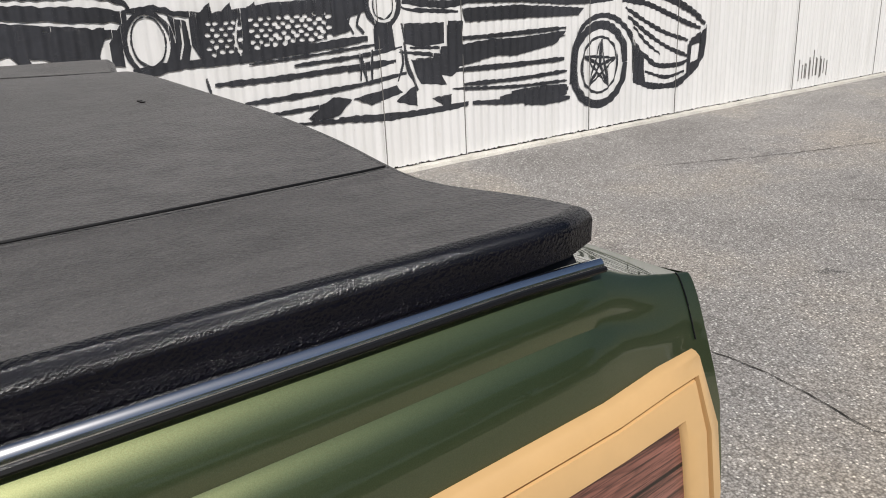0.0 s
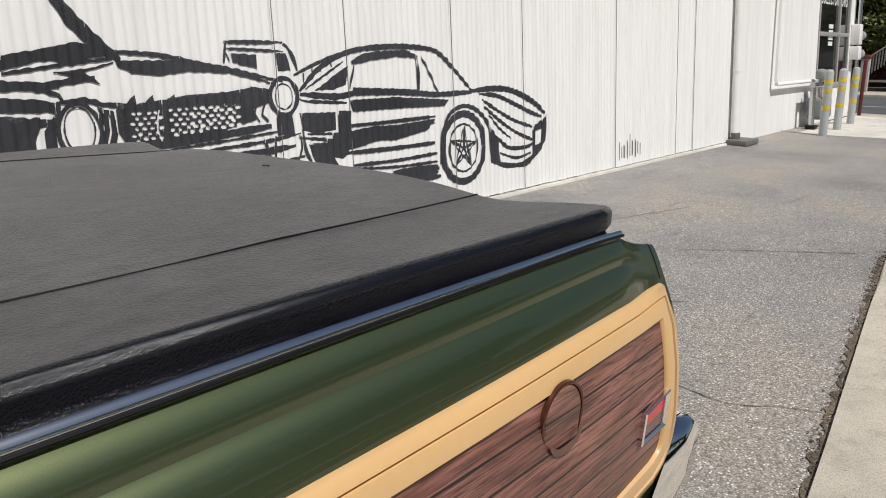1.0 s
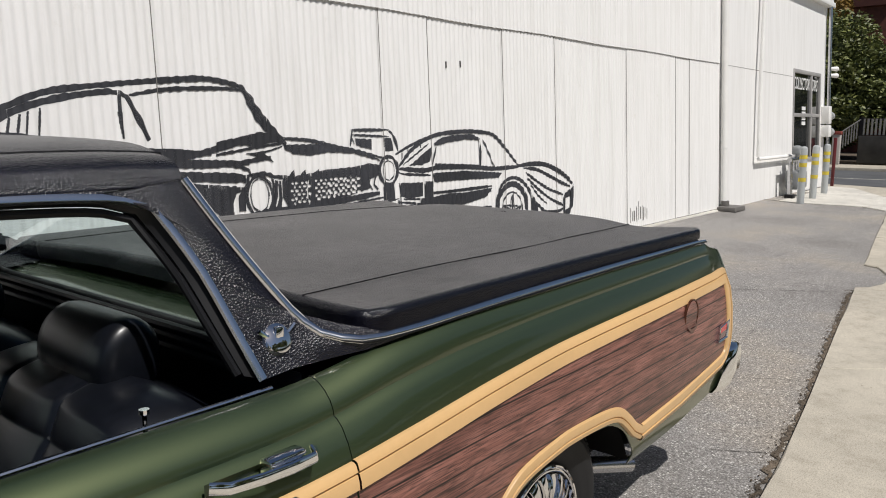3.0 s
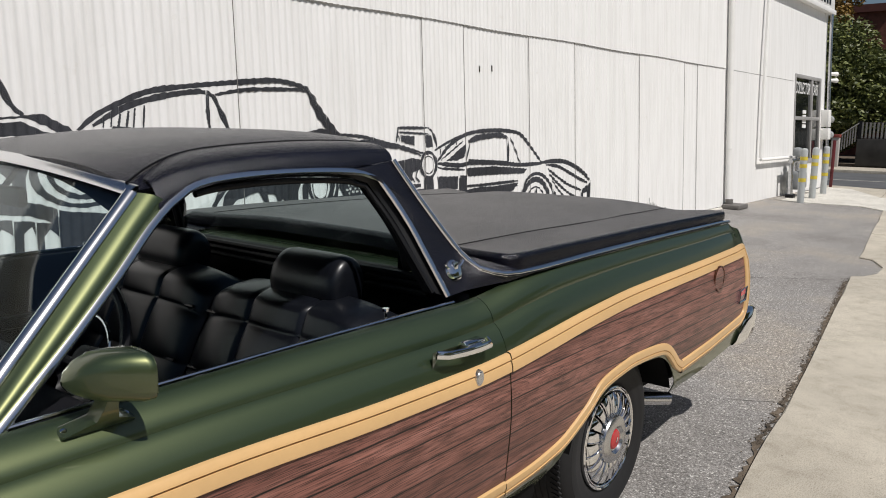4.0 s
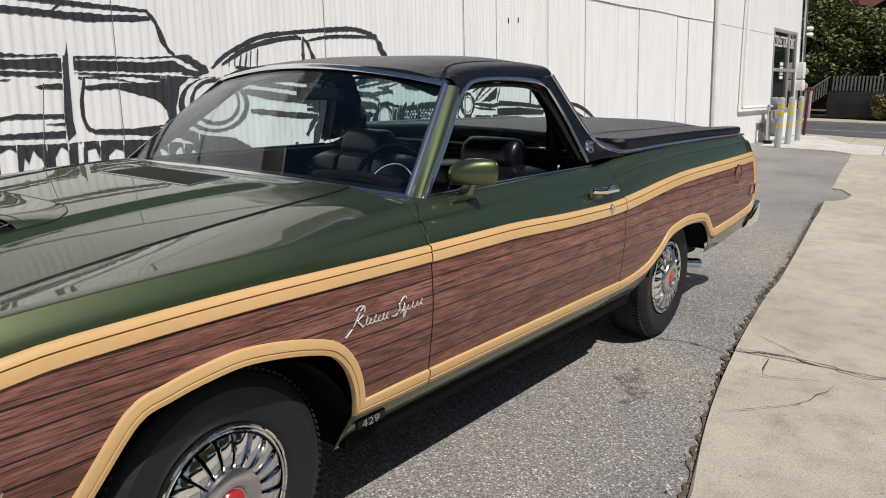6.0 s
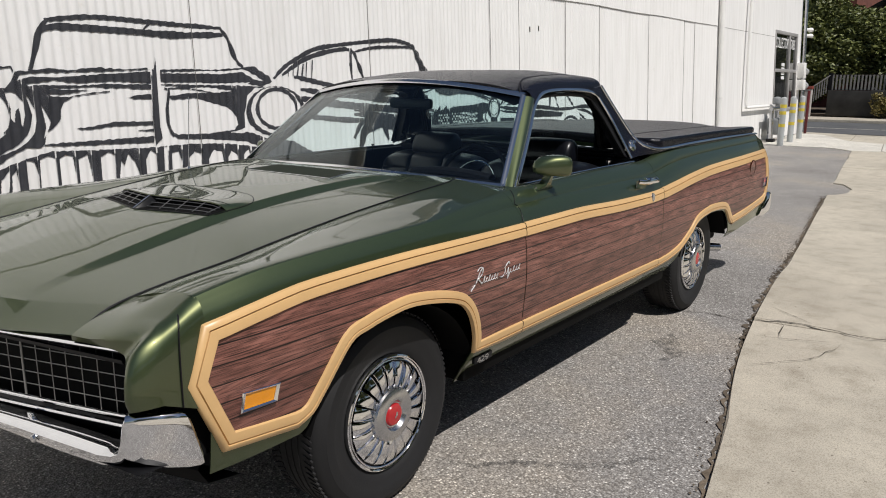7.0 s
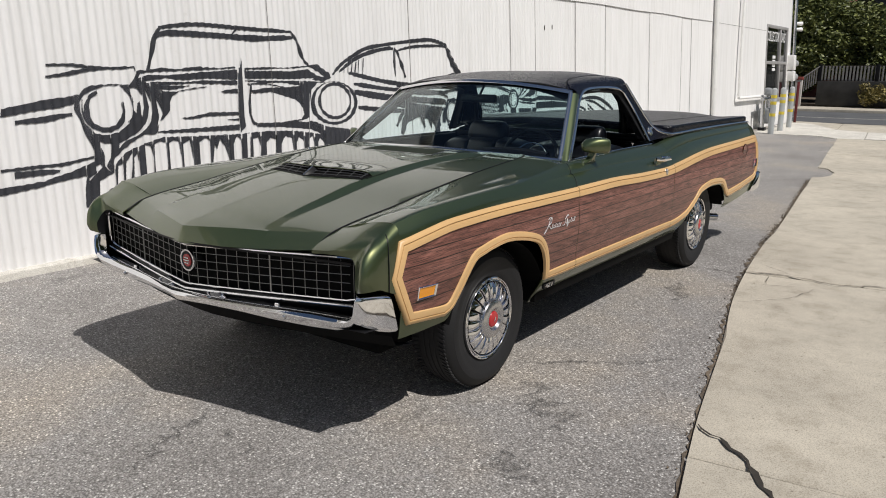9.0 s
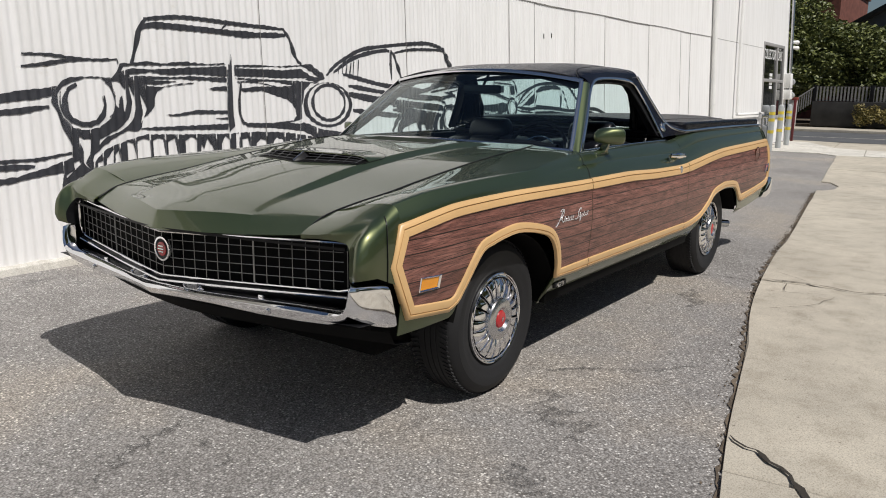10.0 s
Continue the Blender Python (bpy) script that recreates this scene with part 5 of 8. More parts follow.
def roof_at(x, u):
    """(y, z) of the left roof skin at x, a share u of the way out."""
    a = ws_top(u * 0.645)
    v = min(max((x - a.x) / (2.03 - 0.07 * u * u - a.x), 0), 1)
    crown = 1.411 + 0.058 * math.sin(min(1, v * 1.35) * 1.57) - 0.012 * max(0, (v - 0.75) / 0.25) ** 2
    edge = 1.349 + 0.030 * math.sin(min(1, v * 2.2) * 1.57)
    return -u * 0.640, edge + (crown - edge) * (1 - u**4.4) ** 0.88


def build_cabin():
    # roof skin
    rows = []
    for v in np.linspace(0, 1, 18):
        row = []
        for u in np.linspace(-1, 1, 29):
            au = abs(u)
            a = ws_top(u * 0.645)
            hw = 0.640 + 0.004 * math.sin(v * 3.14)
            x = a.x + (2.03 - 0.07 * u * u - a.x) * v
            crown = 1.411 + 0.058 * math.sin(min(1, v * 1.35) * 1.57) - 0.012 * max(0, (v - 0.75) / 0.25) ** 2
            edge = 1.349 + 0.030 * math.sin(min(1, v * 2.2) * 1.57)
            z = edge + (crown - edge) * (1 - au**4.4) ** 0.88
            y = u * hw
            row.append((x, y, z))
        rows.append(row)
    part("vinyl_roof", sheet(rows), M_VINYL, car, "black pebbled vinyl roof covering", sharp=60, thick=0.012)
    for s in (-1, 1):
        pts = []
        for v in np.linspace(0.02, 1, 30):
            u = -0.80
            a = ws_top(u * 0.645)
            x = a.x + (2.03 - 0.07 * u * u - a.x) * v
            crown = 1.411 + 0.058 * math.sin(min(1, v * 1.35) * 1.57) - 0.012 * max(0, (v - 0.75) / 0.25) ** 2
            edge = 1.349 + 0.030 * math.sin(min(1, v * 2.2) * 1.57)
            uu = 0.985 - 0.185 * math.sin(min(1, v * 3) * 1.57)
            pts.append((x, s * uu * 0.640, edge + (crown - edge) * (1 - uu**4.4) ** 0.88 + 0.0035))
        part("roof_seam", tube(pts, 0.0028, 6), M_BLACK, car)
    for mir in (False, True):
        s = -1 if mir else 1
        win = [(v.x, tumble(v.z), v.z) for v in curve_pts([(x, 0, z) for x, z in WIN], 0.03)]
        part("window_chrome", tube([(x, s * (y - 0.008), z) for x, y, z in win], 0, 8, flat=(0.0095, 0.007, (0, -s, 0.5))), M_TRIM, car, "chrome drip rail round the side window")
        inner = [(1.42 + (x - 1.42) * 0.955, y + 0.012, 1.15 + (z - 1.15) * 0.93) for x, y, z in win]
        rows = [[(x, s * (y + 0.004), z) for x, y, z in win], [(x, s * (y + 0.002), z) for x, y, z in inner], [(x, s * (y + 0.05), z) for x, y, z in inner]]
        part("window_gasket", sheet(rows), M_GASKET, car, "black rubber window seal", sharp=60)
        in2 = [(1.42 + (x - 1.42) * 0.93, y + 0.014, 1.15 + (z - 1.15) * 0.89) for x, y, z in win[len(win) // 2 - 4 :]]
        part("seal_lip", tube([(x, s * y, z) for x, y, z in in2], 0.008, 8), M_GASKET, car)
        # painted screen pillar with bright edges
        out = [p for p in win if p[0] < 1.262]
        rows = []
        for i, p in enumerate(out):
            t = i / (len(out) - 1)
            q = ws_base(-0.80).lerp(ws_top(-0.645), t)
            a, b = Vector((p[0], p[1] - 0.004, p[2])), q
            rows.append([(w.x, s * (w.y - 0.012 * math.sin(math.pi * k)), w.z + 0.006 * math.sin(math.pi * k)) for k in np.linspace(0, 1, 6) for w in [a.lerp(b, k)]])
        part("screen_pillar", sheet(rows), M_GREEN, car)
        edge = [tuple(ws_base(-0.80).lerp(ws_top(-0.645), t)) for t in np.linspace(0, 1, 12)]
        part("pillar_moulding", tube([(x - 0.010, s * (y + 0.004), z + 0.003) for x, y, z in edge], 0, 8, flat=(0.0125, 0.005, (-0.6, -s * 0.7, 0.3))), M_TRIM, car)
        # vinyl shoulder over the window, rolled up to the roof seam, and the sail behind it
        top = [(x, z) for x, y, z in win if x > 1.215 and z > 1.28 and x < 1.74] + [(1.76 + 0.195 * k, 1.367 + 0.019 * k) for k in np.linspace(0, 1, 12)]
        rows = []
        for x, z in top:
            y = tumble(z) - 0.009
            w = min(max((x - 1.20) / 0.22, 0), 1)
            q = roof_at(x, 0.985 - 0.185 * math.sin(w * 1.57))
            c = (y + 0.49 * (q[1] - z) * 0.55, q[1] + 0.004)
            rows.append([(x, s * ((1 - k) ** 2 * y + 2 * k * (1 - k) * c[0] + k * k * q[0]), (1 - k) ** 2 * (z + 0.003) + 2 * k * (1 - k) * c[1] + k * k * (q[1] + 0.003)) for k in np.linspace(0, 1, 11)])
        part("vinyl_shoulder", sheet(rows), M_VINYL, car, "black pebbled vinyl over the side window", sharp=70)
        f = curve_pts([(x, 0, z) for x, z in [(1.75, 1.367), (1.83, 1.359), (1.880, 1.343), (1.907, 1.29), (1.937, 1.22), (1.963, 1.125), (1.990, 1.022)]], 0.01)
        r = curve_pts([(x, 0, z) for x, z in SAIL], 0.01)
        n = 26
        pick = lambda c, t: c[min(len(c) - 1, int(t * (len(c) - 1)))]  # noqa: E731
        rows, rearline = [], []
        for t in np.linspace(0, 1, n):
            a, b = pick(f, t), pick(r, t)
            row = []
            for k in np.linspace(0, 1, 8):
                w = a.lerp(b, k)
                row.append((w.x, s * (side_y(w.x, w.z) - 0.006 * math.sin(math.pi * k)), w.z))
            rows.append(row)
            rearline.append(row[-1])
        part("sail_panel", sheet(rows), M_VINYL, car, "black pebbled vinyl rear pillar", sharp=60)
        part("sail_inner", sheet([rearline, [(x - 0.01, y * 0.90, z - 0.004) for x, y, z in rearline], [(min(x, 2.06), s * -0.56, z) for x, y, z in rearline]]), M_VINYL, car)
        line = [(x + 0.003, y - s * 0.003, z + 0.003) for x, y, z in rearline]
        rail = [Vector(p) for p in line if p[0] < 2.44] + [Vector((x, s * (BELT_Y(x) - 0.010), BELT(x) + 0.007)) for x in np.linspace(2.58, 4.04, 30)]
        rail = curve_pts([tuple(v) for v in rail[::2]] + [tuple(rail[-1])], 0.03)
        wide = pch([1.9, 2.15, 2.25, 2.5, 2.9, 3.5, 4.05], [0.0095, 0.0110, 0.0120, 0.0112, 0.0102, 0.0082, 0.0060])
        rows = []
        for i, v in enumerate(rail):
            d = (rail[min(i + 1, len(rail) - 1)] - rail[max(i - 1, 0)]).normalized()
            k = min(max((v.x - 2.35) / 0.5, 0), 1)
            up = Vector((0.10 * (1 - k), -s * (0.45 + 0.40 * k), 0.88 - 0.36 * k)).normalized()
            n_ = (up - d * up.dot(d)).normalized()
            w_ = d.cross(n_)
            h = wide(v.x)
            rows.append([tuple(v + w_ * h * a + n_ * h * b) for a, b in ((-1.0, -0.5), (-1.0, 0.15), (-0.6, 0.45), (0, 0.55), (0.6, 0.45), (1.0, 0.15), (1.0, -0.5))])
        part("bed_rail_moulding", sheet(rows, closed=True), M_TRIM, car, "polished moulding from rear pillar along the bed rail", sharp=60)
        part("rail_seal", tube([(v.x, v.y - s * 0.9 * wide(v.x), v.z - 0.6 * wide(v.x)) for v in rail if v.x > 2.1], 0.0028, 6), M_BLACK, car, "thin black seal under the moulding")
        part("rail_gap", sheet([[(x, s * (BELT_Y(x) + 0.012), BELT(x) + 0.002), (x, s * (BELT_Y(x) + 0.03), BELT(x) + 0.026)] for x in np.linspace(2.25, 4.03, 20)]), M_BLACK, car)
        part("belt_moulding", tube([(x, s * (BELT_Y(x) + 0.008), BELT(x) + 0.003) for x in np.linspace(0.82, 2.0, 24)], 0, 8, flat=(0.0045, 0.004, (0, -s * 0.6, 0.8))), M_TRIM, car, "chrome strip along the door top")
        # badge on the rear pillar
        bm = spun([(0.0, -0.010), (0.020, -0.009), (0.030, -0.004), (0.033, 0.004)], 20, m=Matrix.Translation((2.045, s * (tumble(1.085) - 0.016), 1.085)) @ (Matrix.Identity(4) if s > 0 else Matrix.Rotation(radians(180), 4, "Z")) @ Matrix.Rotation(radians(-30), 4, "X"))
        block(bm, (2.035, s * (tumble(1.085) - 0.025), 1.06), (2.055, s * (tumble(1.085) - 0.012), 1.11), 0.004)
        tube([(2.003, s * (tumble(1.095) - 0.020), 1.107), (2.02, s * (tumble(1.095) - 0.020), 1.093), (2.07, s * (tumble(1.095) - 0.020), 1.093), (2.087, s * (tumble(1.095) - 0.020), 1.107)], 0.005, 6, bm)
        part("pillar_badge", bm, M_CHROME, car, "small chrome horned badge")
    # screens
    rows = [[tuple(ws_base(-0.79 + 1.58 * u).lerp(ws_top(-0.635 + 1.27 * u), t) + Vector((-0.02 * math.sin(math.pi * t), 0, 0.01 * math.sin(math.pi * t)))) for u in np.linspace(0, 1, 21)] for t in np.linspace(0, 1, 10)]
    ob = part("windscreen", sheet(rows), M_GLASS, car, "clear curved windscreen", thick=0.005)
    ob.visible_shadow = False
    part("screen_base_moulding", tube([tuple(ws_base(y) + Vector((-0.008, 0, 0.004))) for y in np.linspace(-0.80, 0.80, 33)], 0, 8, flat=(0.010, 0.006, (-0.6, 0, 0.8))), M_TRIM, car)
    part("screen_top_moulding", tube([tuple(ws_top(y) + Vector((-0.006, 0, 0.004))) for y in np.linspace(-0.645, 0.645, 33)], 0, 8, flat=(0.016, 0.006, (-0.6, 0, 0.8))), M_TRIM, car)
    rows = [[(1.99 + 0.08 * t, -0.60 + 1.20 * u, 1.395 - 0.35 * t - 0.03 * (1 - t) * abs(2 * u - 1) ** 3) for u in np.linspace(0, 1, 9)] for t in (0, 0.5, 1)]
    ob = part("rear_window", sheet(rows), M_GLASS, car, "clear upright rear window", thick=0.005)
    ob.visible_shadow = False
    loop = [(1.985, y, 1.392 - 0.03 * abs(y / 0.60) ** 3) for y in np.linspace(-0.59, 0.59, 12)] + [(2.06, 0.60, 1.06), (2.07, 0.54, 1.045), (2.07, -0.54, 1.045), (2.06, -0.60, 1.06)]
    part("rear_window_frame", tube(loop, 0.016, 8, closed=True), M_GASKET, car, "black rear window seal")
    rows = [[(x, y, z - 0.012 * (abs(y) / 0.8) ** 4) for y in np.linspace(-0.80, 0.80, 17)] for x, z in ((2.085, 1.030), (2.10, 1.046), (2.16, 1.052), (2.24, 1.050), (2.27, 1.030), (2.275, 0.95))]
    part("cab_back_panel", sheet(rows), M_GREEN, car, "green ledge under the rear window", thick=0.003)
    # cowl between bonnet, fenders and screen
    rows = []
    for y in np.linspace(-0.842, 0.842, 49):
        ay = abs(y)
        z0 = hood_z(0.64, y) - 0.004 if ay < 0.60 else 1.014 - 0.052 * (ay - 0.60) / 0.30
        w = ws_base(math.copysign(min(ay, 0.80), y))
        p1 = (w.x + 0.012 + max(0, ay - 0.79) * 1.6, y, w.z - 0.006 - max(0, ay - 0.79) * 0.06)
        p0 = (0.645 + 0.05 * max(0, ay - 0.5), y, z0)
        if ay > abs(SEAM_Y(0.69)) + 0.002:
            q = min(max((0.834 - ay) / (0.834 - abs(SEAM_Y(0.69))), 0), 1)
            p0 = (0.690, y, BELT(0.69) + (SEAM_Z(0.69) - BELT(0.69)) * q + 0.004 * math.sin(math.pi * q) - 0.0015)
        rows.append([p0, ((p0[0] + p1[0]) / 2, y, (p0[2] + p1[2]) / 2 + 0.001), p1])
    part("cowl", sheet(rows), M_GREEN, car)
    for s in (-1, 1):
        foot = [(0.775, s * 0.806, 0.990), (0.775, s * 0.840, 0.990), (0.85, s * 0.836, 0.996), (0.83, s * 0.812, 1.004), (0.80, s * 0.800, 1.002)]
        part("pillar_foot", fill(bmesh.new(), foot), M_GREEN, car, thick=0.003)


build_cabin()

# ---- bed cover ----


def cover_z(x, y):
    edge = 1.112 - 0.013 * max(0, (x - 2.6) / 1.45) ** 1.3
    k = min(max((abs(y) - 0.20) / 0.56, 0), 1)
    dip = 0.013 * math.exp(-(((abs(y) - 0.62) / 0.11) ** 2)) * min(max((x - 3.45) / 0.5, 0), 1)
    return edge - dip + 0.020 * (1 - k * k * (3 - 2 * k)) + 0.0025 * noise.noise((x * 1.7, y * 1.7, 2))


def build_cover():
    cover = thing("bed_cover", (3.1, 0, 1.07), "black pebbled vinyl tonneau cover snapped over the bed", "bed cover")
    rows = []
    n = 41

    def tail(y):
        return 3.985 + 0.075 * (abs(y) / 0.87) ** 5

    for s in np.linspace(0, 1, 45):
        row = []
        for u in np.linspace(-1, 1, n):
            x = 2.240 + (tail(u * 0.845) - 2.240) * s
            y = u * (0.845 - 0.010 * max(0, 1 - (x - 2.240) / 0.05) ** 2)
            y -= u * 0.012 * max(0, 1 - (tail(u * 0.845) - x) / 0.05) ** 2
            if s > 0.99:
                x -= 0.008 * abs(u) ** 24
            if s < 0.02:
                x += 0.005 * abs(u) ** 24
            row.append((x, y, cover_z(x, y)))
        rows.append(row)
    # rolled rim: out, down and under
    rim = [[] for _ in range(8)]
    loop = [(0, j) for j in range(n)] + [(i, n - 1) for i in range(1, 45)] + [(44, j) for j in range(n - 2, -1, -1)] + [(i, 0) for i in range(43, 0, -1)]
    for i, j in loop:
        x, y, z = rows[i][j]
        ox = -1 if i == 0 else 1 if i == 44 else 0
        oy = -1 if j == 0 else 1 if j == n - 1 else 0
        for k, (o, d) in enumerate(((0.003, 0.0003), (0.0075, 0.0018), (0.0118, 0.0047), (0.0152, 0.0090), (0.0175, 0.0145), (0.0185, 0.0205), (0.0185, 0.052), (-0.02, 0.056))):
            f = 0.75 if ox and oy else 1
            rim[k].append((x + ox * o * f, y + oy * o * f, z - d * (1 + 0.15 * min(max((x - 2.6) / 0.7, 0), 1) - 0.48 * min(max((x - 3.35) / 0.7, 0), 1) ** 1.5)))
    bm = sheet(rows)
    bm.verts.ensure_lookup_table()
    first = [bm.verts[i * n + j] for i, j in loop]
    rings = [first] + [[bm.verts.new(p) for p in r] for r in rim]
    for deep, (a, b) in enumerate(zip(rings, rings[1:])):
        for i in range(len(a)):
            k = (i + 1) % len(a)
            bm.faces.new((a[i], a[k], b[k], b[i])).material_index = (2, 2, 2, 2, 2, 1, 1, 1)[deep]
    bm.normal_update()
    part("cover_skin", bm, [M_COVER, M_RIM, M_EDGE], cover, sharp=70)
    SEW = pch([2.2, 3.1, 3.6, 4.0], [0.638, 0.638, 0.615, 0.578])
    for s in (-1, 1):
        pts = [(x, s * SEW(x), cover_z(x, SEW(x)) + 0.0026) for x in np.linspace(2.236, tail(0.575) - 0.004, 50)]
        part("stitched_seam", tube(pts, 0.0016, 6), M_BLACK, cover, "stitched seam along the cover")
    bm = bmesh.new()
    block(bm, (3.862, -0.062, 1.108), (3.878, -0.036, 1.1165), 0.003)
    rod(bm, (3.87, -0.056, 1.112), (3.87, -0.056, 1.122), 0.0045, 10)
    rod(bm, (3.87, -0.041, 1.112), (3.87, -0.041, 1.122), 0.0045, 10)
    part("snap_fastener", bm, M_BLACK, cover, "small black snap fastener")


build_cover()

# ---- cabin inside ----


def build_inside():
    bm = bmesh.new()
    block(bm, (0.70, -0.84, 0.44), (2.10, 0.84, 0.50), 0.01)
    part("floor_pan", bm, M_DARK, car)
    for s in (-1, 1):
        rows = [[(x, s * 0.80, 0.48), (x, s * 0.815, 0.75), (x, s * 0.805, 0.96), (x, s * 0.815, 0.990), (x, s * 0.828, 0.996)] for x in np.linspace(0.80, 2.08, 12)]
        part("door_card", sheet(rows), M_SEAT, car, "black vinyl door lining")
        part("lock_pull", rod(rod(bmesh.new(), (1.765, s * 0.79, 0.98), (1.765, s * 0.79, 1.02), 0.004, 8), (1.765, s * 0.79, 1.018), (1.765, s * 0.79, 1.026), 0.009, 10), M_CHROME, car, "chrome door lock pull")
        bm = bmesh.new()
        block(bm, (1.15, s * 0.74 - 0.035, 0.76), (1.65, s * 0.74 + 0.035, 0.80), 0.015)
        part("arm_rest", bm, M_SEAT, car)
    rows = [[(2.075, y, z) for y in np.linspace(-0.82, 0.82, 9)] for z in (0.46, 0.8, 1.015)] + [[(2.03, y, 1.03) for y in np.linspace(-0.74, 0.74, 9)]]
    part("rear_bulkhead", sheet(rows), M_SEAT, car, "black lining behind the seat")
    for z in (1.03, 1.05, 1.005):
        part("shelf_ridge", tube([(2.035, y, z) for y in np.linspace(-0.70, 0.70, 9)], 0.011, 8), M_GASKET, car)
    rows = [[(1.15 + 0.80 * v, 0.615 * u, 1.380 + 0.055 * math.sin(min(1, v * 1.6) * 1.57) - 0.075 * abs(u) ** 3) for u in np.linspace(-1, 1, 13)] for v in np.linspace(0, 1, 8)]
    part("headliner", sheet(rows), M_SEAT, car, "black headliner")
    # bench: quilted back in two halves, cushion, head rests
    for side in (-1, 1):
        y0, y1 = (-0.72, -0.01) if side < 0 else (0.01, 0.72)
        rows = []
        for v in np.linspace(0, 1, 79):
            row = []
            for u in np.linspace(0, 1, 73):
                y = y0 + (y1 - y0) * u
                z = 0.60 + 0.42 * v
                x = 1.60 + 0.20 * v
                puff = 0.024 * (abs(math.sin(u * 3 * math.pi)) ** 0.22) * (abs(math.sin((v * 2.6 + 0.15) * math.pi)) ** 0.22)
                roll = 0.10 * max(0, (v - 0.86) / 0.14) ** 2
                sag = 0.05 * (abs(2 * u - 1) ** 6)
                row.append((x - puff + roll + sag * 0.5, y, z - 0.02 * max(0, (v - 0.86) / 0.14) ** 2 - sag * v))
            rows.append(row)
        rows.append([(x + 0.10, y, z - 0.05) for x, y, z in rows[-1]])
        rows.append([(x + 0.02, y, 0.55) for x, y, z in rows[-1]])
        part("seat_back", sheet(rows), M_SEAT, car, "black quilted vinyl seat back", sharp=60)
        for u in (1 / 3, 2 / 3):
            y = y0 + (y1 - y0) * u
            part("seat_piping", tube([(1.607 + 0.20 * v - 0.003, y, 0.60 + 0.42 * v) for v in np.linspace(0.1, 0.86, 10)], 0.004, 6), M_SEAT, car)
        for v in (0.327, 0.712):
            part("seat_piping", tube([(1.605 + 0.20 * v - 0.006, y, 0.60 + 0.42 * v) for y in np.linspace(y0 + 0.03, y1 - 0.03, 12)], 0.005, 6), M_SEAT, car)
        rows = []
        for v in np.linspace(0, 1, 21):
            row = []
            for u in np.linspace(0, 1, 25):
                puff = 0.018 * (abs(math.sin(u * 5 * math.pi)) ** 0.5)
                edge = 0.07 * (1 - min(1, v * 5)) ** 2
                row.append((1.12 + 0.50 * v, y0 + (y1 - y0) * u, 0.665 - 0.05 * v + puff - edge))
            rows.append(row)
        rows.insert(0, [(x, y, 0.50) for x, y, z in rows[0]])
        part("seat_cushion", sheet(rows), M_SEAT, car, "black pleated vinyl seat cushion", sharp=60)
        yc = side * 0.385
        m = Matrix.Translation((1.890, yc, 1.020))
        prof = [(0.0, -0.150), (0.050, -0.149), (0.072, -0.142), (0.083, -0.128), (0.087, -0.10), (0.088, 0.0), (0.087, 0.10), (0.083, 0.128), (0.072, 0.142), (0.050, 0.149), (0.0, 0.150)]
        bm = spun(prof, 32, m=m @ Matrix.Rotation(radians(12), 4, "Y") @ Matrix.Diagonal((0.82, 1, 1.06, 1)))
        part("head_rest", bm, M_SEAT, car, "black rounded head rest", sharp=70)
        part("head_rest_stem", rod(bmesh.new(), (1.885, yc, 0.95), (1.885, yc, 1.05), 0.012, 8), M_CHROME, car)
    # dashboard and steering wheel
    rows = []
    for y in np.linspace(-0.80, 0.80, 17):
        k = (abs(y) / 0.8) ** 1.8
        rows.append([(0.735 + 0.110 * k, y, 0.985 - 0.012 * k), (0.91, y, 0.998 - 0.012 * k), (0.99, y, 0.994 - 0.008 * k), (1.02, y, 0.97), (1.015, y, 0.93), (0.99, y, 0.86), (0.96, y, 0.75), (0.95, y, 0.68)])
    part("dashboard", sheet(rows), M_DASH, car, "black padded dashboard")
    part("instrument_hood", tube([(1.00, y, 0.980 + 0.02 * math.cos((y + 0.38) * 6)) for y in np.linspace(-0.60, -0.16, 12)], 0.03, 10), M_DASH, car)
    m = Matrix.Translation((1.16, -0.38, 0.935)) @ Matrix.Rotation(radians(-66), 4, "Y")
    wheel = part("steering_wheel", tube([m @ Vector((0.195 * math.cos(a), 0.195 * math.sin(a), 0)) for a in np.linspace(0, math.tau, 48, endpoint=False)], 0.012, 10, closed=True), M_BLACK, car, "thin rimmed black steering wheel")
    bm = bmesh.new()
    for a in (0.0, math.pi):
        tube([m @ Vector((0.05 * math.sin(a), 0.04 * math.cos(a), -0.03)), m @ Vector((0, 0.188 * math.cos(a), 0))], 0.011, 8, bm)
    rod(bm, m @ Vector((0, 0, -0.06)), m @ Vector((0, 0, -0.015)), 0.05, 20)
    part("wheel_spokes", bm, M_BLACK, wheel)
    part("horn_ring", tube([m @ Vector((0.12 * math.cos(a), 0.12 * math.sin(a), -0.012)) for a in np.linspace(0, math.tau, 36, endpoint=False)], 0.004, 6, closed=True), M_CHROME, wheel)
    part("column", rod(bmesh.new(), m @ Vector((0, 0, -0.05)), (0.96, -0.38, 0.83), 0.03, 12), M_BLACK, car)
    bm = bmesh.new()
    block(bm, (1.165, -0.13, 1.275), (1.195, 0.13, 1.325), 0.012)
    rod(bm, (1.19, 0, 1.32), (1.25, 0, 1.392), 0.008, 8)
    part("inside_mirror", bm, M_BLACK, car, "black inside mirror")


build_inside()

# ---- fittings on the flanks ----


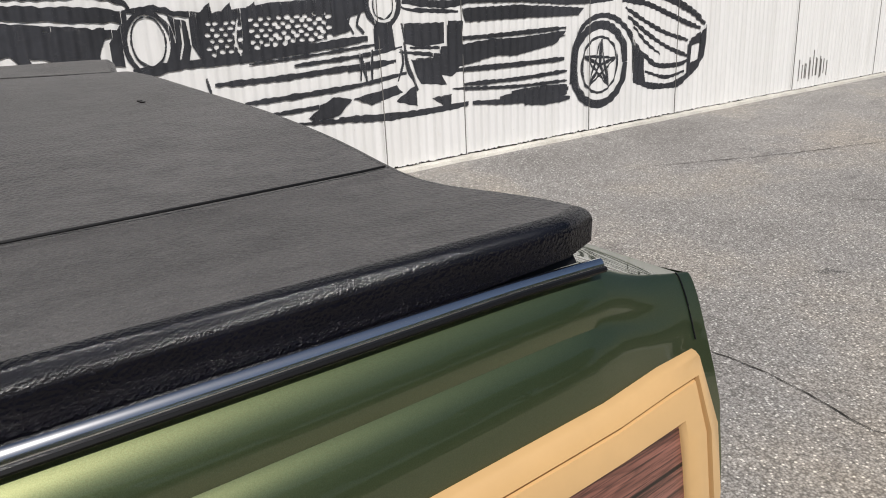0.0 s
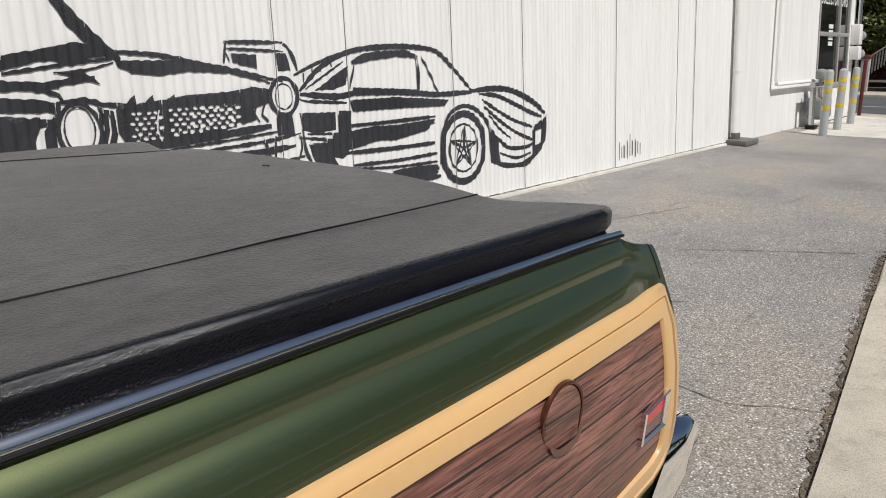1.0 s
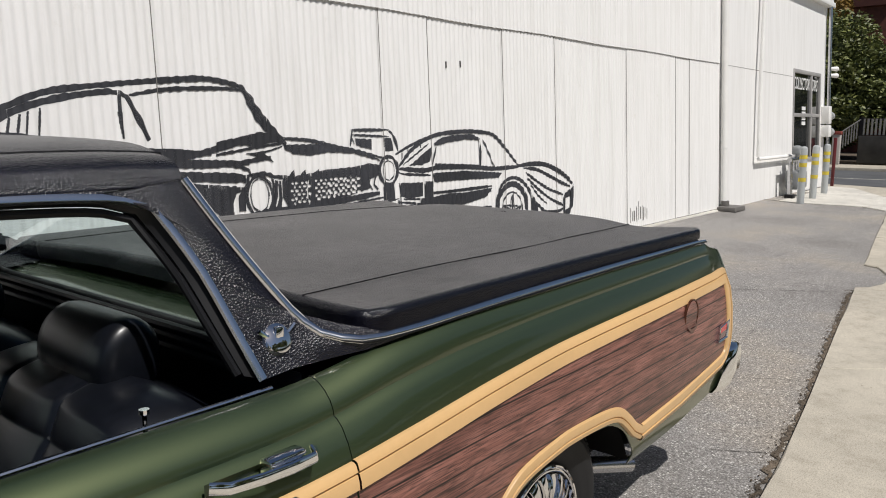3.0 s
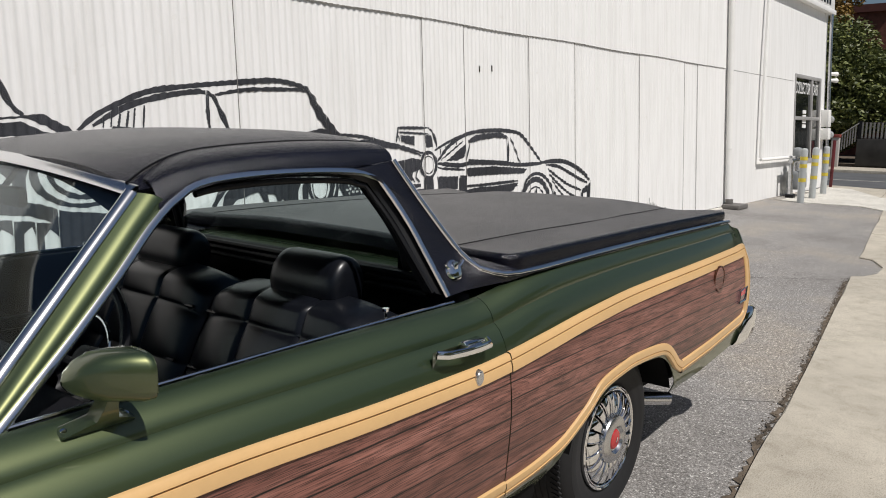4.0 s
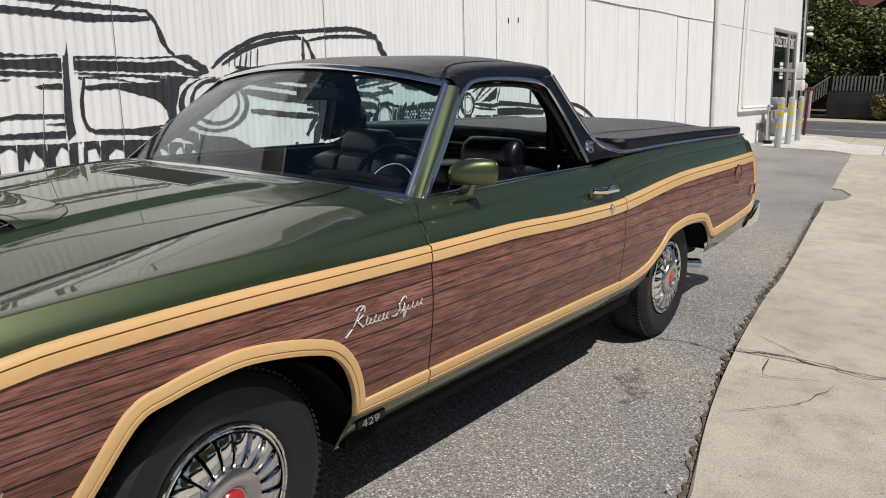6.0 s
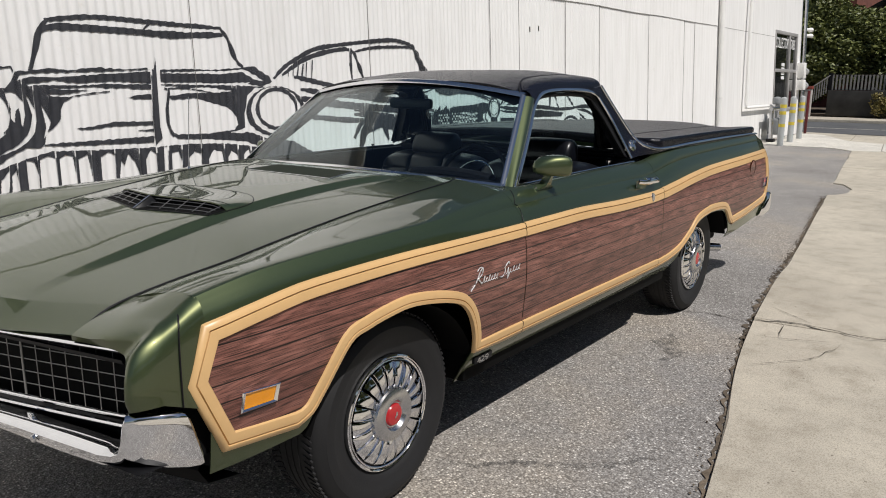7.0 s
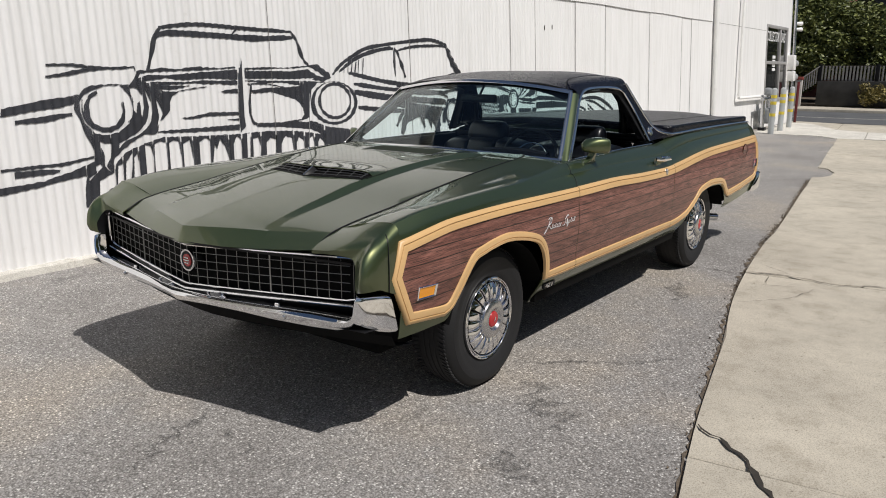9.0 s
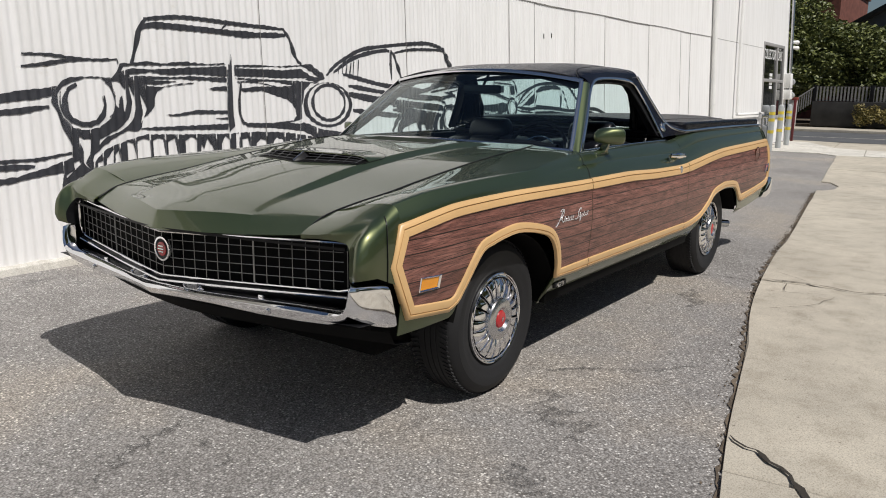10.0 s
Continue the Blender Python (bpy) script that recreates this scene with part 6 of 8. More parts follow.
def build_fittings():
    # mirror on the left door only shows; its twin stands on the other side
    for s in (1, -1):
        f = 1.0 if s > 0 else 0.6
        prof = []
        for x, w, h, dz in ((0.825, 0.004, 0.004, -0.004), (0.84, 0.026, 0.020, -0.003), (0.87, 0.046, 0.035, 0.0), (0.91, 0.060, 0.046, 0.003), (0.955, 0.066, 0.049, 0.004), (0.995, 0.070, 0.052, 0.003), (1.015, 0.067, 0.050, 0.002), (1.022, 0.062, 0.046, 0.002)):
            ring = []
            for k in range(24):
                a = k * math.tau / 24
                c, d = math.cos(a), math.sin(a)
                ring.append((0.986 + (x - 0.945) * 0.54 * f, s * (-0.900 - 0.32 * (x - 0.945) * f + 0.80 * f * w * math.copysign(abs(c) ** 0.6, c)), 1.068 - 0.03 * (1 - f) + dz + 0.86 * f * h * math.copysign(abs(d) ** 0.6, d)))
            prof.append(ring)
        bm = sheet(prof, closed=True)
        mirror = part("door_mirror", bm, M_GREEN, car, "green bullet shaped door mirror", sharp=60)
        part("mirror_glass", fill(bmesh.new(), [(p[0] + 0.003, p[1], p[2]) for p in prof[-2]]), M_CHROME, mirror, "silvered mirror glass")
        rows = []
        for t, x0, x1, y, z in ((0, 0.900, 1.040, -0.858, 0.974), (0.15, 0.906, 1.034, -0.870, 0.984), (0.3, 0.955, 1.002, -0.878, 0.997), (0.6, 0.966, 0.998, -0.886, 1.02), (1, 0.970, 0.998, -0.896, 1.046)):
            rows.append([(x0, s * y, z), (x0 + 0.004, s * (y - 0.018), z - 0.003), (x1 - 0.004, s * (y - 0.018), z - 0.003), (x1, s * y, z), (x1 - 0.004, s * (y + 0.014), z + 0.006), (x0 + 0.004, s * (y + 0.014), z + 0.006)])
        part("mirror_stalk", sheet(rows, closed=True), M_GREEN, mirror, sharp=50)
        for x in (0.915, 1.022):
            part("mirror_screw", rod(bmesh.new(), (x, s * -0.868, 0.978), (x, s * -0.872, 0.988), 0.006, 8), M_CHROME, mirror)
        # door handle: pull bar over a dished pocket
        y = flank(1.87, 0.93)
        bm = bmesh.new()
        pocket = sheet([[(1.775 + 0.20 * u, s * (y - 0.0045 + 0.022 * math.sin(math.pi * u) * math.sin(math.pi * v)), 0.872 + 0.062 * v - 0.004 * u) for u in np.linspace(0, 1, 11)] for v in np.linspace(0, 1, 7)])
        part("handle_pocket", pocket, simple("deep_green_recess", (0.02, 0.04, 0.018), 0.35, 0.3), car)
        handle = part("door_handle", tube([(1.775, s * (y - 0.018), 0.932), (1.80, s * (y - 0.036), 0.929), (1.86, s * (y - 0.044), 0.926), (1.92, s * (y - 0.044), 0.923), (1.975, s * (y - 0.036), 0.920), (1.985, s * (y - 0.02), 0.930)], 0, 10, flat=(0.011, 0.006, (0, -s, 0))), M_CHROME, car, "chrome pull-out door handle")
        bm = bmesh.new()
        block(bm, (1.885, s * y - 0.030, 0.905), (1.965, s * y + 0.005, 0.94), 0.008)
        part("handle_base", bm, M_CHROME, handle)
        # lock in the moulding
        yl = flank(1.935, 0.838)
        m = Matrix.Translation((1.932, s * (yl - 0.012), 0.838)) @ (Matrix.Identity(4) if s > 0 else Matrix.Rotation(math.pi, 4, "Z"))
        bm = spun([(0.0, -0.006), (0.012, -0.006), (0.0135, -0.004), (0.0165, -0.004), (0.018, 0.004)], 24, m=m @ Matrix.Diagonal((1, 1, 1.25, 1)))
        part("door_lock", bm, M_STEEL, car, "small round door lock in the moulding")
        # side marker and rear reflector in bright bezels
        for nm, quad, lens, lab in (("side_marker", ((-0.66, 0.652), (-0.54, 0.644), (-0.55, 0.594), (-0.665, 0.598)), M_AMBER, "amber side marker lamp in a chrome frame"), ("side_reflector", ((4.0, 0.731), (4.115, 0.740), (4.10, 0.669), (3.985, 0.671)), M_REDLENS, "red side reflector in a chrome frame")):
            c = Vector((sum(p[0] for p in quad) / 4, 0, sum(p[1] for p in quad) / 4))
            rows = []
            for k, h in ((1.0, 0.0), (1.0, 0.012), (0.94, 0.014), (0.80, 0.010), (0.78, 0.004)):
                rows.append([(c.x + (x - c.x) * k, s * (flank(x, z) - h), c.z + (z - c.z) * (1 - (1 - k) * 1.25)) for x, z in quad])
            bz = part(nm, sheet(rows, closed=True), M_CHROME, car, lab, sharp=20)
            inn = [(c.x + (x - c.x) * 0.79, s * (flank(x, z) - 0.008), c.z + (z - c.z) * 0.74) for x, z in quad]
            if lens is M_AMBER:
                part("lens", fill(bmesh.new(), inn), lens, bz, "amber lens")
            else:
                ml, mr = [tuple((np.array(a) + np.array(b)) / 2) for a, b in ((inn[0], inn[3]), (inn[1], inn[2]))]
                part("lens", fill(bmesh.new(), [inn[0], inn[1], mr, ml]), lens, bz, "red lens")
                part("lens", fill(bmesh.new(), [ml, mr, inn[2], inn[3]]), simple("dark_red_lens", (0.10, 0.012, 0.018), 0.2, coat=0.5), bz, "dark red lens")
    # fuel door, left only
    m = Matrix.Translation((3.72, flank(3.72, 0.83) - 0.003, 0.830)) @ Matrix.Rotation(radians(1.5), 4, "X")
    lid = part("fuel_lid", spun([(0.0, -0.003), (0.050, -0.003), (0.0525, -0.001), (0.0535, 0.003)], 40, m=m), M_WOOD, car, "round fuel lid in woodgrain finish")
    part("fuel_ring", spun([(0.0535, 0.004), (0.0540, -0.003), (0.0565, -0.0045), (0.059, -0.003), (0.0595, 0.004)], 40, m=m), simple("bronze_ring", (0.16, 0.07, 0.045), 0.25, 0.7), lid)
    bm = bmesh.new()
    rows = [[(3.72 + 0.047 * math.cos(a), flank(3.72, 0.81) - 0.010, 0.815 + 0.030 * math.sin(a) - 0.012 * k) for a in np.linspace(math.pi, math.tau, 12)] for k in (0, 1)]
    part("finger_dish", sheet(rows), simple("dish_brown", (0.13, 0.055, 0.038), 0.35), lid)
    # flowing bright script on the fender, drawn as loops
    bm = bmesh.new()
    y = flank(0.5, 0.74) - 0.006

    def loops(x0, z0, x1, z1, n, h, w=0.0015):
        pts = []
        for i in range(n * 10 + 1):
            t = i / (n * 10)
            a = t * n * math.tau
            pts.append((x0 + (x1 - x0) * t + 0.006 * math.sin(a), y, z0 + (z1 - z0) * t + h * 0.5 * (1 - math.cos(a)) * (1 + 0.25 * math.sin(t * 17))))
        tube(pts, w, 6, bm)

    tube(curve_pts([(0.332, y, 0.728), (0.352, y, 0.752), (0.362, y, 0.790), (0.375, y, 0.796), (0.378, y, 0.776), (0.362, y, 0.764), (0.378, y, 0.752), (0.392, y, 0.742)], 0.006), 0.0023, 6, bm)
    tube(curve_pts([(0.342, y, 0.792), (0.352, y, 0.802), (0.372, y, 0.800)], 0.006), 0.0019, 6, bm)
    loops(0.392, 0.744, 0.495, 0.742, 6, 0.018)
    tube(curve_pts([(0.510, y, 0.744), (0.528, y, 0.742), (0.538, y, 0.758), (0.530, y, 0.772), (0.545, y, 0.790), (0.556, y, 0.782)], 0.006), 0.0023, 6, bm)
    loops(0.545, 0.745, 0.645, 0.748, 5, 0.018)
    tube(curve_pts([(0.560, y, 0.760), (0.566, y, 0.728), (0.572, y, 0.745)], 0.006), 0.0019, 6, bm)
    for v in bm.verts:
        v.co.x += 0.45 * (v.co.z - 0.755)
    bm.transform(Matrix.Translation((0.003, 0, -0.031)))
    part("fender_script", bm, M_SCRIPT, car, "bright flowing script badge on the fender")
    # engine size plate
    plate = bmesh.new()
    yp = flank(0.45, 0.42) - 0.002
    block(plate, (0.406, yp - 0.003, 0.393), (0.522, yp + 0.01, 0.419), 0.002)
    plate = part("size_plate", plate, M_BLACK, car, "small black plate with bright numerals")
    cu = bpy.data.curves.new("numerals", "FONT")
    cu.body, cu.size, cu.extrude = "429", 0.034, 0.001
    tmp = bpy.data.objects.new("tmp", cu)
    scene.collection.objects.link(tmp)
    bpy.context.view_layer.update()
    me = bpy.data.meshes.new_from_object(tmp.evaluated_get(bpy.context.evaluated_depsgraph_get()))
    bpy.data.objects.remove(tmp)
    me.transform(Matrix.Translation((0.419, yp - 0.0042, 0.394)) @ Matrix.Rotation(radians(90), 4, "X") @ Matrix.Diagonal((1.5, 0.95, 1, 1)))
    me.materials.append(M_STEEL)
    under(new("numerals", me), plate)["label"] = "bright numerals 429"
    # aerial on the far fender
    bm = rod(bmesh.new(), (0.38, 0.70, 0.985), (0.38, 0.70, 1.01), 0.014, 12, 0.007)
    rod(bm, (0.38, 0.70, 1.0), (0.417, 0.72, 1.33), 0.0018, 6)
    part("aerial", bm, M_STEEL, car, "thin radio aerial")
    # dark shadow gaps along the bonnet edge and doors
    for s in (-1, 1):
        part("bonnet_gap", tube([(x, s * (abs(SEAM_Y(x)) - 0.0025), SEAM_Z(x) + 0.0008) for x in np.linspace(-0.88, 0.70, 60)], 0.0034, 6), M_BLACK, car)
        for xs in (0.700, 2.085):
            pts = [(xs, s * abs(p[1]) - s * 0.004, p[2]) for p in section(xs + 0.001)]
            if xs < 1:
                # above the moulding the edge leans back, steps at the crease and runs up to the pillar
                pts = [p for p in pts if p[2] < TRIM_TOP(0.7) - 0.002]
                edge = []
                for x, z in ((0.703, 0.886), (0.710, 0.905), (0.718, 0.926), (0.724, 0.941), (0.713, 0.947), (0.722, 0.960), (0.736, 0.975), (0.750, 0.987), (0.758, 0.9925)):
                    up = [p for p in section(x) if p[2] > 0.80]
                    edge.append((x, s * (abs(float(np.interp(z, [p[2] for p in up], [p[1] for p in up]))) + 0.0004), z + 0.0004))
                part("door_gap", tube(edge, 0.0021, 6), M_BLACK, car)
            part("door_gap", tube(pts, 0.0017, 6), M_BLACK, car)


build_fittings()

# ---- the mural: flat black brushwork on the ribs ----
SHAPES = []


def patch(pts, ink=True):
    """A filled outline on the wall, in x and z; ink False: left white."""
    SHAPES.append(([tuple(p) for p in pts], ink))


def stroke(pts, width, ink=True):
    """A brush line with slightly uneven width and tapered ends."""
    line = curve_pts([(x, 0, z) for x, z in pts], 0.04)
    a, b = [], []
    n = len(line)
    for i, p in enumerate(line):
        t = (line[min(i + 1, n - 1)] - line[max(i - 1, 0)]).normalized()
        s = Vector((-t.z, 0, t.x))
        w = width * 0.62 * (0.55 + 0.45 * min(1, i / 3, (n - 1 - i) / 3)) * (1 + 0.22 * noise.noise((p.x * 7, p.z * 7, width * 40)))
        a.append((p.x + s.x * w, p.z + s.z * w))
        b.append((p.x - s.x * w, p.z - s.z * w))
    for i in range(n - 1):
        SHAPES.append(([a[i], a[i + 1], b[i + 1], b[i]], ink))


def ring(x, z, rx, rz, width, ink=True):
    if not width:
        return patch([(x + rx * math.cos(k * math.tau / 24), z + rz * math.sin(k * math.tau / 24)) for k in range(24)], ink)
    pts = [(math.cos(k * math.tau / 28), math.sin(k * math.tau / 28)) for k in range(29)]
    for p, q in zip(pts, pts[1:]):
        f = [(x + c * (rx + s * width / 2), z + d * (rz + s * width / 2)) for (c, d), s in ((p, 1), (q, 1), (q, -1), (p, -1))]
        SHAPES.append((f, ink))


# low sports car
stroke([(6.29, 1.12), (6.46, 1.26), (6.68, 1.36), (6.91, 1.41), (7.28, 1.43), (7.58, 1.42), (7.77, 1.39), (7.93, 1.29), (8.08, 1.17), (8.23, 1.05)], 0.031)
stroke([(6.25, 1.23), (6.41, 1.29), (6.63, 1.36), (6.80, 1.39)], 0.019)
stroke([(6.34, 1.13), (6.52, 1.22), (6.72, 1.32)], 0.016)
stroke([(6.33, 1.24), (6.33, 1.18)], 0.016)
stroke([(6.41, 1.27), (6.42, 1.21)], 0.016)
stroke([(6.49, 1.30), (6.50, 1.25)], 0.016)
stroke([(6.59, 1.33), (6.60, 1.28)], 0.016)
patch([(6.43, 1.12), (6.67, 1.25), (6.76, 1.29), (6.73, 1.15), (6.60, 1.12)])
stroke([(6.80, 1.31), (6.97, 1.35), (7.21, 1.37), (7.42, 1.37), (7.53, 1.34)], 0.047)
stroke([(6.82, 1.29), (6.77, 1.12)], 0.02)
stroke([(7.51, 1.34), (7.53, 1.22), (7.53, 1.05)], 0.032)
stroke([(7.58, 1.35), (7.67, 1.22), (7.78, 1.04)], 0.018)
patch([(6.86, 1.28), (7.05, 1.32), (7.28, 1.35), (7.42, 1.34), (7.48, 1.26), (7.48, 1.11), (7.26, 1.11), (6.84, 1.13)], False)
stroke([(6.29, 1.10), (6.65, 1.07), (6.95, 1.10), (7.52, 1.06), (7.77, 1.04), (8.23, 1.04)], 0.036)
patch([(6.80, 1.13), (7.50, 1.09), (7.49, 1.05), (6.79, 1.07)])
stroke([(8.23, 1.05), (8.52, 1.06), (8.79, 1.04), (9.07, 0.96), (9.26, 0.88), (9.40, 0.79)], 0.043)
stroke([(8.34, 1.02), (8.61, 0.99), (8.92, 0.89), (9.16, 0.81), (9.34, 0.76)], 0.032)
stroke([(8.37, 0.97), (8.60, 0.86), (8.87, 0.75), (9.18, 0.67)], 0.027)
stroke([(8.41, 0.90), (8.64, 0.76), (8.91, 0.63), (9.19, 0.54)], 0.027)
stroke([(8.48, 0.82), (8.63, 0.69), (8.82, 0.58)], 0.021)
stroke([(9.41, 0.79), (9.42, 0.62), (9.35, 0.48), (9.20, 0.38), (9.00, 0.33)], 0.034)
patch([(9.18, 0.66), (9.41, 0.76), (9.42, 0.59), (9.31, 0.41), (9.18, 0.39)])
patch([(9.22, 0.62), (9.34, 0.64), (9.32, 0.50), (9.22, 0.48)], False)
stroke([(8.51, 0.39), (8.76, 0.33), (9.05, 0.32), (9.21, 0.38)], 0.039)
stroke([(8.59, 0.61), (8.77, 0.50), (9.05, 0.48), (9.21, 0.51)], 0.033)
stroke([(8.63, 0.46), (8.90, 0.39), (9.15, 0.42)], 0.022)
patch([(6.76, 1.04), (7.25, 1.04), (7.91, 0.99), (7.86, 0.94), (7.24, 0.95), (6.79, 0.95)])
stroke([(6.73, 1.02), (6.33, 1.05), (6.28, 1.07)], 0.019)
patch([(6.27, 0.97), (6.60, 0.96), (6.60, 0.83), (6.42, 0.82), (6.29, 0.85)])
patch([(6.63, 0.97), (6.77, 0.96), (6.73, 0.78), (6.66, 0.67), (6.62, 0.78)])
stroke([(6.70, 0.85), (7.11, 0.85), (7.73, 0.86)], 0.022)
patch([(6.83, 0.73), (7.17, 0.82), (7.73, 0.84), (7.61, 0.75), (7.22, 0.70)])
stroke([(6.64, 0.65), (7.22, 0.64), (7.70, 0.64)], 0.027)
stroke([(6.66, 0.53), (7.21, 0.49), (7.74, 0.48)], 0.018)
stroke([(7.07, 0.42), (7.40, 0.42), (7.75, 0.42)], 0.041)
stroke([(7.30, 0.36), (7.76, 0.35)], 0.039)
patch([(6.33, 0.75), (6.54, 0.70), (6.61, 0.56), (6.40, 0.59)])
stroke([(6.25, 0.80), (6.57, 0.75), (6.68, 0.66)], 0.02)
stroke([(6.33, 0.82), (6.63, 0.80)], 0.016)
ring(8.09, 0.56, 0.294, 0.298, 0.064)
ring(8.09, 0.56, 0.200, 0.209, 0.019)
stroke([(8.09, 0.56), (8.10, 0.75)], 0.025)
stroke([(8.10, 0.75), (8.19, 0.39)], 0.016)
stroke([(8.09, 0.56), (8.27, 0.60)], 0.026)
stroke([(8.27, 0.60), (7.97, 0.41)], 0.015)
stroke([(8.09, 0.56), (8.19, 0.39)], 0.026)
stroke([(8.19, 0.39), (7.92, 0.64)], 0.014)
stroke([(8.09, 0.56), (7.97, 0.41)], 0.025)
stroke([(7.97, 0.41), (8.10, 0.75)], 0.015)
stroke([(8.09, 0.56), (7.92, 0.64)], 0.024)
stroke([(7.92, 0.64), (8.27, 0.60)], 0.016)
stroke([(7.77, 0.45), (7.80, 0.69), (7.87, 0.83), (8.01, 0.91), (8.17, 0.92), (8.34, 0.85), (8.47, 0.70), (8.51, 0.38)], 0.034)
patch([(8.47, 0.72), (8.59, 0.61), (8.64, 0.36), (8.49, 0.38)])
patch([(6.72, 0.81), (7.01, 0.83), (7.74, 0.81), (7.48, 0.75), (7.00, 0.71), (6.73, 0.67)])
stroke([(6.75, 0.55), (7.26, 0.54), (7.74, 0.55)], 0.023)
stroke([(6.82, 0.42), (7.31, 0.38), (7.74, 0.39)], 0.028)
stroke([(7.18, 0.45), (7.74, 0.44)], 0.034)
patch([(6.57, 0.80), (6.74, 0.83), (6.76, 0.70), (6.66, 0.61), (6.54, 0.64)])
patch([(6.37, 0.75), (6.55, 0.75), (6.66, 0.63), (6.47, 0.65)])
patch([(6.48, 0.49), (6.65, 0.50), (6.64, 0.39)])
# tail wing
stroke([(5.71, 1.45), (5.95, 1.45), (6.18, 1.45)], 0.022)
stroke([(5.72, 1.45), (5.70, 1.32)], 0.018)
stroke([(5.72, 1.41), (5.96, 1.40), (6.18, 1.39)], 0.014)
stroke([(6.18, 1.44), (6.24, 1.38), (6.28, 1.26)], 0.026)
patch([(5.76, 1.38), (5.95, 1.37), (5.95, 1.28), (5.77, 1.32)])
patch([(6.11, 1.38), (6.19, 1.38), (6.23, 1.26), (6.12, 1.26)])
stroke([(5.71, 1.39), (5.74, 1.33)], 0.014)
# car with the mesh grille
stroke([(4.67, 1.67), (4.77, 1.53), (4.87, 1.43), (4.97, 1.35)], 0.039)
stroke([(4.73, 1.60), (4.81, 1.50), (4.88, 1.42)], 0.009, False)
patch([(4.38, 1.37), (4.55, 1.40), (4.76, 1.44), (4.87, 1.43), (4.95, 1.37), (4.69, 1.35), (4.48, 1.33), (4.37, 1.32)])
stroke([(4.37, 1.28), (4.53, 1.30), (4.75, 1.33), (4.96, 1.35)], 0.018)
stroke([(4.63, 1.28), (4.80, 1.29), (4.97, 1.33)], 0.012)
patch([(4.65, 1.28), (4.80, 1.28), (4.89, 1.21), (4.75, 1.24)])
stroke([(4.97, 1.39), (5.25, 1.37), (5.47, 1.33), (5.69, 1.29)], 0.02)
patch([(4.98, 1.34), (5.32, 1.34), (5.71, 1.30), (5.84, 1.25), (5.42, 1.27), (5.24, 1.25), (5.07, 1.27), (4.99, 1.31)])
stroke([(5.66, 1.30), (5.88, 1.25), (6.15, 1.19)], 0.018)
stroke([(5.69, 1.27), (5.92, 1.22), (6.10, 1.17)], 0.015)
stroke([(4.36, 1.21), (4.52, 1.20), (4.64, 1.16), (4.66, 1.13)], 0.027)
stroke([(4.34, 1.13), (4.48, 1.12), (4.61, 1.11)], 0.018)
patch([(4.33, 1.05), (4.53, 1.05), (4.46, 0.96), (4.47, 0.87), (4.30, 0.88)])
patch([(4.60, 1.06), (4.65, 1.08), (4.60, 0.98), (4.60, 0.86), (4.54, 0.86), (4.54, 0.98)])
ring(4.73, 0.96, 0.118, 0.153, 0.024)
ring(4.73, 0.97, 0.087, 0.122, 0.01)
stroke([(4.62, 1.12), (4.78, 1.13), (4.88, 1.10), (5.05, 1.09)], 0.024)
patch([(4.84, 1.09), (4.93, 1.06), (4.95, 0.94), (4.92, 0.85), (4.83, 0.86), (4.87, 0.98)])
stroke([(4.90, 1.04), (4.90, 0.94), (4.88, 0.87)], 0.01, False)
stroke([(4.94, 1.03), (4.95, 0.94), (4.98, 0.86)], 0.009, False)
patch([(4.95, 1.08), (5.14, 1.10), (5.41, 1.13), (5.69, 1.14), (5.88, 1.16), (5.91, 0.95), (5.66, 0.90), (5.37, 0.87), (5.18, 0.83), (4.99, 0.85), (4.95, 0.94)])
ring(5.05, 1.04, 0.015, 0.012, 0, False)
ring(5.09, 1.04, 0.015, 0.011, 0, False)
ring(5.15, 1.04, 0.016, 0.012, 0, False)
ring(5.19, 1.04, 0.016, 0.012, 0, False)
ring(5.29, 1.05, 0.016, 0.012, 0, False)
ring(5.35, 1.05, 0.017, 0.012, 0, False)
ring(5.40, 1.05, 0.017, 0.012, 0, False)
ring(5.46, 1.05, 0.018, 0.013, 0, False)
ring(5.51, 1.05, 0.018, 0.013, 0, False)
ring(5.57, 1.05, 0.018, 0.012, 0, False)
ring(5.62, 1.05, 0.018, 0.012, 0, False)
ring(5.68, 1.06, 0.018, 0.013, 0, False)
ring(5.74, 1.06, 0.018, 0.013, 0, False)
ring(5.07, 1.01, 0.015, 0.011, 0, False)
ring(5.12, 1.01, 0.015, 0.012, 0, False)
ring(5.17, 1.01, 0.016, 0.012, 0, False)
ring(5.22, 1.01, 0.016, 0.012, 0, False)
ring(5.32, 1.02, 0.017, 0.012, 0, False)
ring(5.38, 1.02, 0.017, 0.012, 0, False)
ring(5.43, 1.02, 0.018, 0.013, 0, False)
ring(5.48, 1.02, 0.018, 0.013, 0, False)
ring(5.54, 1.03, 0.018, 0.013, 0, False)
ring(5.60, 1.03, 0.018, 0.013, 0, False)
ring(5.65, 1.03, 0.018, 0.013, 0, False)
ring(5.71, 1.03, 0.019, 0.012, 0, False)
ring(5.77, 1.04, 0.019, 0.013, 0, False)
ring(5.04, 0.98, 0.016, 0.012, 0, False)
ring(5.09, 0.98, 0.016, 0.012, 0, False)
ring(5.14, 0.98, 0.016, 0.012, 0, False)
ring(5.19, 0.98, 0.016, 0.012, 0, False)
ring(5.29, 0.99, 0.017, 0.012, 0, False)
ring(5.35, 0.99, 0.017, 0.012, 0, False)
ring(5.40, 0.99, 0.017, 0.012, 0, False)
ring(5.45, 1.00, 0.017, 0.012, 0, False)
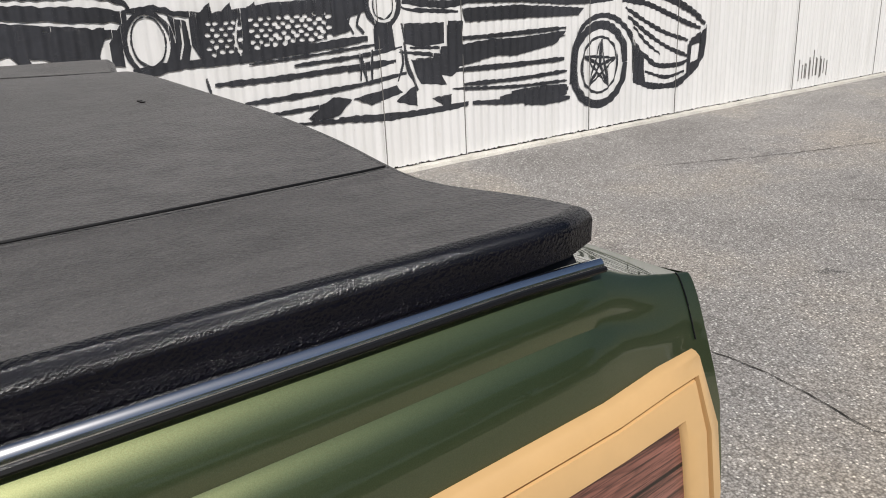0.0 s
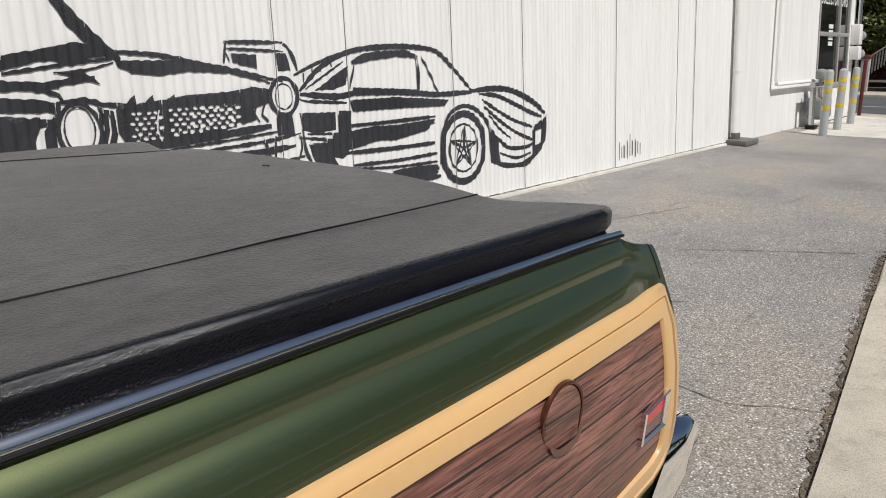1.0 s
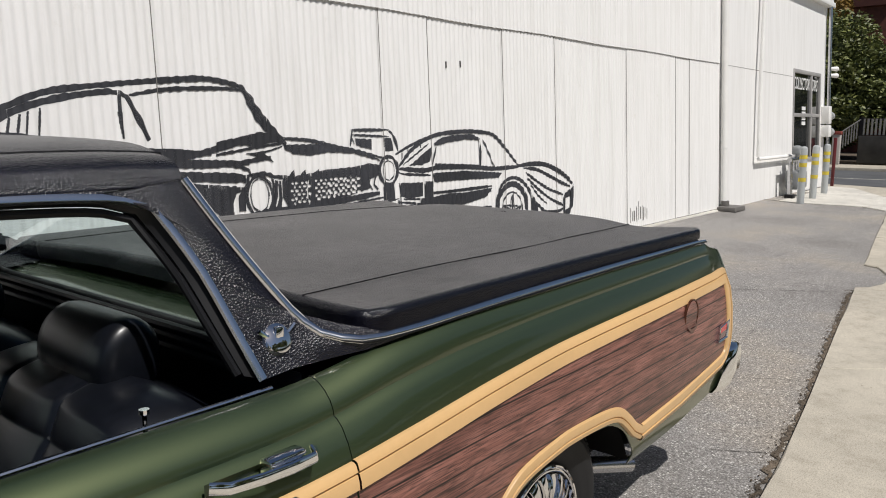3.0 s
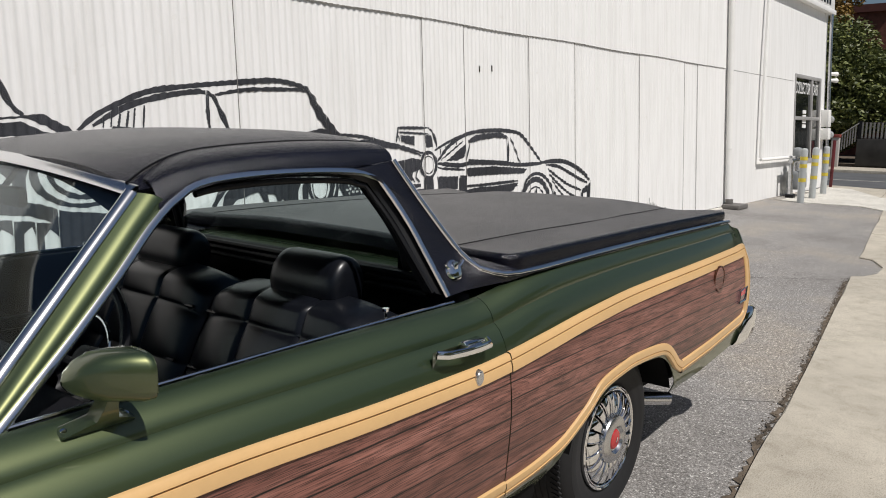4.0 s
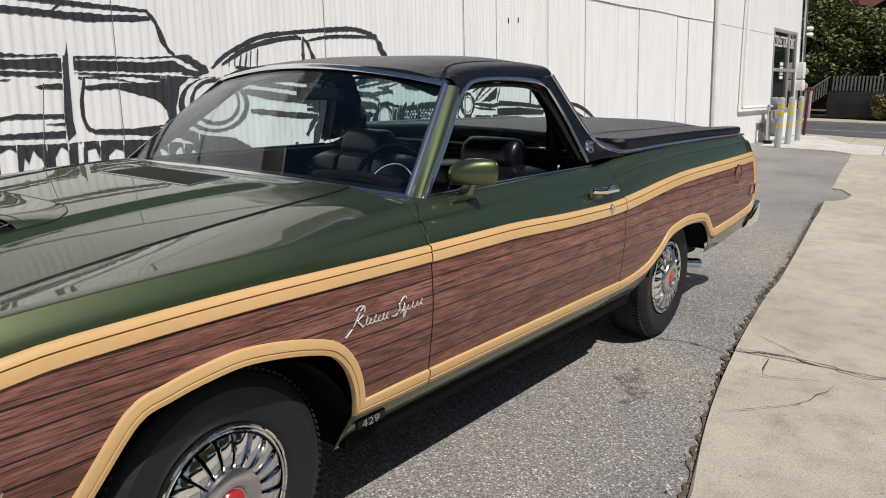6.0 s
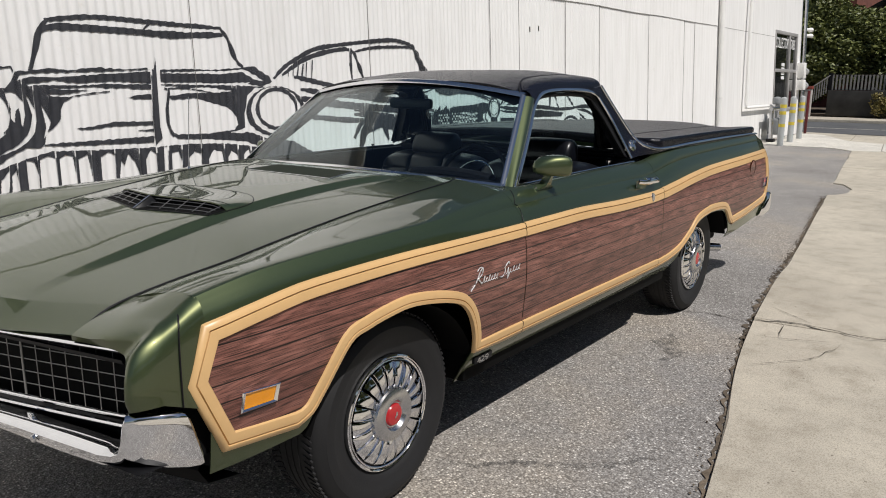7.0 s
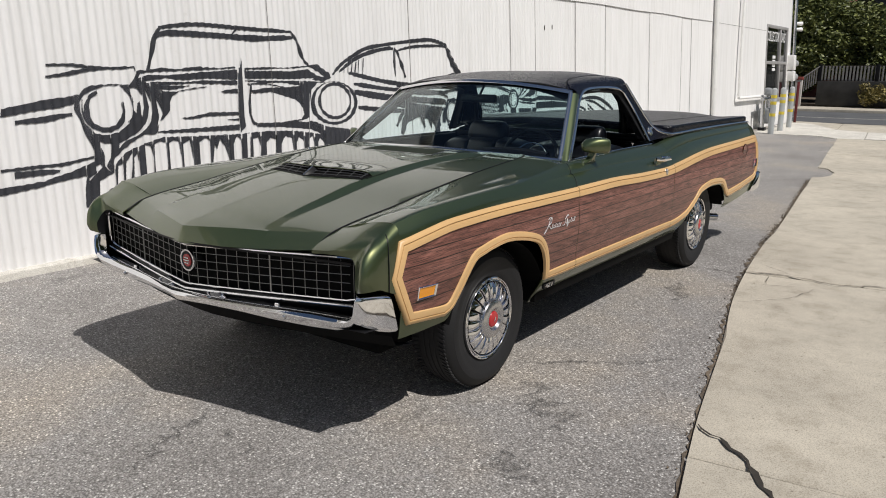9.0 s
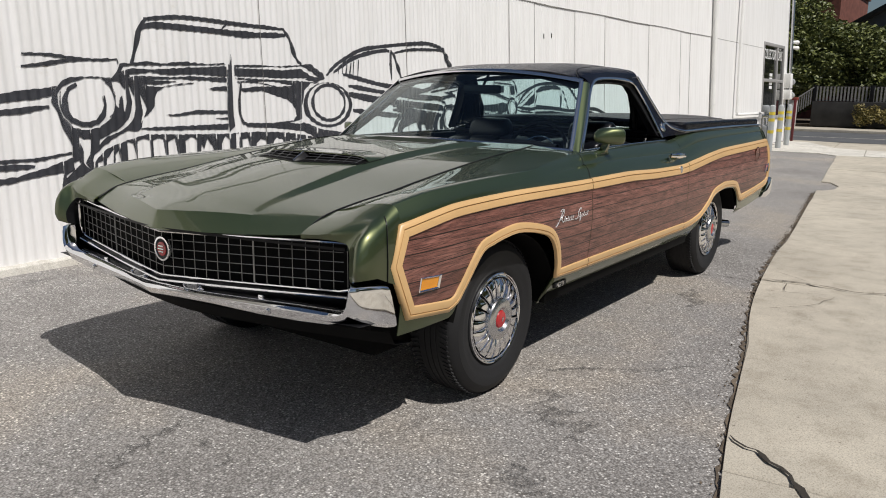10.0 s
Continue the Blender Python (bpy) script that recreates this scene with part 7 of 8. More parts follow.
ring(5.51, 1.00, 0.017, 0.012, 0, False)
ring(5.57, 1.00, 0.018, 0.012, 0, False)
ring(5.62, 1.00, 0.018, 0.013, 0, False)
ring(5.68, 1.01, 0.018, 0.013, 0, False)
ring(5.74, 1.01, 0.019, 0.013, 0, False)
ring(5.06, 0.95, 0.015, 0.012, 0, False)
ring(5.11, 0.95, 0.015, 0.011, 0, False)
ring(5.16, 0.95, 0.015, 0.011, 0, False)
ring(5.22, 0.95, 0.016, 0.012, 0, False)
ring(5.32, 0.96, 0.017, 0.012, 0, False)
ring(5.37, 0.96, 0.017, 0.013, 0, False)
ring(5.43, 0.96, 0.017, 0.012, 0, False)
ring(5.48, 0.97, 0.018, 0.013, 0, False)
ring(5.54, 0.97, 0.018, 0.013, 0, False)
ring(5.59, 0.97, 0.018, 0.013, 0, False)
ring(5.65, 0.98, 0.018, 0.013, 0, False)
ring(5.71, 0.98, 0.019, 0.013, 0, False)
ring(5.77, 0.98, 0.019, 0.013, 0, False)
ring(5.04, 0.91, 0.016, 0.012, 0, False)
ring(5.08, 0.92, 0.015, 0.012, 0, False)
ring(5.14, 0.92, 0.016, 0.012, 0, False)
ring(5.19, 0.92, 0.016, 0.012, 0, False)
ring(5.29, 0.93, 0.016, 0.012, 0, False)
ring(5.34, 0.93, 0.016, 0.012, 0, False)
ring(5.40, 0.94, 0.017, 0.012, 0, False)
ring(5.45, 0.94, 0.018, 0.012, 0, False)
ring(5.50, 0.94, 0.018, 0.012, 0, False)
ring(5.56, 0.95, 0.018, 0.012, 0, False)
ring(5.62, 0.95, 0.018, 0.012, 0, False)
ring(5.68, 0.95, 0.018, 0.013, 0, False)
ring(5.73, 0.96, 0.019, 0.013, 0, False)
ring(5.06, 0.88, 0.015, 0.012, 0, False)
ring(5.11, 0.89, 0.016, 0.012, 0, False)
ring(5.16, 0.89, 0.016, 0.012, 0, False)
ring(5.21, 0.89, 0.016, 0.012, 0, False)
ring(5.31, 0.90, 0.017, 0.012, 0, False)
ring(5.37, 0.91, 0.017, 0.012, 0, False)
ring(5.42, 0.91, 0.017, 0.013, 0, False)
ring(5.48, 0.91, 0.018, 0.013, 0, False)
ring(5.53, 0.92, 0.017, 0.013, 0, False)
ring(5.59, 0.92, 0.018, 0.013, 0, False)
ring(5.65, 0.92, 0.018, 0.013, 0, False)
ring(5.71, 0.93, 0.018, 0.013, 0, False)
ring(5.77, 0.93, 0.019, 0.013, 0, False)
stroke([(5.22, 1.06), (5.19, 0.95), (5.22, 0.85)], 0.013, False)
patch([(5.00, 1.09), (5.07, 1.15), (5.08, 1.09)])
patch([(5.12, 1.09), (5.18, 1.14), (5.19, 1.08)])
patch([(5.25, 1.08), (5.32, 1.14), (5.33, 1.08)])
patch([(5.40, 1.07), (5.47, 1.13), (5.49, 1.07)])
patch([(5.53, 1.07), (5.60, 1.13), (5.62, 1.06)])
patch([(5.67, 1.06), (5.74, 1.12), (5.75, 1.05)])
ring(6.15, 1.09, 0.115, 0.125, 0.031)
ring(6.15, 1.09, 0.072, 0.087, 0.01)
patch([(5.87, 1.17), (6.06, 1.14), (6.04, 1.06), (5.89, 1.02)])
stroke([(5.92, 1.05), (5.90, 0.99), (5.93, 0.93)], 0.015)
stroke([(5.99, 1.06), (5.96, 0.98), (6.00, 0.93)], 0.022)
patch([(6.07, 0.97), (6.20, 0.96), (6.22, 0.83), (6.07, 0.83)])
stroke([(5.20, 0.83), (5.58, 0.87), (6.03, 0.90)], 0.035)
stroke([(5.25, 0.81), (5.65, 0.83), (6.11, 0.86)], 0.014)
stroke([(5.52, 0.78), (5.96, 0.80), (6.27, 0.83)], 0.019)
stroke([(5.96, 0.82), (5.97, 0.76), (5.96, 0.65)], 0.016)
stroke([(6.05, 0.83), (6.04, 0.65)], 0.015)
stroke([(5.87, 0.72), (6.20, 0.74)], 0.023)
stroke([(6.26, 0.82), (6.27, 0.73), (6.23, 0.62)], 0.016)
stroke([(4.63, 0.83), (4.90, 0.84), (5.35, 0.85), (5.98, 0.89)], 0.034)
stroke([(5.04, 0.72), (5.44, 0.72), (5.97, 0.74), (6.22, 0.75)], 0.026)
stroke([(5.20, 0.60), (5.57, 0.61), (5.96, 0.63), (6.30, 0.67)], 0.024)
stroke([(5.31, 0.52), (5.64, 0.53), (5.87, 0.55)], 0.02)
patch([(5.57, 0.47), (5.76, 0.58), (5.89, 0.55), (5.78, 0.46), (5.63, 0.45)])
stroke([(5.78, 0.44), (6.19, 0.41), (6.55, 0.41), (6.79, 0.42)], 0.033)
stroke([(5.97, 0.81), (6.00, 0.63)], 0.017)
stroke([(6.29, 0.86), (6.31, 0.70), (6.38, 0.55)], 0.025)
patch([(5.89, 0.55), (6.21, 0.60), (6.26, 0.55), (6.03, 0.50)])
patch([(6.20, 0.50), (6.36, 0.59), (6.37, 0.45)])
stroke([(5.00, 0.76), (5.02, 0.67)], 0.015)
stroke([(5.41, 0.45), (5.78, 0.43), (6.19, 0.39)], 0.02)
# its cabin and flank
stroke([(2.72, 1.42), (2.85, 1.52), (3.01, 1.60), (3.21, 1.68), (3.43, 1.72), (3.85, 1.77), (4.27, 1.81), (4.45, 1.80), (4.63, 1.77)], 0.031)
stroke([(2.82, 1.45), (3.04, 1.57), (3.30, 1.65), (3.63, 1.70), (3.74, 1.67)], 0.034)
stroke([(3.68, 1.69), (3.68, 1.55), (3.69, 1.40)], 0.02)
stroke([(3.73, 1.68), (3.80, 1.54), (3.87, 1.39)], 0.033)
stroke([(3.75, 1.68), (4.05, 1.73), (4.50, 1.75), (4.63, 1.74)], 0.022)
stroke([(4.62, 1.77), (4.74, 1.62), (4.86, 1.47), (5.01, 1.34)], 0.052)
stroke([(4.73, 1.67), (4.88, 1.50)], 0.014, False)
stroke([(2.90, 1.49), (2.89, 1.44)], 0.019)
stroke([(2.95, 1.51), (2.94, 1.44)], 0.018)
stroke([(3.01, 1.53), (2.99, 1.43)], 0.019)
stroke([(3.07, 1.55), (3.05, 1.43)], 0.019)
stroke([(3.12, 1.57), (3.10, 1.43)], 0.019)
stroke([(3.19, 1.59), (3.17, 1.42)], 0.019)
stroke([(4.50, 1.36), (4.71, 1.39), (4.98, 1.38)], 0.042)
patch([(4.56, 1.35), (4.84, 1.40), (4.99, 1.38), (4.71, 1.33)])
stroke([(3.71, 1.30), (3.92, 1.28), (4.17, 1.28), (4.45, 1.34), (4.68, 1.39)], 0.039)
stroke([(3.71, 1.25), (4.17, 1.21), (4.49, 1.21), (4.85, 1.25)], 0.027)
stroke([(3.70, 1.18), (4.09, 1.15), (4.48, 1.11), (4.64, 1.07)], 0.028)
stroke([(3.69, 1.13), (4.02, 1.09), (4.54, 1.03)], 0.023)
stroke([(3.69, 1.09), (4.02, 1.07), (4.25, 1.05)], 0.039)
stroke([(3.68, 0.86), (3.79, 1.00), (3.95, 1.04), (4.11, 0.97), (4.19, 0.82)], 0.051)
stroke([(4.15, 1.04), (4.26, 0.95), (4.31, 0.81)], 0.033)
stroke([(4.23, 1.04), (4.37, 0.95), (4.42, 0.81)], 0.038)
stroke([(4.51, 1.01), (4.46, 0.92), (4.48, 0.82)], 0.045)
stroke([(2.95, 1.44), (3.59, 1.34), (4.34, 1.29)], 0.035)
stroke([(3.01, 1.25), (3.58, 1.18), (4.64, 1.10)], 0.057)
stroke([(3.07, 1.09), (3.75, 1.03), (4.63, 1.02)], 0.04)
stroke([(3.02, 1.33), (3.68, 1.26), (4.65, 1.21)], 0.034)
stroke([(3.77, 0.77), (3.85, 0.94), (4.12, 0.99), (4.37, 0.92), (4.46, 0.73)], 0.085)
# round-lamped saloon
stroke([(0.81, 1.79), (1.16, 1.83), (1.68, 1.82), (2.22, 1.81)], 0.027)
stroke([(0.77, 1.71), (0.87, 1.75), (1.30, 1.75), (1.78, 1.74), (2.23, 1.76)], 0.038)
stroke([(0.68, 1.46), (0.73, 1.60), (0.77, 1.72), (0.83, 1.79)], 0.032)
stroke([(2.20, 1.82), (2.27, 1.73), (2.33, 1.58), (2.40, 1.51)], 0.034)
stroke([(1.51, 1.75), (1.59, 1.82)], 0.018)
patch([(0.51, 1.349), (0.55, 1.396), (0.58, 1.455), (0.67, 1.46), (0.81, 1.482), (0.93, 1.466), (1.12, 1.489), (1.37, 1.479), (1.52, 1.494), (1.57, 1.477), (1.56, 1.341), (1.33, 1.343), (1.1, 1.357), (0.86, 1.346), (0.65, 1.336)])
patch([(0.59, 1.396), (0.61, 1.436), (0.67, 1.444), (0.92, 1.454), (1.21, 1.465), (1.55, 1.481), (1.55, 1.467), (1.21, 1.447), (0.87, 1.421), (0.67, 1.424), (0.61, 1.404)], False)
patch([(0.64, 1.376), (0.75, 1.388), (0.84, 1.4), (0.98, 1.383), (1.21, 1.396), (1.55, 1.386), (1.55, 1.373), (1.2, 1.378), (1, 1.366), (0.82, 1.371), (0.66, 1.364)], False)
patch([(1.63, 1.482), (1.88, 1.489), (2.12, 1.487), (2.39, 1.509), (2.52, 1.521), (2.58, 1.486), (2.66, 1.446), (2.71, 1.395), (2.59, 1.354), (2.44, 1.375), (2.11, 1.371), (1.86, 1.358), (1.63, 1.368)])
patch([(1.64, 1.468), (1.88, 1.475), (2.19, 1.478), (2.42, 1.495), (2.55, 1.436), (2.6, 1.4), (2.51, 1.415), (2.38, 1.475), (2.18, 1.453), (1.93, 1.457), (1.64, 1.455)], False)
patch([(1.63, 1.391), (1.87, 1.391), (2.11, 1.381), (2.46, 1.39), (2.44, 1.375), (2.11, 1.366), (1.86, 1.372), (1.63, 1.377)], False)
patch([(0.06, 1.233), (0.09, 1.277), (0.14, 1.325), (0.18, 1.344), (0.36, 1.358), (0.51, 1.349), (0.66, 1.34), (0.81, 1.342), (1.1, 1.336), (1.27, 1.33), (0.95, 1.291), (0.88, 1.255), (0.85, 1.205), (0.84, 1.147), (0.81, 1.106), (0.78, 1.083), (0.74, 1.059), (0.72, 0.994), (0.68, 0.959), (0.58, 0.924), (0.49, 0.89), (0.4, 0.836), (0.31, 0.763), (0.3, 0.692), (0.25, 0.674), (0.18, 0.642), (0.11, 0.619), (0.06, 0.601), (0.07, 0.67), (0.11, 0.743), (0.15, 0.787), (0.16, 0.875), (0.13, 0.954), (0.1, 1.029), (0.08, 1.106), (0.05, 1.181)])
patch([(0.09, 1.225), (0.14, 1.284), (0.2, 1.313), (0.3, 1.343), (0.42, 1.346), (0.49, 1.31), (0.53, 1.238), (0.53, 1.15), (0.48, 1.064), (0.38, 0.997), (0.27, 0.98), (0.18, 1.001), (0.12, 1.073), (0.09, 1.158)], False)
stroke([(0.24, 1.301), (0.18, 1.268), (0.14, 1.194), (0.14, 1.118), (0.18, 1.055), (0.27, 1.019), (0.36, 1.034), (0.42, 1.09), (0.44, 1.153), (0.43, 1.22)], 0.033)
stroke([(0.12, 1.254), (0.11, 1.165), (0.14, 1.072), (0.18, 1.032)], 0.012)
stroke([(0.46, 1.326), (0.51, 1.262), (0.53, 1.182), (0.5, 1.095), (0.47, 1.064)], 0.023)
patch([(0.5, 1.329), (0.57, 1.32), (0.61, 1.268), (0.61, 1.179), (0.59, 1.107), (0.58, 1.124), (0.58, 1.188), (0.57, 1.225), (0.55, 1.205), (0.54, 1.129), (0.52, 1.158), (0.53, 1.222), (0.51, 1.278)], False)
patch([(0.62, 1.316), (0.65, 1.287), (0.68, 1.206), (0.68, 1.144), (0.66, 1.063), (0.61, 1.008), (0.54, 0.963), (0.42, 0.923), (0.36, 0.871), (0.37, 0.91), (0.45, 0.945), (0.54, 0.987), (0.61, 1.045), (0.64, 1.113), (0.66, 1.178), (0.64, 1.243)], False)
patch([(0.71, 1.274), (0.74, 1.216), (0.77, 1.129), (0.74, 1.051), (0.71, 1.011), (0.74, 1.093), (0.73, 1.184)], False)
patch([(0.59, 0.965), (0.77, 0.962), (1.05, 0.949), (1.26, 0.946), (1.49, 0.946), (1.54, 0.934), (1.5, 0.918), (1.05, 0.927), (0.76, 0.937), (0.65, 0.924), (0.55, 0.893), (0.44, 0.845), (0.33, 0.762), (0.3, 0.756), (0.32, 0.802), (0.39, 0.857), (0.49, 0.918)], False)
patch([(0.76, 1.314), (0.88, 1.305), (1.02, 1.328), (1.15, 1.348), (1.36, 1.347), (1.49, 1.31), (1.4, 1.307), (1.25, 1.33), (1.05, 1.315), (0.91, 1.292), (0.81, 1.293)], False)
patch([(1.32, 1.277), (1.4, 1.293), (1.56, 1.305), (1.55, 1.269), (1.43, 1.271)])
patch([(0.92, 1.076), (1.07, 1.087), (1.22, 1.112), (1.53, 1.105), (1.53, 1.077), (1.22, 1.081), (1.02, 1.064)])
patch([(1.38, 1.043), (1.53, 1.05), (1.53, 1.027)])
patch([(0.7, 0.978), (0.75, 0.984), (1.06, 0.988), (1.31, 0.992), (1.53, 0.995), (1.52, 0.949), (1.26, 0.955), (1.05, 0.958), (0.77, 0.966)])
patch([(0.21, 0.937), (0.26, 0.918), (0.3, 0.915), (0.28, 0.806), (0.25, 0.749), (0.28, 0.695), (0.23, 0.751), (0.24, 0.829), (0.21, 0.89)], False)
patch([(0.09, 0.652), (0.11, 0.712), (0.16, 0.758), (0.2, 0.766), (0.21, 0.741), (0.16, 0.707)], False)
patch([(0.06, 0.612), (0.11, 0.619), (0.18, 0.642), (0.15, 0.443), (0.05, 0.458)])
patch([(0.31, 0.748), (0.4, 0.832), (0.56, 0.892), (0.76, 0.933), (1.05, 0.923), (1.51, 0.912), (1.59, 0.917), (1.88, 0.919), (2.19, 0.901), (2.52, 0.851), (2.9, 0.871), (3.21, 0.72), (3.17, 0.325), (1.71, 0.464), (0.99, 0.478), (0.52, 0.461), (0.3, 0.441)])
patch([(0.34, 0.744), (0.38, 0.757), (0.37, 0.596), (0.32, 0.581)], False)
patch([(0.41, 0.77), (0.47, 0.83), (0.46, 0.75), (0.42, 0.611), (0.39, 0.594)], False)
patch([(0.48, 0.797), (0.51, 0.827), (0.52, 0.752), (0.52, 0.579), (0.46, 0.564)], False)
patch([(0.58, 0.887), (0.63, 0.867), (0.65, 0.794), (0.63, 0.608), (0.57, 0.594)], False)
patch([(0.67, 0.885), (0.72, 0.906), (0.77, 0.89), (0.77, 0.763), (0.75, 0.552), (0.65, 0.542)], False)
patch([(0.8, 0.876), (0.84, 0.906), (0.89, 0.891), (0.9, 0.773), (0.9, 0.556), (0.79, 0.547)], False)
patch([(0.93, 0.866), (1, 0.9), (1.01, 0.83), (1.02, 0.697), (1.02, 0.542), (0.92, 0.531)], False)
patch([(1.09, 0.872), (1.15, 0.899), (1.2, 0.878), (1.19, 0.727), (1.18, 0.524), (1.08, 0.522)], False)
patch([(1.2, 0.59), (1.24, 0.835), (1.27, 0.797), (1.3, 0.876), (1.35, 0.827), (1.38, 0.71), (1.37, 0.549)], False)
patch([(1.43, 0.816), (1.49, 0.895), (1.53, 0.86), (1.52, 0.65), (1.51, 0.533), (1.43, 0.543)], False)
patch([(1.6, 0.912), (1.63, 0.91), (1.61, 0.546), (1.57, 0.551)], False)
patch([(1.66, 0.861), (1.72, 0.871), (1.75, 0.797), (1.71, 0.536), (1.64, 0.543)], False)
patch([(1.8, 0.803), (1.87, 0.862), (1.92, 0.834), (1.9, 0.541), (1.8, 0.537)], False)
patch([(1.99, 0.79), (2.05, 0.86), (2.12, 0.836), (2.14, 0.719), (2.1, 0.521), (1.97, 0.534)], False)
patch([(2.18, 0.791), (2.22, 0.839), (2.28, 0.795), (2.27, 0.529), (2.17, 0.529)], False)
patch([(2.34, 0.801), (2.39, 0.839), (2.41, 0.765), (2.4, 0.542), (2.32, 0.534)], False)
patch([(2.45, 0.762), (2.5, 0.811), (2.55, 0.755), (2.54, 0.529), (2.45, 0.538)], False)
patch([(1.61, 0.935), (1.88, 0.943), (2.19, 0.926), (2.52, 0.877), (2.19, 0.911), (1.88, 0.929), (1.61, 0.921)], False)
patch([(1.59, 1.571), (1.6, 1.486), (1.62, 1.432), (1.61, 1.157), (1.61, 0.991), (1.54, 0.929), (1.53, 1.114), (1.56, 1.477)])
patch([(1.6, 1.481), (1.62, 1.491), (1.62, 1.386), (1.61, 1.111), (1.62, 0.981), (1.69, 0.954), (1.6, 0.954), (1.58, 1.066), (1.59, 1.341)], False)
stroke([(1.65, 1.345), (1.69, 1.34), (1.66, 1.202), (1.66, 1.072), (1.7, 0.986)], 0.028)
patch([(1.66, 1.016), (1.73, 0.998), (2.01, 0.99), (2.24, 1.009), (2.47, 0.968), (2.58, 0.921), (2.9, 0.882), (2.9, 0.839), (2.52, 0.851), (2.39, 0.905), (2, 0.946), (1.73, 0.965)])
patch([(1.65, 1.341), (1.86, 1.367), (2.24, 1.366), (2.62, 1.354), (2.59, 1.323), (2.5, 1.324), (2.42, 1.26), (2.38, 1.134), (2.38, 1.008), (2.23, 0.979), (2.31, 1.046), (2.3, 1.112), (2.22, 1.189), (2.06, 1.231), (1.91, 1.272), (1.71, 1.261), (1.68, 1.285), (1.86, 1.306), (2.04, 1.309), (1.86, 1.339)])
patch([(1.86, 1.348), (2.05, 1.352), (2.27, 1.321), (2.1, 1.308), (1.95, 1.334)], False)
patch([(2.39, 1.159), (2.43, 1.285), (2.51, 1.344), (2.6, 1.344), (2.51, 1.294), (2.46, 1.157), (2.46, 0.999), (2.33, 0.974), (2.23, 0.989), (2.4, 1.022)], False)
ring(2.73, 1.145, 0.335, 0.214, 0)
ring(2.73, 1.155, 0.28, 0.198, 0, False)
ring(2.74, 1.166, 0.22, 0.167, 0.034)
stroke([(-0.12, 1.493), (0.06, 1.495), (0.2, 1.482), (0.38, 1.473), (0.56, 1.483)], 0.016)
stroke([(0.56, 1.487), (0.57, 1.455)], 0.014)
stroke([(-0.13, 1.411), (0.01, 1.429), (0.16, 1.456), (0.28, 1.472), (0.4, 1.473)], 0.021)
patch([(-0.16, 1.253), (-0.01, 1.265), (0.09, 1.285), (0.08, 1.226), (-0.06, 1.196), (-0.17, 1.185), (-0.47, 1.144), (-0.46, 1.199)])
stroke([(-0.38, 1.105), (-0.18, 1.117), (-0.07, 1.134), (0.03, 1.145)], 0.033)
stroke([(-0.52, 0.785), (-0.22, 0.791), (-0.08, 0.792), (0.07, 0.813), (0.16, 0.824)], 0.019)
patch([(-0.43, 0.768), (-0.22, 0.769), (-0.16, 0.762), (-0.11, 0.754), (-0.12, 0.736), (-0.2, 0.729), (-0.43, 0.726)])
patch([(-0.57, 0.664), (-0.24, 0.685), (-0.13, 0.711), (-0.01, 0.74), (0.15, 0.79), (0.16, 0.707), (0.09, 0.667), (0.07, 0.693), (-0.02, 0.68), (-0.17, 0.666), (-0.24, 0.649), (-0.58, 0.615)])


def spans_at(x, shapes):
    """Where the column at x is black, as pairs of heights."""
    on = []
    for pts, ink in shapes:
        zs = []
        for (x0, z0), (x1, z1) in zip(pts, pts[1:] + pts[:1]):
            if (x0 <= x) != (x1 <= x):
                zs.append(z0 + (z1 - z0) * (x - x0) / (x1 - x0))
        zs.sort()
        for lo, hi in zip(zs[::2], zs[1::2]):
            if ink:
                keep = []
                for a, b in on:
                    if b < lo or a > hi:
                        keep.append((a, b))
                    else:
                        lo, hi = min(lo, a), max(hi, b)
                on = keep + [(lo, hi)]
            else:
                on = [q for a, b in on for q in ((a, min(b, lo)), (max(a, hi), b)) if q[1] - q[0] > 0.003]
    return sorted(on)


def build_mural():
    """Thin paint that follows the ribs, column by column."""
    step = PITCH / 18
    reach = [(min(p[0] for p in s[0]), max(p[0] for p in s[0]), s) for s in SHAPES]
    verts, faces = [], []
    for x in np.arange(-3.5, 9.6, step):
        live = [s for lo, hi, s in reach if lo <= x + step and hi >= x]
        for a, b in spans_at(x + step / 2, live):
            a = max(a, 0.2)
            if b - a < 0.004:
                continue
            b = min(b, 2.465)
            n = len(verts)
            j = 0.005 * noise.noise((x * 30, a * 9, 0.5))
            wave = 0.0015 * math.sin(x / PITCH * math.tau + 0.8)
            a, b = a + wave, min(b + wave, 2.465)
            y0, y1 = WALL_Y - 0.0015 - rib(x) + LEAN * a, WALL_Y - 0.0015 - rib(x + step) + LEAN * a
            verts += [(x, y0, a + j), (x + step, y1, a + j), (x + step, y1, b - j), (x, y0, b - j)]
            faces.append((n, n + 1, n + 2, n + 3))
    me = bpy.data.meshes.new("mural")
    me.from_pydata(verts, [], faces)
    me.materials.append(M_MURAL)
    tagged(new("mural", me), "black brush mural of four vintage cars on the wall", "mural", kind="structure")


build_mural()

# ---- fittings on the wall and the street corner ----


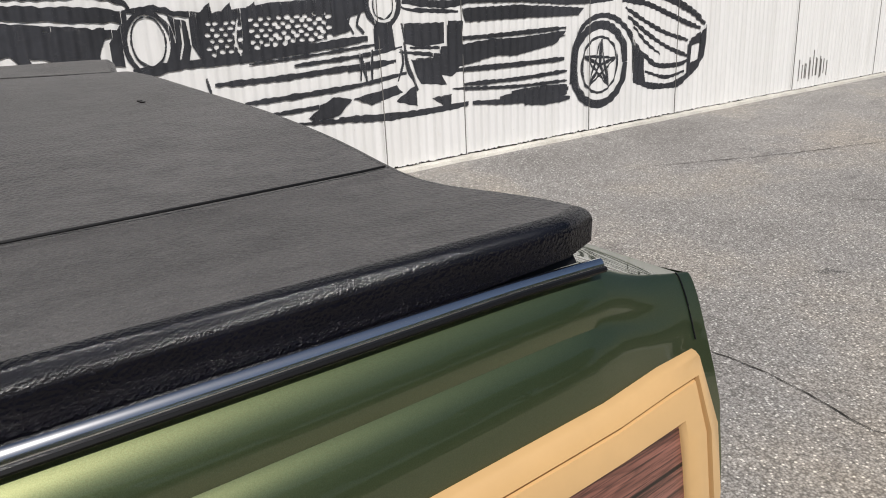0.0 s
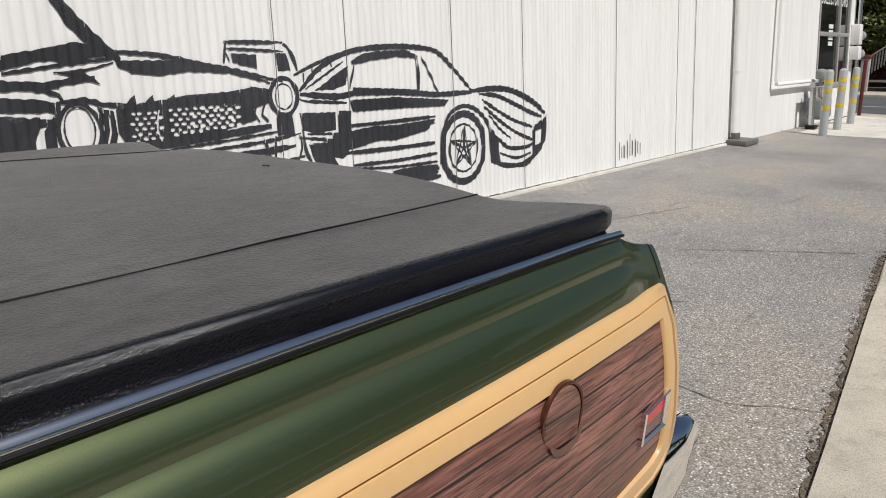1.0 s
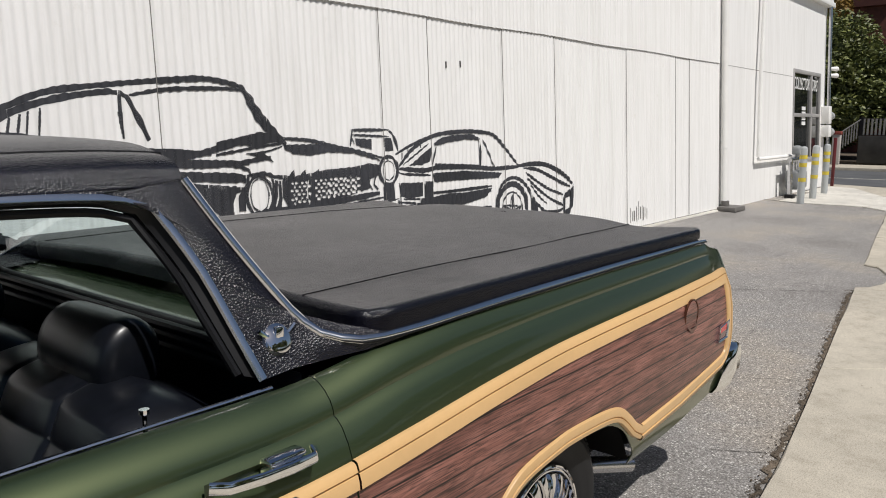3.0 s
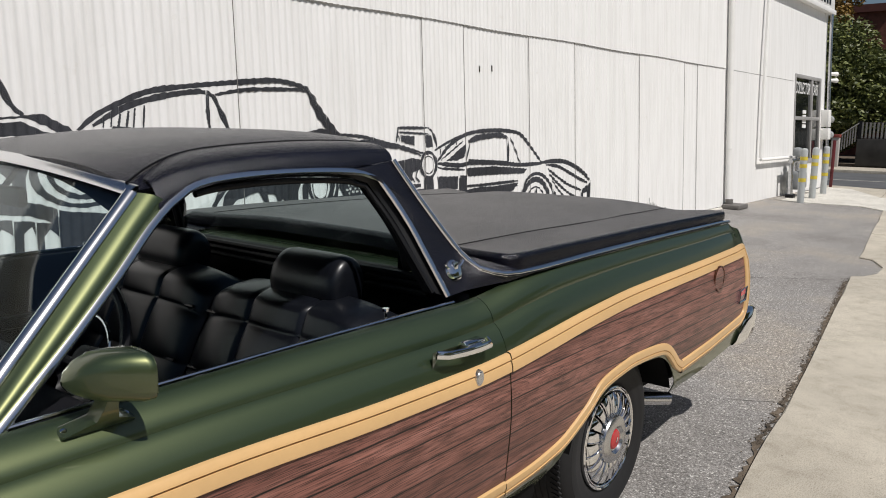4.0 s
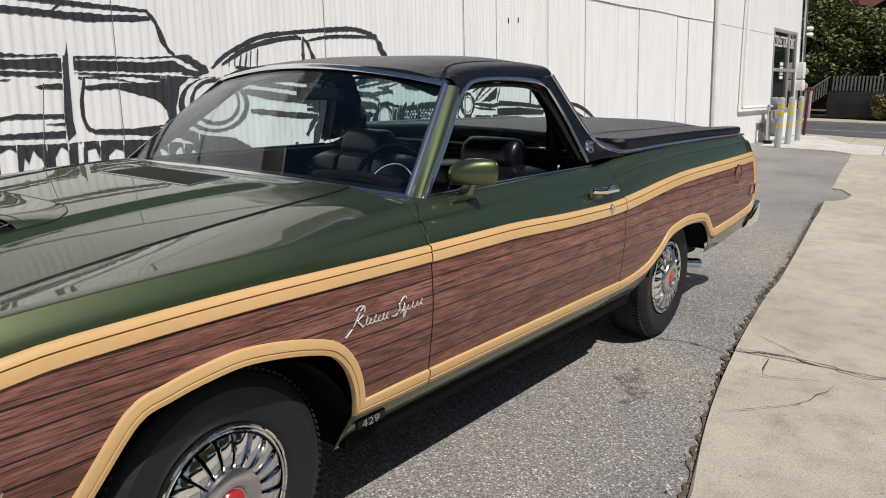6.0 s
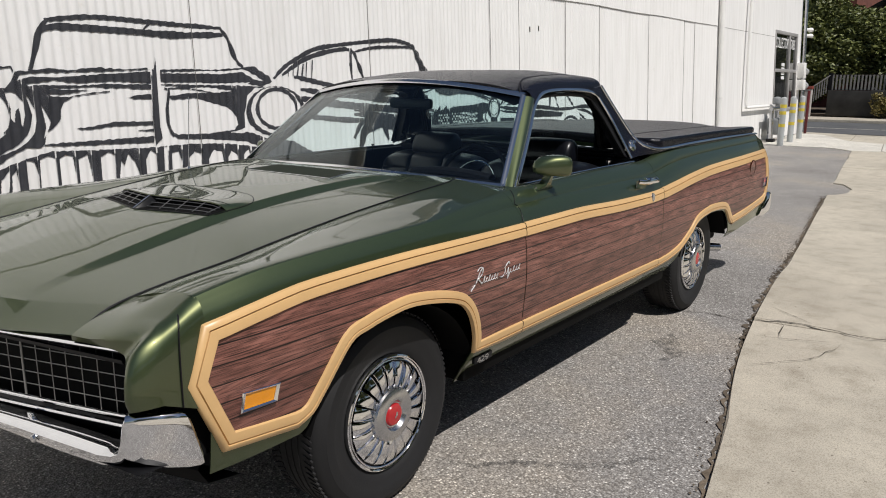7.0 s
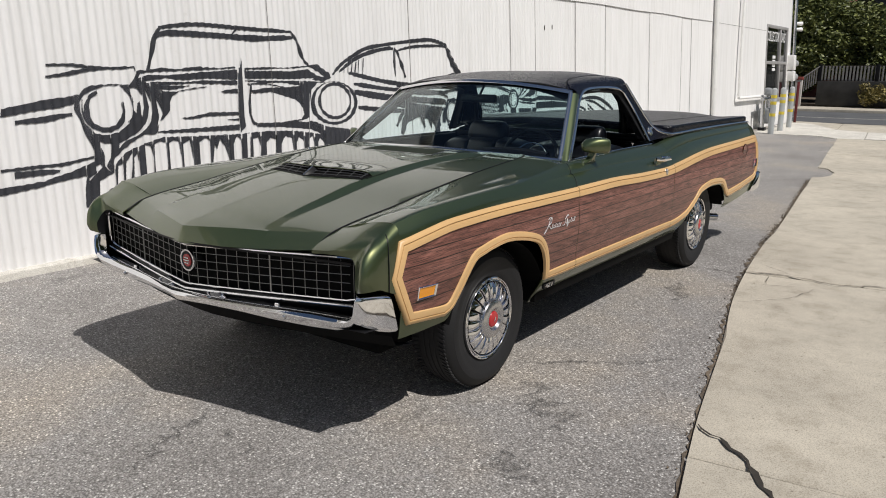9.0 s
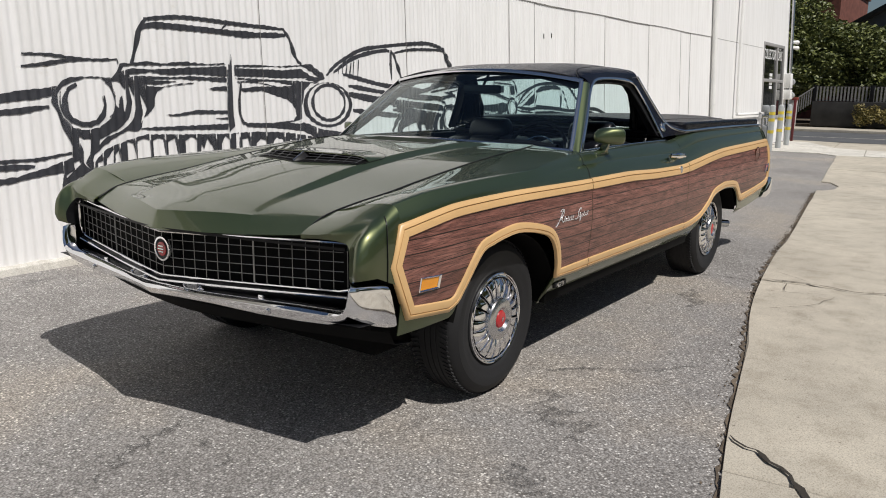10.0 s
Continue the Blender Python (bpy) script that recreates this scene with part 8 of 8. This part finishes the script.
def build_corner():
    shop = thing("window_1", (19.94, WALL_Y, 0.70), "glazed shop window with white lettering in a weathered grey frame", "window", kind="structure")
    bm = bmesh.new()
    for lo, hi in (((18.87, 0.68), (18.94, 2.70)), ((21.05, 0.68), (21.13, 2.70)), ((18.94, 2.62), (21.05, 2.70)), ((18.94, 0.68), (21.05, 0.78)), ((20.28, 0.78), (20.38, 2.62)), ((18.94, 1.68), (21.05, 1.76))):
        block(bm, (lo[0], WALL_Y - 0.02, lo[1]), (hi[0], WALL_Y + 0.06, hi[1]), 0.006)
    wpart("window_frame", bm, simple("grey_window_frame", (0.36, 0.35, 0.34), 0.5), shop)
    dark = simple("dark_shop_glass", (0.016, 0.018, 0.018), 0.06, vary=0.2, coat=0.5)
    for lo, hi in (((18.94, 0.78), (20.28, 1.68)), ((18.94, 1.76), (20.28, 2.62)), ((20.38, 0.78), (21.05, 1.68)), ((20.38, 1.76), (21.05, 2.62))):
        bm = bmesh.new()
        block(bm, (lo[0], WALL_Y + 0.02, lo[1]), (hi[0], WALL_Y + 0.03, hi[1]))
        wpart("pane", bm, dark, shop, "dark reflecting glass pane", smooth=False)
    white = simple("white_lettering", (0.80, 0.80, 0.78), 0.6, vary=0.03)
    for text, x, w in (("COLLECTOR", 18.99, 1.24), ("CARS", 20.42, 0.50)):
        cu = bpy.data.curves.new("lettering", "FONT")
        cu.body, cu.size, cu.extrude = text, 0.32, 0.002
        tmp = bpy.data.objects.new("tmp", cu)
        scene.collection.objects.link(tmp)
        bpy.context.view_layer.update()
        me = bpy.data.meshes.new_from_object(tmp.evaluated_get(bpy.context.evaluated_depsgraph_get()))
        bpy.data.objects.remove(tmp)
        xs = [v.co.x for v in me.vertices]
        k = w / (max(xs) - min(xs))
        me.transform(Matrix.Translation((x, WALL_Y + 0.012 + LEAN * 2.4, 2.28)) @ Matrix.Rotation(radians(90), 4, "X") @ Matrix.Diagonal((k, 1.15, 1, 1)))
        me.materials.append(white)
        under(new("lettering", me), shop)["label"] = "white capital letters " + text
    bm = bmesh.new()
    for i in range(4):
        block(bm, (19.64, WALL_Y + 0.010, 1.50 + i * 0.11), (19.94, WALL_Y + 0.014, 1.58 + i * 0.11))
    wpart("notice", bm, white, shop, "small white notice with unreadable bars", smooth=False)

    fascia = thing("sign_fascia", (19, WALL_Y, 4.4), "white fascia box with a row of dark slots", "fascia", kind="structure")
    bm = bmesh.new()
    block(bm, (16.48, WALL_Y - 0.15, 4.27), (21.78, WALL_Y, 4.38), 0.01)
    block(bm, (16.48, WALL_Y - 0.12, 4.38), (21.73, WALL_Y, 5.6), 0.01)
    wpart("box", bm, M_WALLWHITE, fascia)
    bm = bmesh.new()
    for i in range(14):
        x = 17.78 + i * 0.26
        block(bm, (x, WALL_Y - 0.13, 4.46), (x + 0.15, WALL_Y - 0.119, 5.2))
    wpart("slots", bm, M_BLACK, fascia, "dark upright slots")

    down = thing("downpipe", (14.48, WALL_Y - 0.1, 0.05), "white painted downpipe running down the wall to a base box", "downpipe", kind="structure")
    wpart("pipe", rod(bmesh.new(), (14.5, WALL_Y - 0.07, 0.14), (14.5, WALL_Y - 0.07, 5.5), 0.055, 14), M_WALLWHITE, down)
    wpart("band", rod(bmesh.new(), (14.5, WALL_Y - 0.07, 1.10), (14.5, WALL_Y - 0.07, 1.13), 0.062, 14), M_WALLWHITE, down)
    bm = bmesh.new()
    block(bm, (14.28, WALL_Y - 0.34, 0.03), (14.8, WALL_Y - 0.03, 0.11), 0.012)
    rod(bm, (14.5, WALL_Y - 0.09, 0.10), (14.5, WALL_Y - 0.09, 0.20), 0.07, 14)
    wpart("base_box", bm, simple("grey_cast_iron", (0.16, 0.15, 0.14), 0.7, vary=0.25), down, "grey cast iron gully box")

    gas = thing("gas_pipe", (17, WALL_Y - 0.1, 0.1), "white painted gas pipe with meter valves on the wall", "gas pipe", kind="structure")
    line = curve_pts([(16.68, WALL_Y - 0.1, 5.5), (16.52, WALL_Y - 0.1, 4.0), (16.36, WALL_Y - 0.1, 2.5), (16.28, WALL_Y - 0.1, 1.2), (16.26, WALL_Y - 0.1, 0.90)], 0.3)
    wpart("riser", tube(line, 0.038, 10), M_WALLWHITE, gas)
    wpart("run", rod(bmesh.new(), (16.26, WALL_Y - 0.1, 0.86), (18.64, WALL_Y - 0.1, 0.86), 0.032, 10), M_WALLWHITE, gas)
    bm = bmesh.new()
    for x, z0, z1, r in ((17.73, 0.08, 0.80, 0.05), (18.03, 0.45, 0.9, 0.04), (18.39, 0.3, 0.95, 0.05)):
        rod(bm, (x, WALL_Y - 0.28, z0), (x, WALL_Y - 0.28, z1), r, 10)
    rod(bm, (17.68, WALL_Y - 0.28, 0.80), (18.64, WALL_Y - 0.28, 0.80), 0.05, 10)
    wpart("manifold", bm, M_STEEL, gas, "bare grey pipe manifold")
    bm = bmesh.new()
    block(bm, (17.93, WALL_Y - 0.40, 0.18), (18.59, WALL_Y - 0.12, 0.58), 0.06, 3)
    block(bm, (18.13, WALL_Y - 0.36, 0.86), (18.39, WALL_Y - 0.18, 1.08), 0.07, 3)
    wpart("meter", bm, simple("grey_meter_paint", (0.22, 0.23, 0.235), 0.5), gas, "grey gas meter")
    bm = bmesh.new()
    block(bm, (17.63, WALL_Y - 0.36, 0.02), (17.83, WALL_Y - 0.2, 0.10), 0.01)
    wpart("foot", bm, M_BLACK, gas)

    grey = simple("bollard_grey", (0.40, 0.42, 0.42), 0.6, vary=0.12)
    yellow = simple("bollard_yellow", (0.66, 0.52, 0.06), 0.6, vary=0.2)
    first = thing("bollard", (16.85, 2.02, 0.0), "grey steel bollard with worn yellow bands", "bollard", "bollards by the door")
    bm = spun([(0.0, 1.10), (0.038, 1.095), (0.058, 1.078), (0.067, 1.05), (0.067, 0.0)], 20)
    bm.transform(Matrix.Translation((16.85, 2.02, 0.0)) @ Matrix.Rotation(radians(90), 4, "X"))
    part("post", bm, grey, first)
    for z in (0.43, 0.71, 0.86):
        part("band", rod(bmesh.new(), (16.85, 2.02, z), (16.85, 2.02, z + 0.075), 0.0692, 20, caps=False), yellow, first, "worn yellow band")
    copy_thing(first, Matrix.Translation((17.95, 2.07, 0.0)))
    copy_thing(first, Matrix.Translation((19.40, 2.19, 0.0)))

    for i, (z, h) in enumerate(((1.74, 0.42), (1.36, 0.28))):
        box = thing("meter_box", (21.33, WALL_Y - 0.2, z), "white electric meter box on the wall corner", "meter box", "meter boxes")
        bm = bmesh.new()
        block(bm, (21.28, WALL_Y - 0.18, z - h / 2), (21.53, WALL_Y, z + h / 2), 0.015)
        wpart("case", bm, M_WALLWHITE, box)
        bm = rod(bmesh.new(), (21.53, WALL_Y - 0.12, z - 0.02), (21.72, WALL_Y - 0.12, z - 0.02), 0.095, 16)
        wpart("dial", bm, simple("meter_dial_grey", (0.45, 0.46, 0.46), 0.3), box, "round grey meter dial")
    con = thing("conduit", (21.53, WALL_Y - 0.1, 2.2), "grey steel conduit up the wall corner with flood lamps", "conduit")
    wpart("pipe", rod(bmesh.new(), (21.55, WALL_Y - 0.10, 0.2), (21.55, WALL_Y - 0.10, 4.3), 0.04, 10), M_STEEL, con)
    for z in (2.84, 2.68):
        wpart("flood_lamp", rod(bmesh.new(), (21.61, WALL_Y - 0.1, z), (21.83, WALL_Y - 0.2, z), 0.035, 12, 0.060), M_WALLWHITE, con, "white flood lamp head")
    board = thing("red_board", (21.83, 2.3, 0.0), "narrow dark red board standing at the building corner", "board")
    bm = bmesh.new()
    block(bm, (21.72, 2.52, 0.02), (21.77, 2.59, 1.20), 0.005)
    part("panel", bm, simple("dark_red_paint", (0.14, 0.018, 0.022), 0.5), board)


build_corner()

# ---- over the street ----


def leaf_crown(centre, size, count, seed, leaf=0.16):
    """A crown of many small leaf clumps with an uneven outline and gaps."""
    rnd = random.Random(seed)
    lobes = [(Vector(centre) + Vector([rnd.gauss(0, 0.42) * s for s in size]), rnd.uniform(0.35, 0.75)) for _ in range(16)]
    verts, faces = [], []
    for i in range(count):
        c, r = rnd.choice(lobes)
        d = Vector((rnd.gauss(0, 1), rnd.gauss(0, 1), rnd.gauss(0, 1))).normalized() * (rnd.random() ** 0.45)
        p = c + Vector([a * s * r * 0.8 for a, s in zip(d, size)])
        u = Vector((rnd.gauss(0, 1), rnd.gauss(0, 1), rnd.gauss(0, 0.5))).normalized()
        w = u.cross(Vector((rnd.gauss(0, 1), rnd.gauss(0, 1), rnd.gauss(0, 1)))).normalized()
        s = leaf * rnd.uniform(0.6, 1.4)
        n = len(verts)
        verts += [p - u * s, p + w * s * 0.45 + u * s * 0.1, p + u * s, p - w * s * 0.45 + u * s * 0.1]
        faces += [(n, n + 1, n + 2, n + 3)]
    me = bpy.data.meshes.new("crown")
    me.from_pydata([tuple(v) for v in verts], [], faces)
    return me


def leaf_material(name, a, b):
    m, nt, bs = nodes_of(name)
    geo = nt.nodes.new("ShaderNodeNewGeometry")
    nt.links.new(ramp(nt, geo.outputs["Random Per Island"], [(0.0, a), (0.6, b), (1.0, tuple(min(1, c * 1.5) for c in b))]), bs.inputs["Base Color"])
    bs.inputs["Roughness"].default_value = 0.5
    return m


M_LEAF = leaf_material("tree_leaves", (0.048, 0.066, 0.018), (0.145, 0.160, 0.046))
M_LEAF_OCHRE = leaf_material("ochre_leaves", (0.12, 0.065, 0.012), (0.26, 0.16, 0.04))
M_SHRUB = leaf_material("dry_shrub_leaves", (0.11, 0.10, 0.03), (0.26, 0.21, 0.07))
M_BARK = simple("grey_bark", (0.10, 0.085, 0.065), 0.9, vary=0.3, bump=0.6, bscale=25, bdist=0.02)


def tree(at, height, size, count, seed, label, leaves=None, leaf=0.105, low=None):
    ob = thing("tree", at, label, "tree")
    rnd = random.Random(seed)
    x, y, z = at
    top = Vector((x, y, z + height))
    bm = bmesh.new()
    fork = Vector((x + rnd.uniform(-0.2, 0.2), y + rnd.uniform(-0.2, 0.2), z + height * 0.45))
    rod(bm, (x, y, z - 0.1), fork, height * 0.030, 10, height * 0.022)
    for _ in range(6):
        tip = top + Vector([rnd.uniform(-0.6, 0.6) * s for s in size])
        mid = fork.lerp(tip, 0.5) + Vector((rnd.uniform(-0.2, 0.2), rnd.uniform(-0.2, 0.2), 0.2))
        rod(bm, fork, mid, height * 0.016, 8, height * 0.011)
        rod(bm, mid, tip, height * 0.011, 6, height * 0.004)
    part("trunk", bm, M_BARK, ob)
    me = leaf_crown((x, y, z + height), size, count, seed, leaf)
    me.materials.append(leaves or M_LEAF)
    under(new("crown", me), ob)
    return ob


def build_street():
    tree((39.5, 8.2, 0.3), 2.8, (2.8, 3.2, 2.3), 46000, 11, "broad dark green street tree behind a fence")
    tree((39.0, 4.4, 0.3), 2.8, (2.7, 2.9, 2.2), 46000, 12, "round dark green tree in a front garden")
    tree((40.0, 0.4, 0.3), 3.0, (2.7, 2.8, 2.2), 26000, 15, "leafy dark tree behind the picket fence")
    tree((39.0, 11.2, 0.3), 3.4, (2.6, 2.8, 2.5), 34000, 16, "leafy dark tree beside the shop corner")
    tree((38.4, 6.8, 0.3), 2.6, (1.7, 2.9, 1.9), 32000, 17, "low bushy dark tree by the garden steps")
    tree((42.0, 11.5, 0.3), 6.5, (3.2, 3.5, 3.2), 12000, 13, "tall dark tree beyond the street corner")
    tree((41.0, 7.15, 0.3), 6.3, (1.2, 0.75, 1.7), 6500, 14, "slim tree with ochre autumn leaves", M_LEAF_OCHRE)
    base = thing("garden_wall", (36, 0, 0), "dark low garden wall beneath a picket fence", "garden wall", kind="structure")
    bm = bmesh.new()
    block(bm, (36.0, -30, 0.0), (36.4, 4.90, 1.10), 0.02)
    part("wall", bm, simple("dark_stone", (0.05, 0.048, 0.045), 0.85, vary=0.3, bump=0.4), base)
    fence = thing("picket_fence", (36.1, 0, 0.95), "dark rail fence with pale upright pickets", "fence")
    brown = simple("dark_brown_rail", (0.035, 0.025, 0.022), 0.7)
    for z in (1.13, 1.74):
        part("rail", block(bmesh.new(), (36.12, -12, z), (36.20, 4.85, z + 0.05)), brown, fence)
    pale = simple("pale_picket", (0.26, 0.255, 0.24), 0.7)
    me = None
    for i in range(118):
        y = 4.75 - i * 0.145
        if me is None:
            bm = bmesh.new()
            block(bm, (36.10, y - 0.035, 1.13), (36.13, y + 0.035, 1.78))
            first = part("picket", bm, pale, fence, smooth=False)
            me = first.data
        else:
            ob = under(new("picket", me), fence)
            ob.matrix_basis = Matrix.Translation((0, -i * 0.145, 0))
    for y in (4.85, 2.5, -0.6, -3.8, -7.0):
        bm = bmesh.new()
        block(bm, (36.05, y - 0.08, 1.08), (36.25, y + 0.08, 1.84), 0.01)
        part("post", bm, M_BLACK, fence)
    stair = thing("stair_rail", (36.4, 4.6, 0.3), "pale sloping stair rail beside dark steps", "stair rail")
    for i in range(8):
        x, y, z = 35.85 + i * 0.03, 5.52 - i * 0.09, 0.55 + i * 0.07
        part("baluster", block(bmesh.new(), (x, y - 0.02, z), (x + 0.03, y + 0.02, z + 0.67)), pale, stair)
    part("rail", tube([(35.84, 5.56, 1.20), (36.08, 4.86, 1.76)], 0.03, 6), pale, stair)
    post = thing("gate_post", (35.6, 5.6, 0.0), "red and white striped gate post by the kerb", "post")
    bm = bmesh.new()
    block(bm, (35.5, 5.45, -0.25), (35.7, 5.75, 1.15), 0.01)
    part("pillar", bm, simple("faded_white_paint", (0.5, 0.47, 0.44), 0.7), post)
    bm = bmesh.new()
    block(bm, (35.48, 5.43, 1.15), (35.72, 5.77, 1.28), 0.01)
    part("cap", bm, simple("brick_red_paint", (0.28, 0.06, 0.045), 0.7), post)
    side = mesh_object("far_pavement", block(bmesh.new(), (29.6, -60, -0.1), (32.0, 60, 0.10), 0.01), M_CONC)
    tagged(side, "tan concrete pavement across the street with a kerb", "pavement", kind="structure")
    garden = mesh_object("garden_bank", block(bmesh.new(), (32.2, -30, -0.1), (60, 30, 0.20)), M_DIRT)
    tagged(garden, "dark planted ground behind the garden wall", "garden", kind="structure")
    for i, (y, h) in enumerate(((2.55, 0.62), (1.75, 0.55), (0.9, 0.4), (-0.6, 0.5))):
        ob = thing("shrub", (35.7, y, 0.1), "dry yellow-green shrub at the foot of the wall", "shrub", "shrubs along the wall")
        me = leaf_crown((35.6, y, 0.1 + h * 0.6), (0.32, 0.55, h * 0.7), 1600, 60 + i, 0.06)
        me.materials.append(M_SHRUB)
        under(new("leaves", me), ob)
    # houses behind the trees
    grey = simple("grey_clapboard", (0.13, 0.135, 0.14), 0.8, vary=0.12)
    house = thing("house", (50, 2, 0.2), "grey two-storey house with a gabled roof behind trees", "house")
    bm = bmesh.new()
    block(bm, (46, -6.5, 0.0), (58, 4.6, 5.6))
    vs = [bm.verts.new(p) for p in ((46, -6.5, 5.6), (46, 4.6, 5.6), (46, -0.95, 8.6))]
    bm.faces.new(vs)
    part("wall", bm, grey, house, smooth=False)
    shing = simple("dark_shingles", (0.06, 0.06, 0.062), 0.9, vary=0.25, bump=0.4, bscale=12, bdist=0.02)
    part("roof", sheet([[(45.3, -7.3, 5.2), (59, -7.3, 5.2)], [(45.3, -0.95, 8.9), (59, -0.95, 8.9)], [(45.3, 5.4, 5.2), (59, 5.4, 5.2)]]), shing, house, thick=0.25)
    bm = bmesh.new()
    for lo, hi in (((-0.6, 6.9), (0.2, 7.7)), ((1.7, 3.6), (2.9, 5.0))):
        block(bm, (45.9, lo[0], lo[1]), (46.02, hi[0], hi[1]))
    part("window_trim", bm, simple("cream_trim", (0.42, 0.40, 0.34), 0.7), house)
    for lo, hi in (((-0.45, 7.05), (0.05, 7.55)), ((1.85, 3.75), (2.75, 4.85))):
        bm = bmesh.new()
        block(bm, (45.88, lo[0], lo[1]), (45.95, hi[0], hi[1]))
        part("window", bm, simple("dark_window_glass", (0.02, 0.028, 0.04), 0.08), house, "dark window pane", smooth=False)
    brick = thing("brick_house", (52, 10, 0.2), "red brick building behind trees", "house")
    bm = bmesh.new()
    block(bm, (48, 6.2, 0.0), (58, 8.0, 8.1))
    block(bm, (50, 8.0, 0.0), (60, 16, 6.8))
    part("wall", bm, simple("red_brick", (0.20, 0.070, 0.048), 0.85, vary=0.3, scale=14, bump=0.4), brick, smooth=False)
    bm = bmesh.new()
    block(bm, (47.8, 6.05, 7.75), (58, 8.15, 8.15))
    part("cornice", bm, simple("dark_brick_trim", (0.12, 0.04, 0.03), 0.8), brick)


before = set(scene.objects)
build_street()
near_by = Matrix.Translation((1, -2.5, 1.35)) @ Matrix.Diagonal((0.885, 0.885, 0.885, 1)) @ Matrix.Translation((-1, 2.5, -1.35))
for ob in set(scene.objects) - before:
    if ob.parent is None and ob.name not in ("far_pavement", "garden_bank"):
        ob.matrix_basis = near_by @ ob.matrix_basis


def build_behind():
    """What the paint mirrors from behind the camera: trees over a low fence."""
    for i, (x, y, h, s) in enumerate(((-9, -15, 4.6, 3.2), (-3, -17, 5.2, 3.4), (3.5, -15.5, 4.4, 3.1), (9.5, -17, 5.4, 3.6), (16, -16, 4.6, 3.2), (24, -19, 6, 4.0), (-16, -16, 5.6, 3.8))):
        tree((x, y, 0), h, (s, s * 0.8, s * 0.72), 9000, 80 + i, "leafy green tree along the far side of the lot", leaf=0.19)
    hedge = thing("hedge", (2, -19, 0), "dark clipped hedge along the far side", "hedge", kind="structure")
    bm = bmesh.new()
    block(bm, (-40, -20, 0), (45, -19, 2.2), 0.2)
    part("hedge_body", bm, simple("hedge_green", (0.03, 0.05, 0.018), 0.9, vary=0.4, bump=0.8, bscale=12, bdist=0.1), hedge)


build_behind()
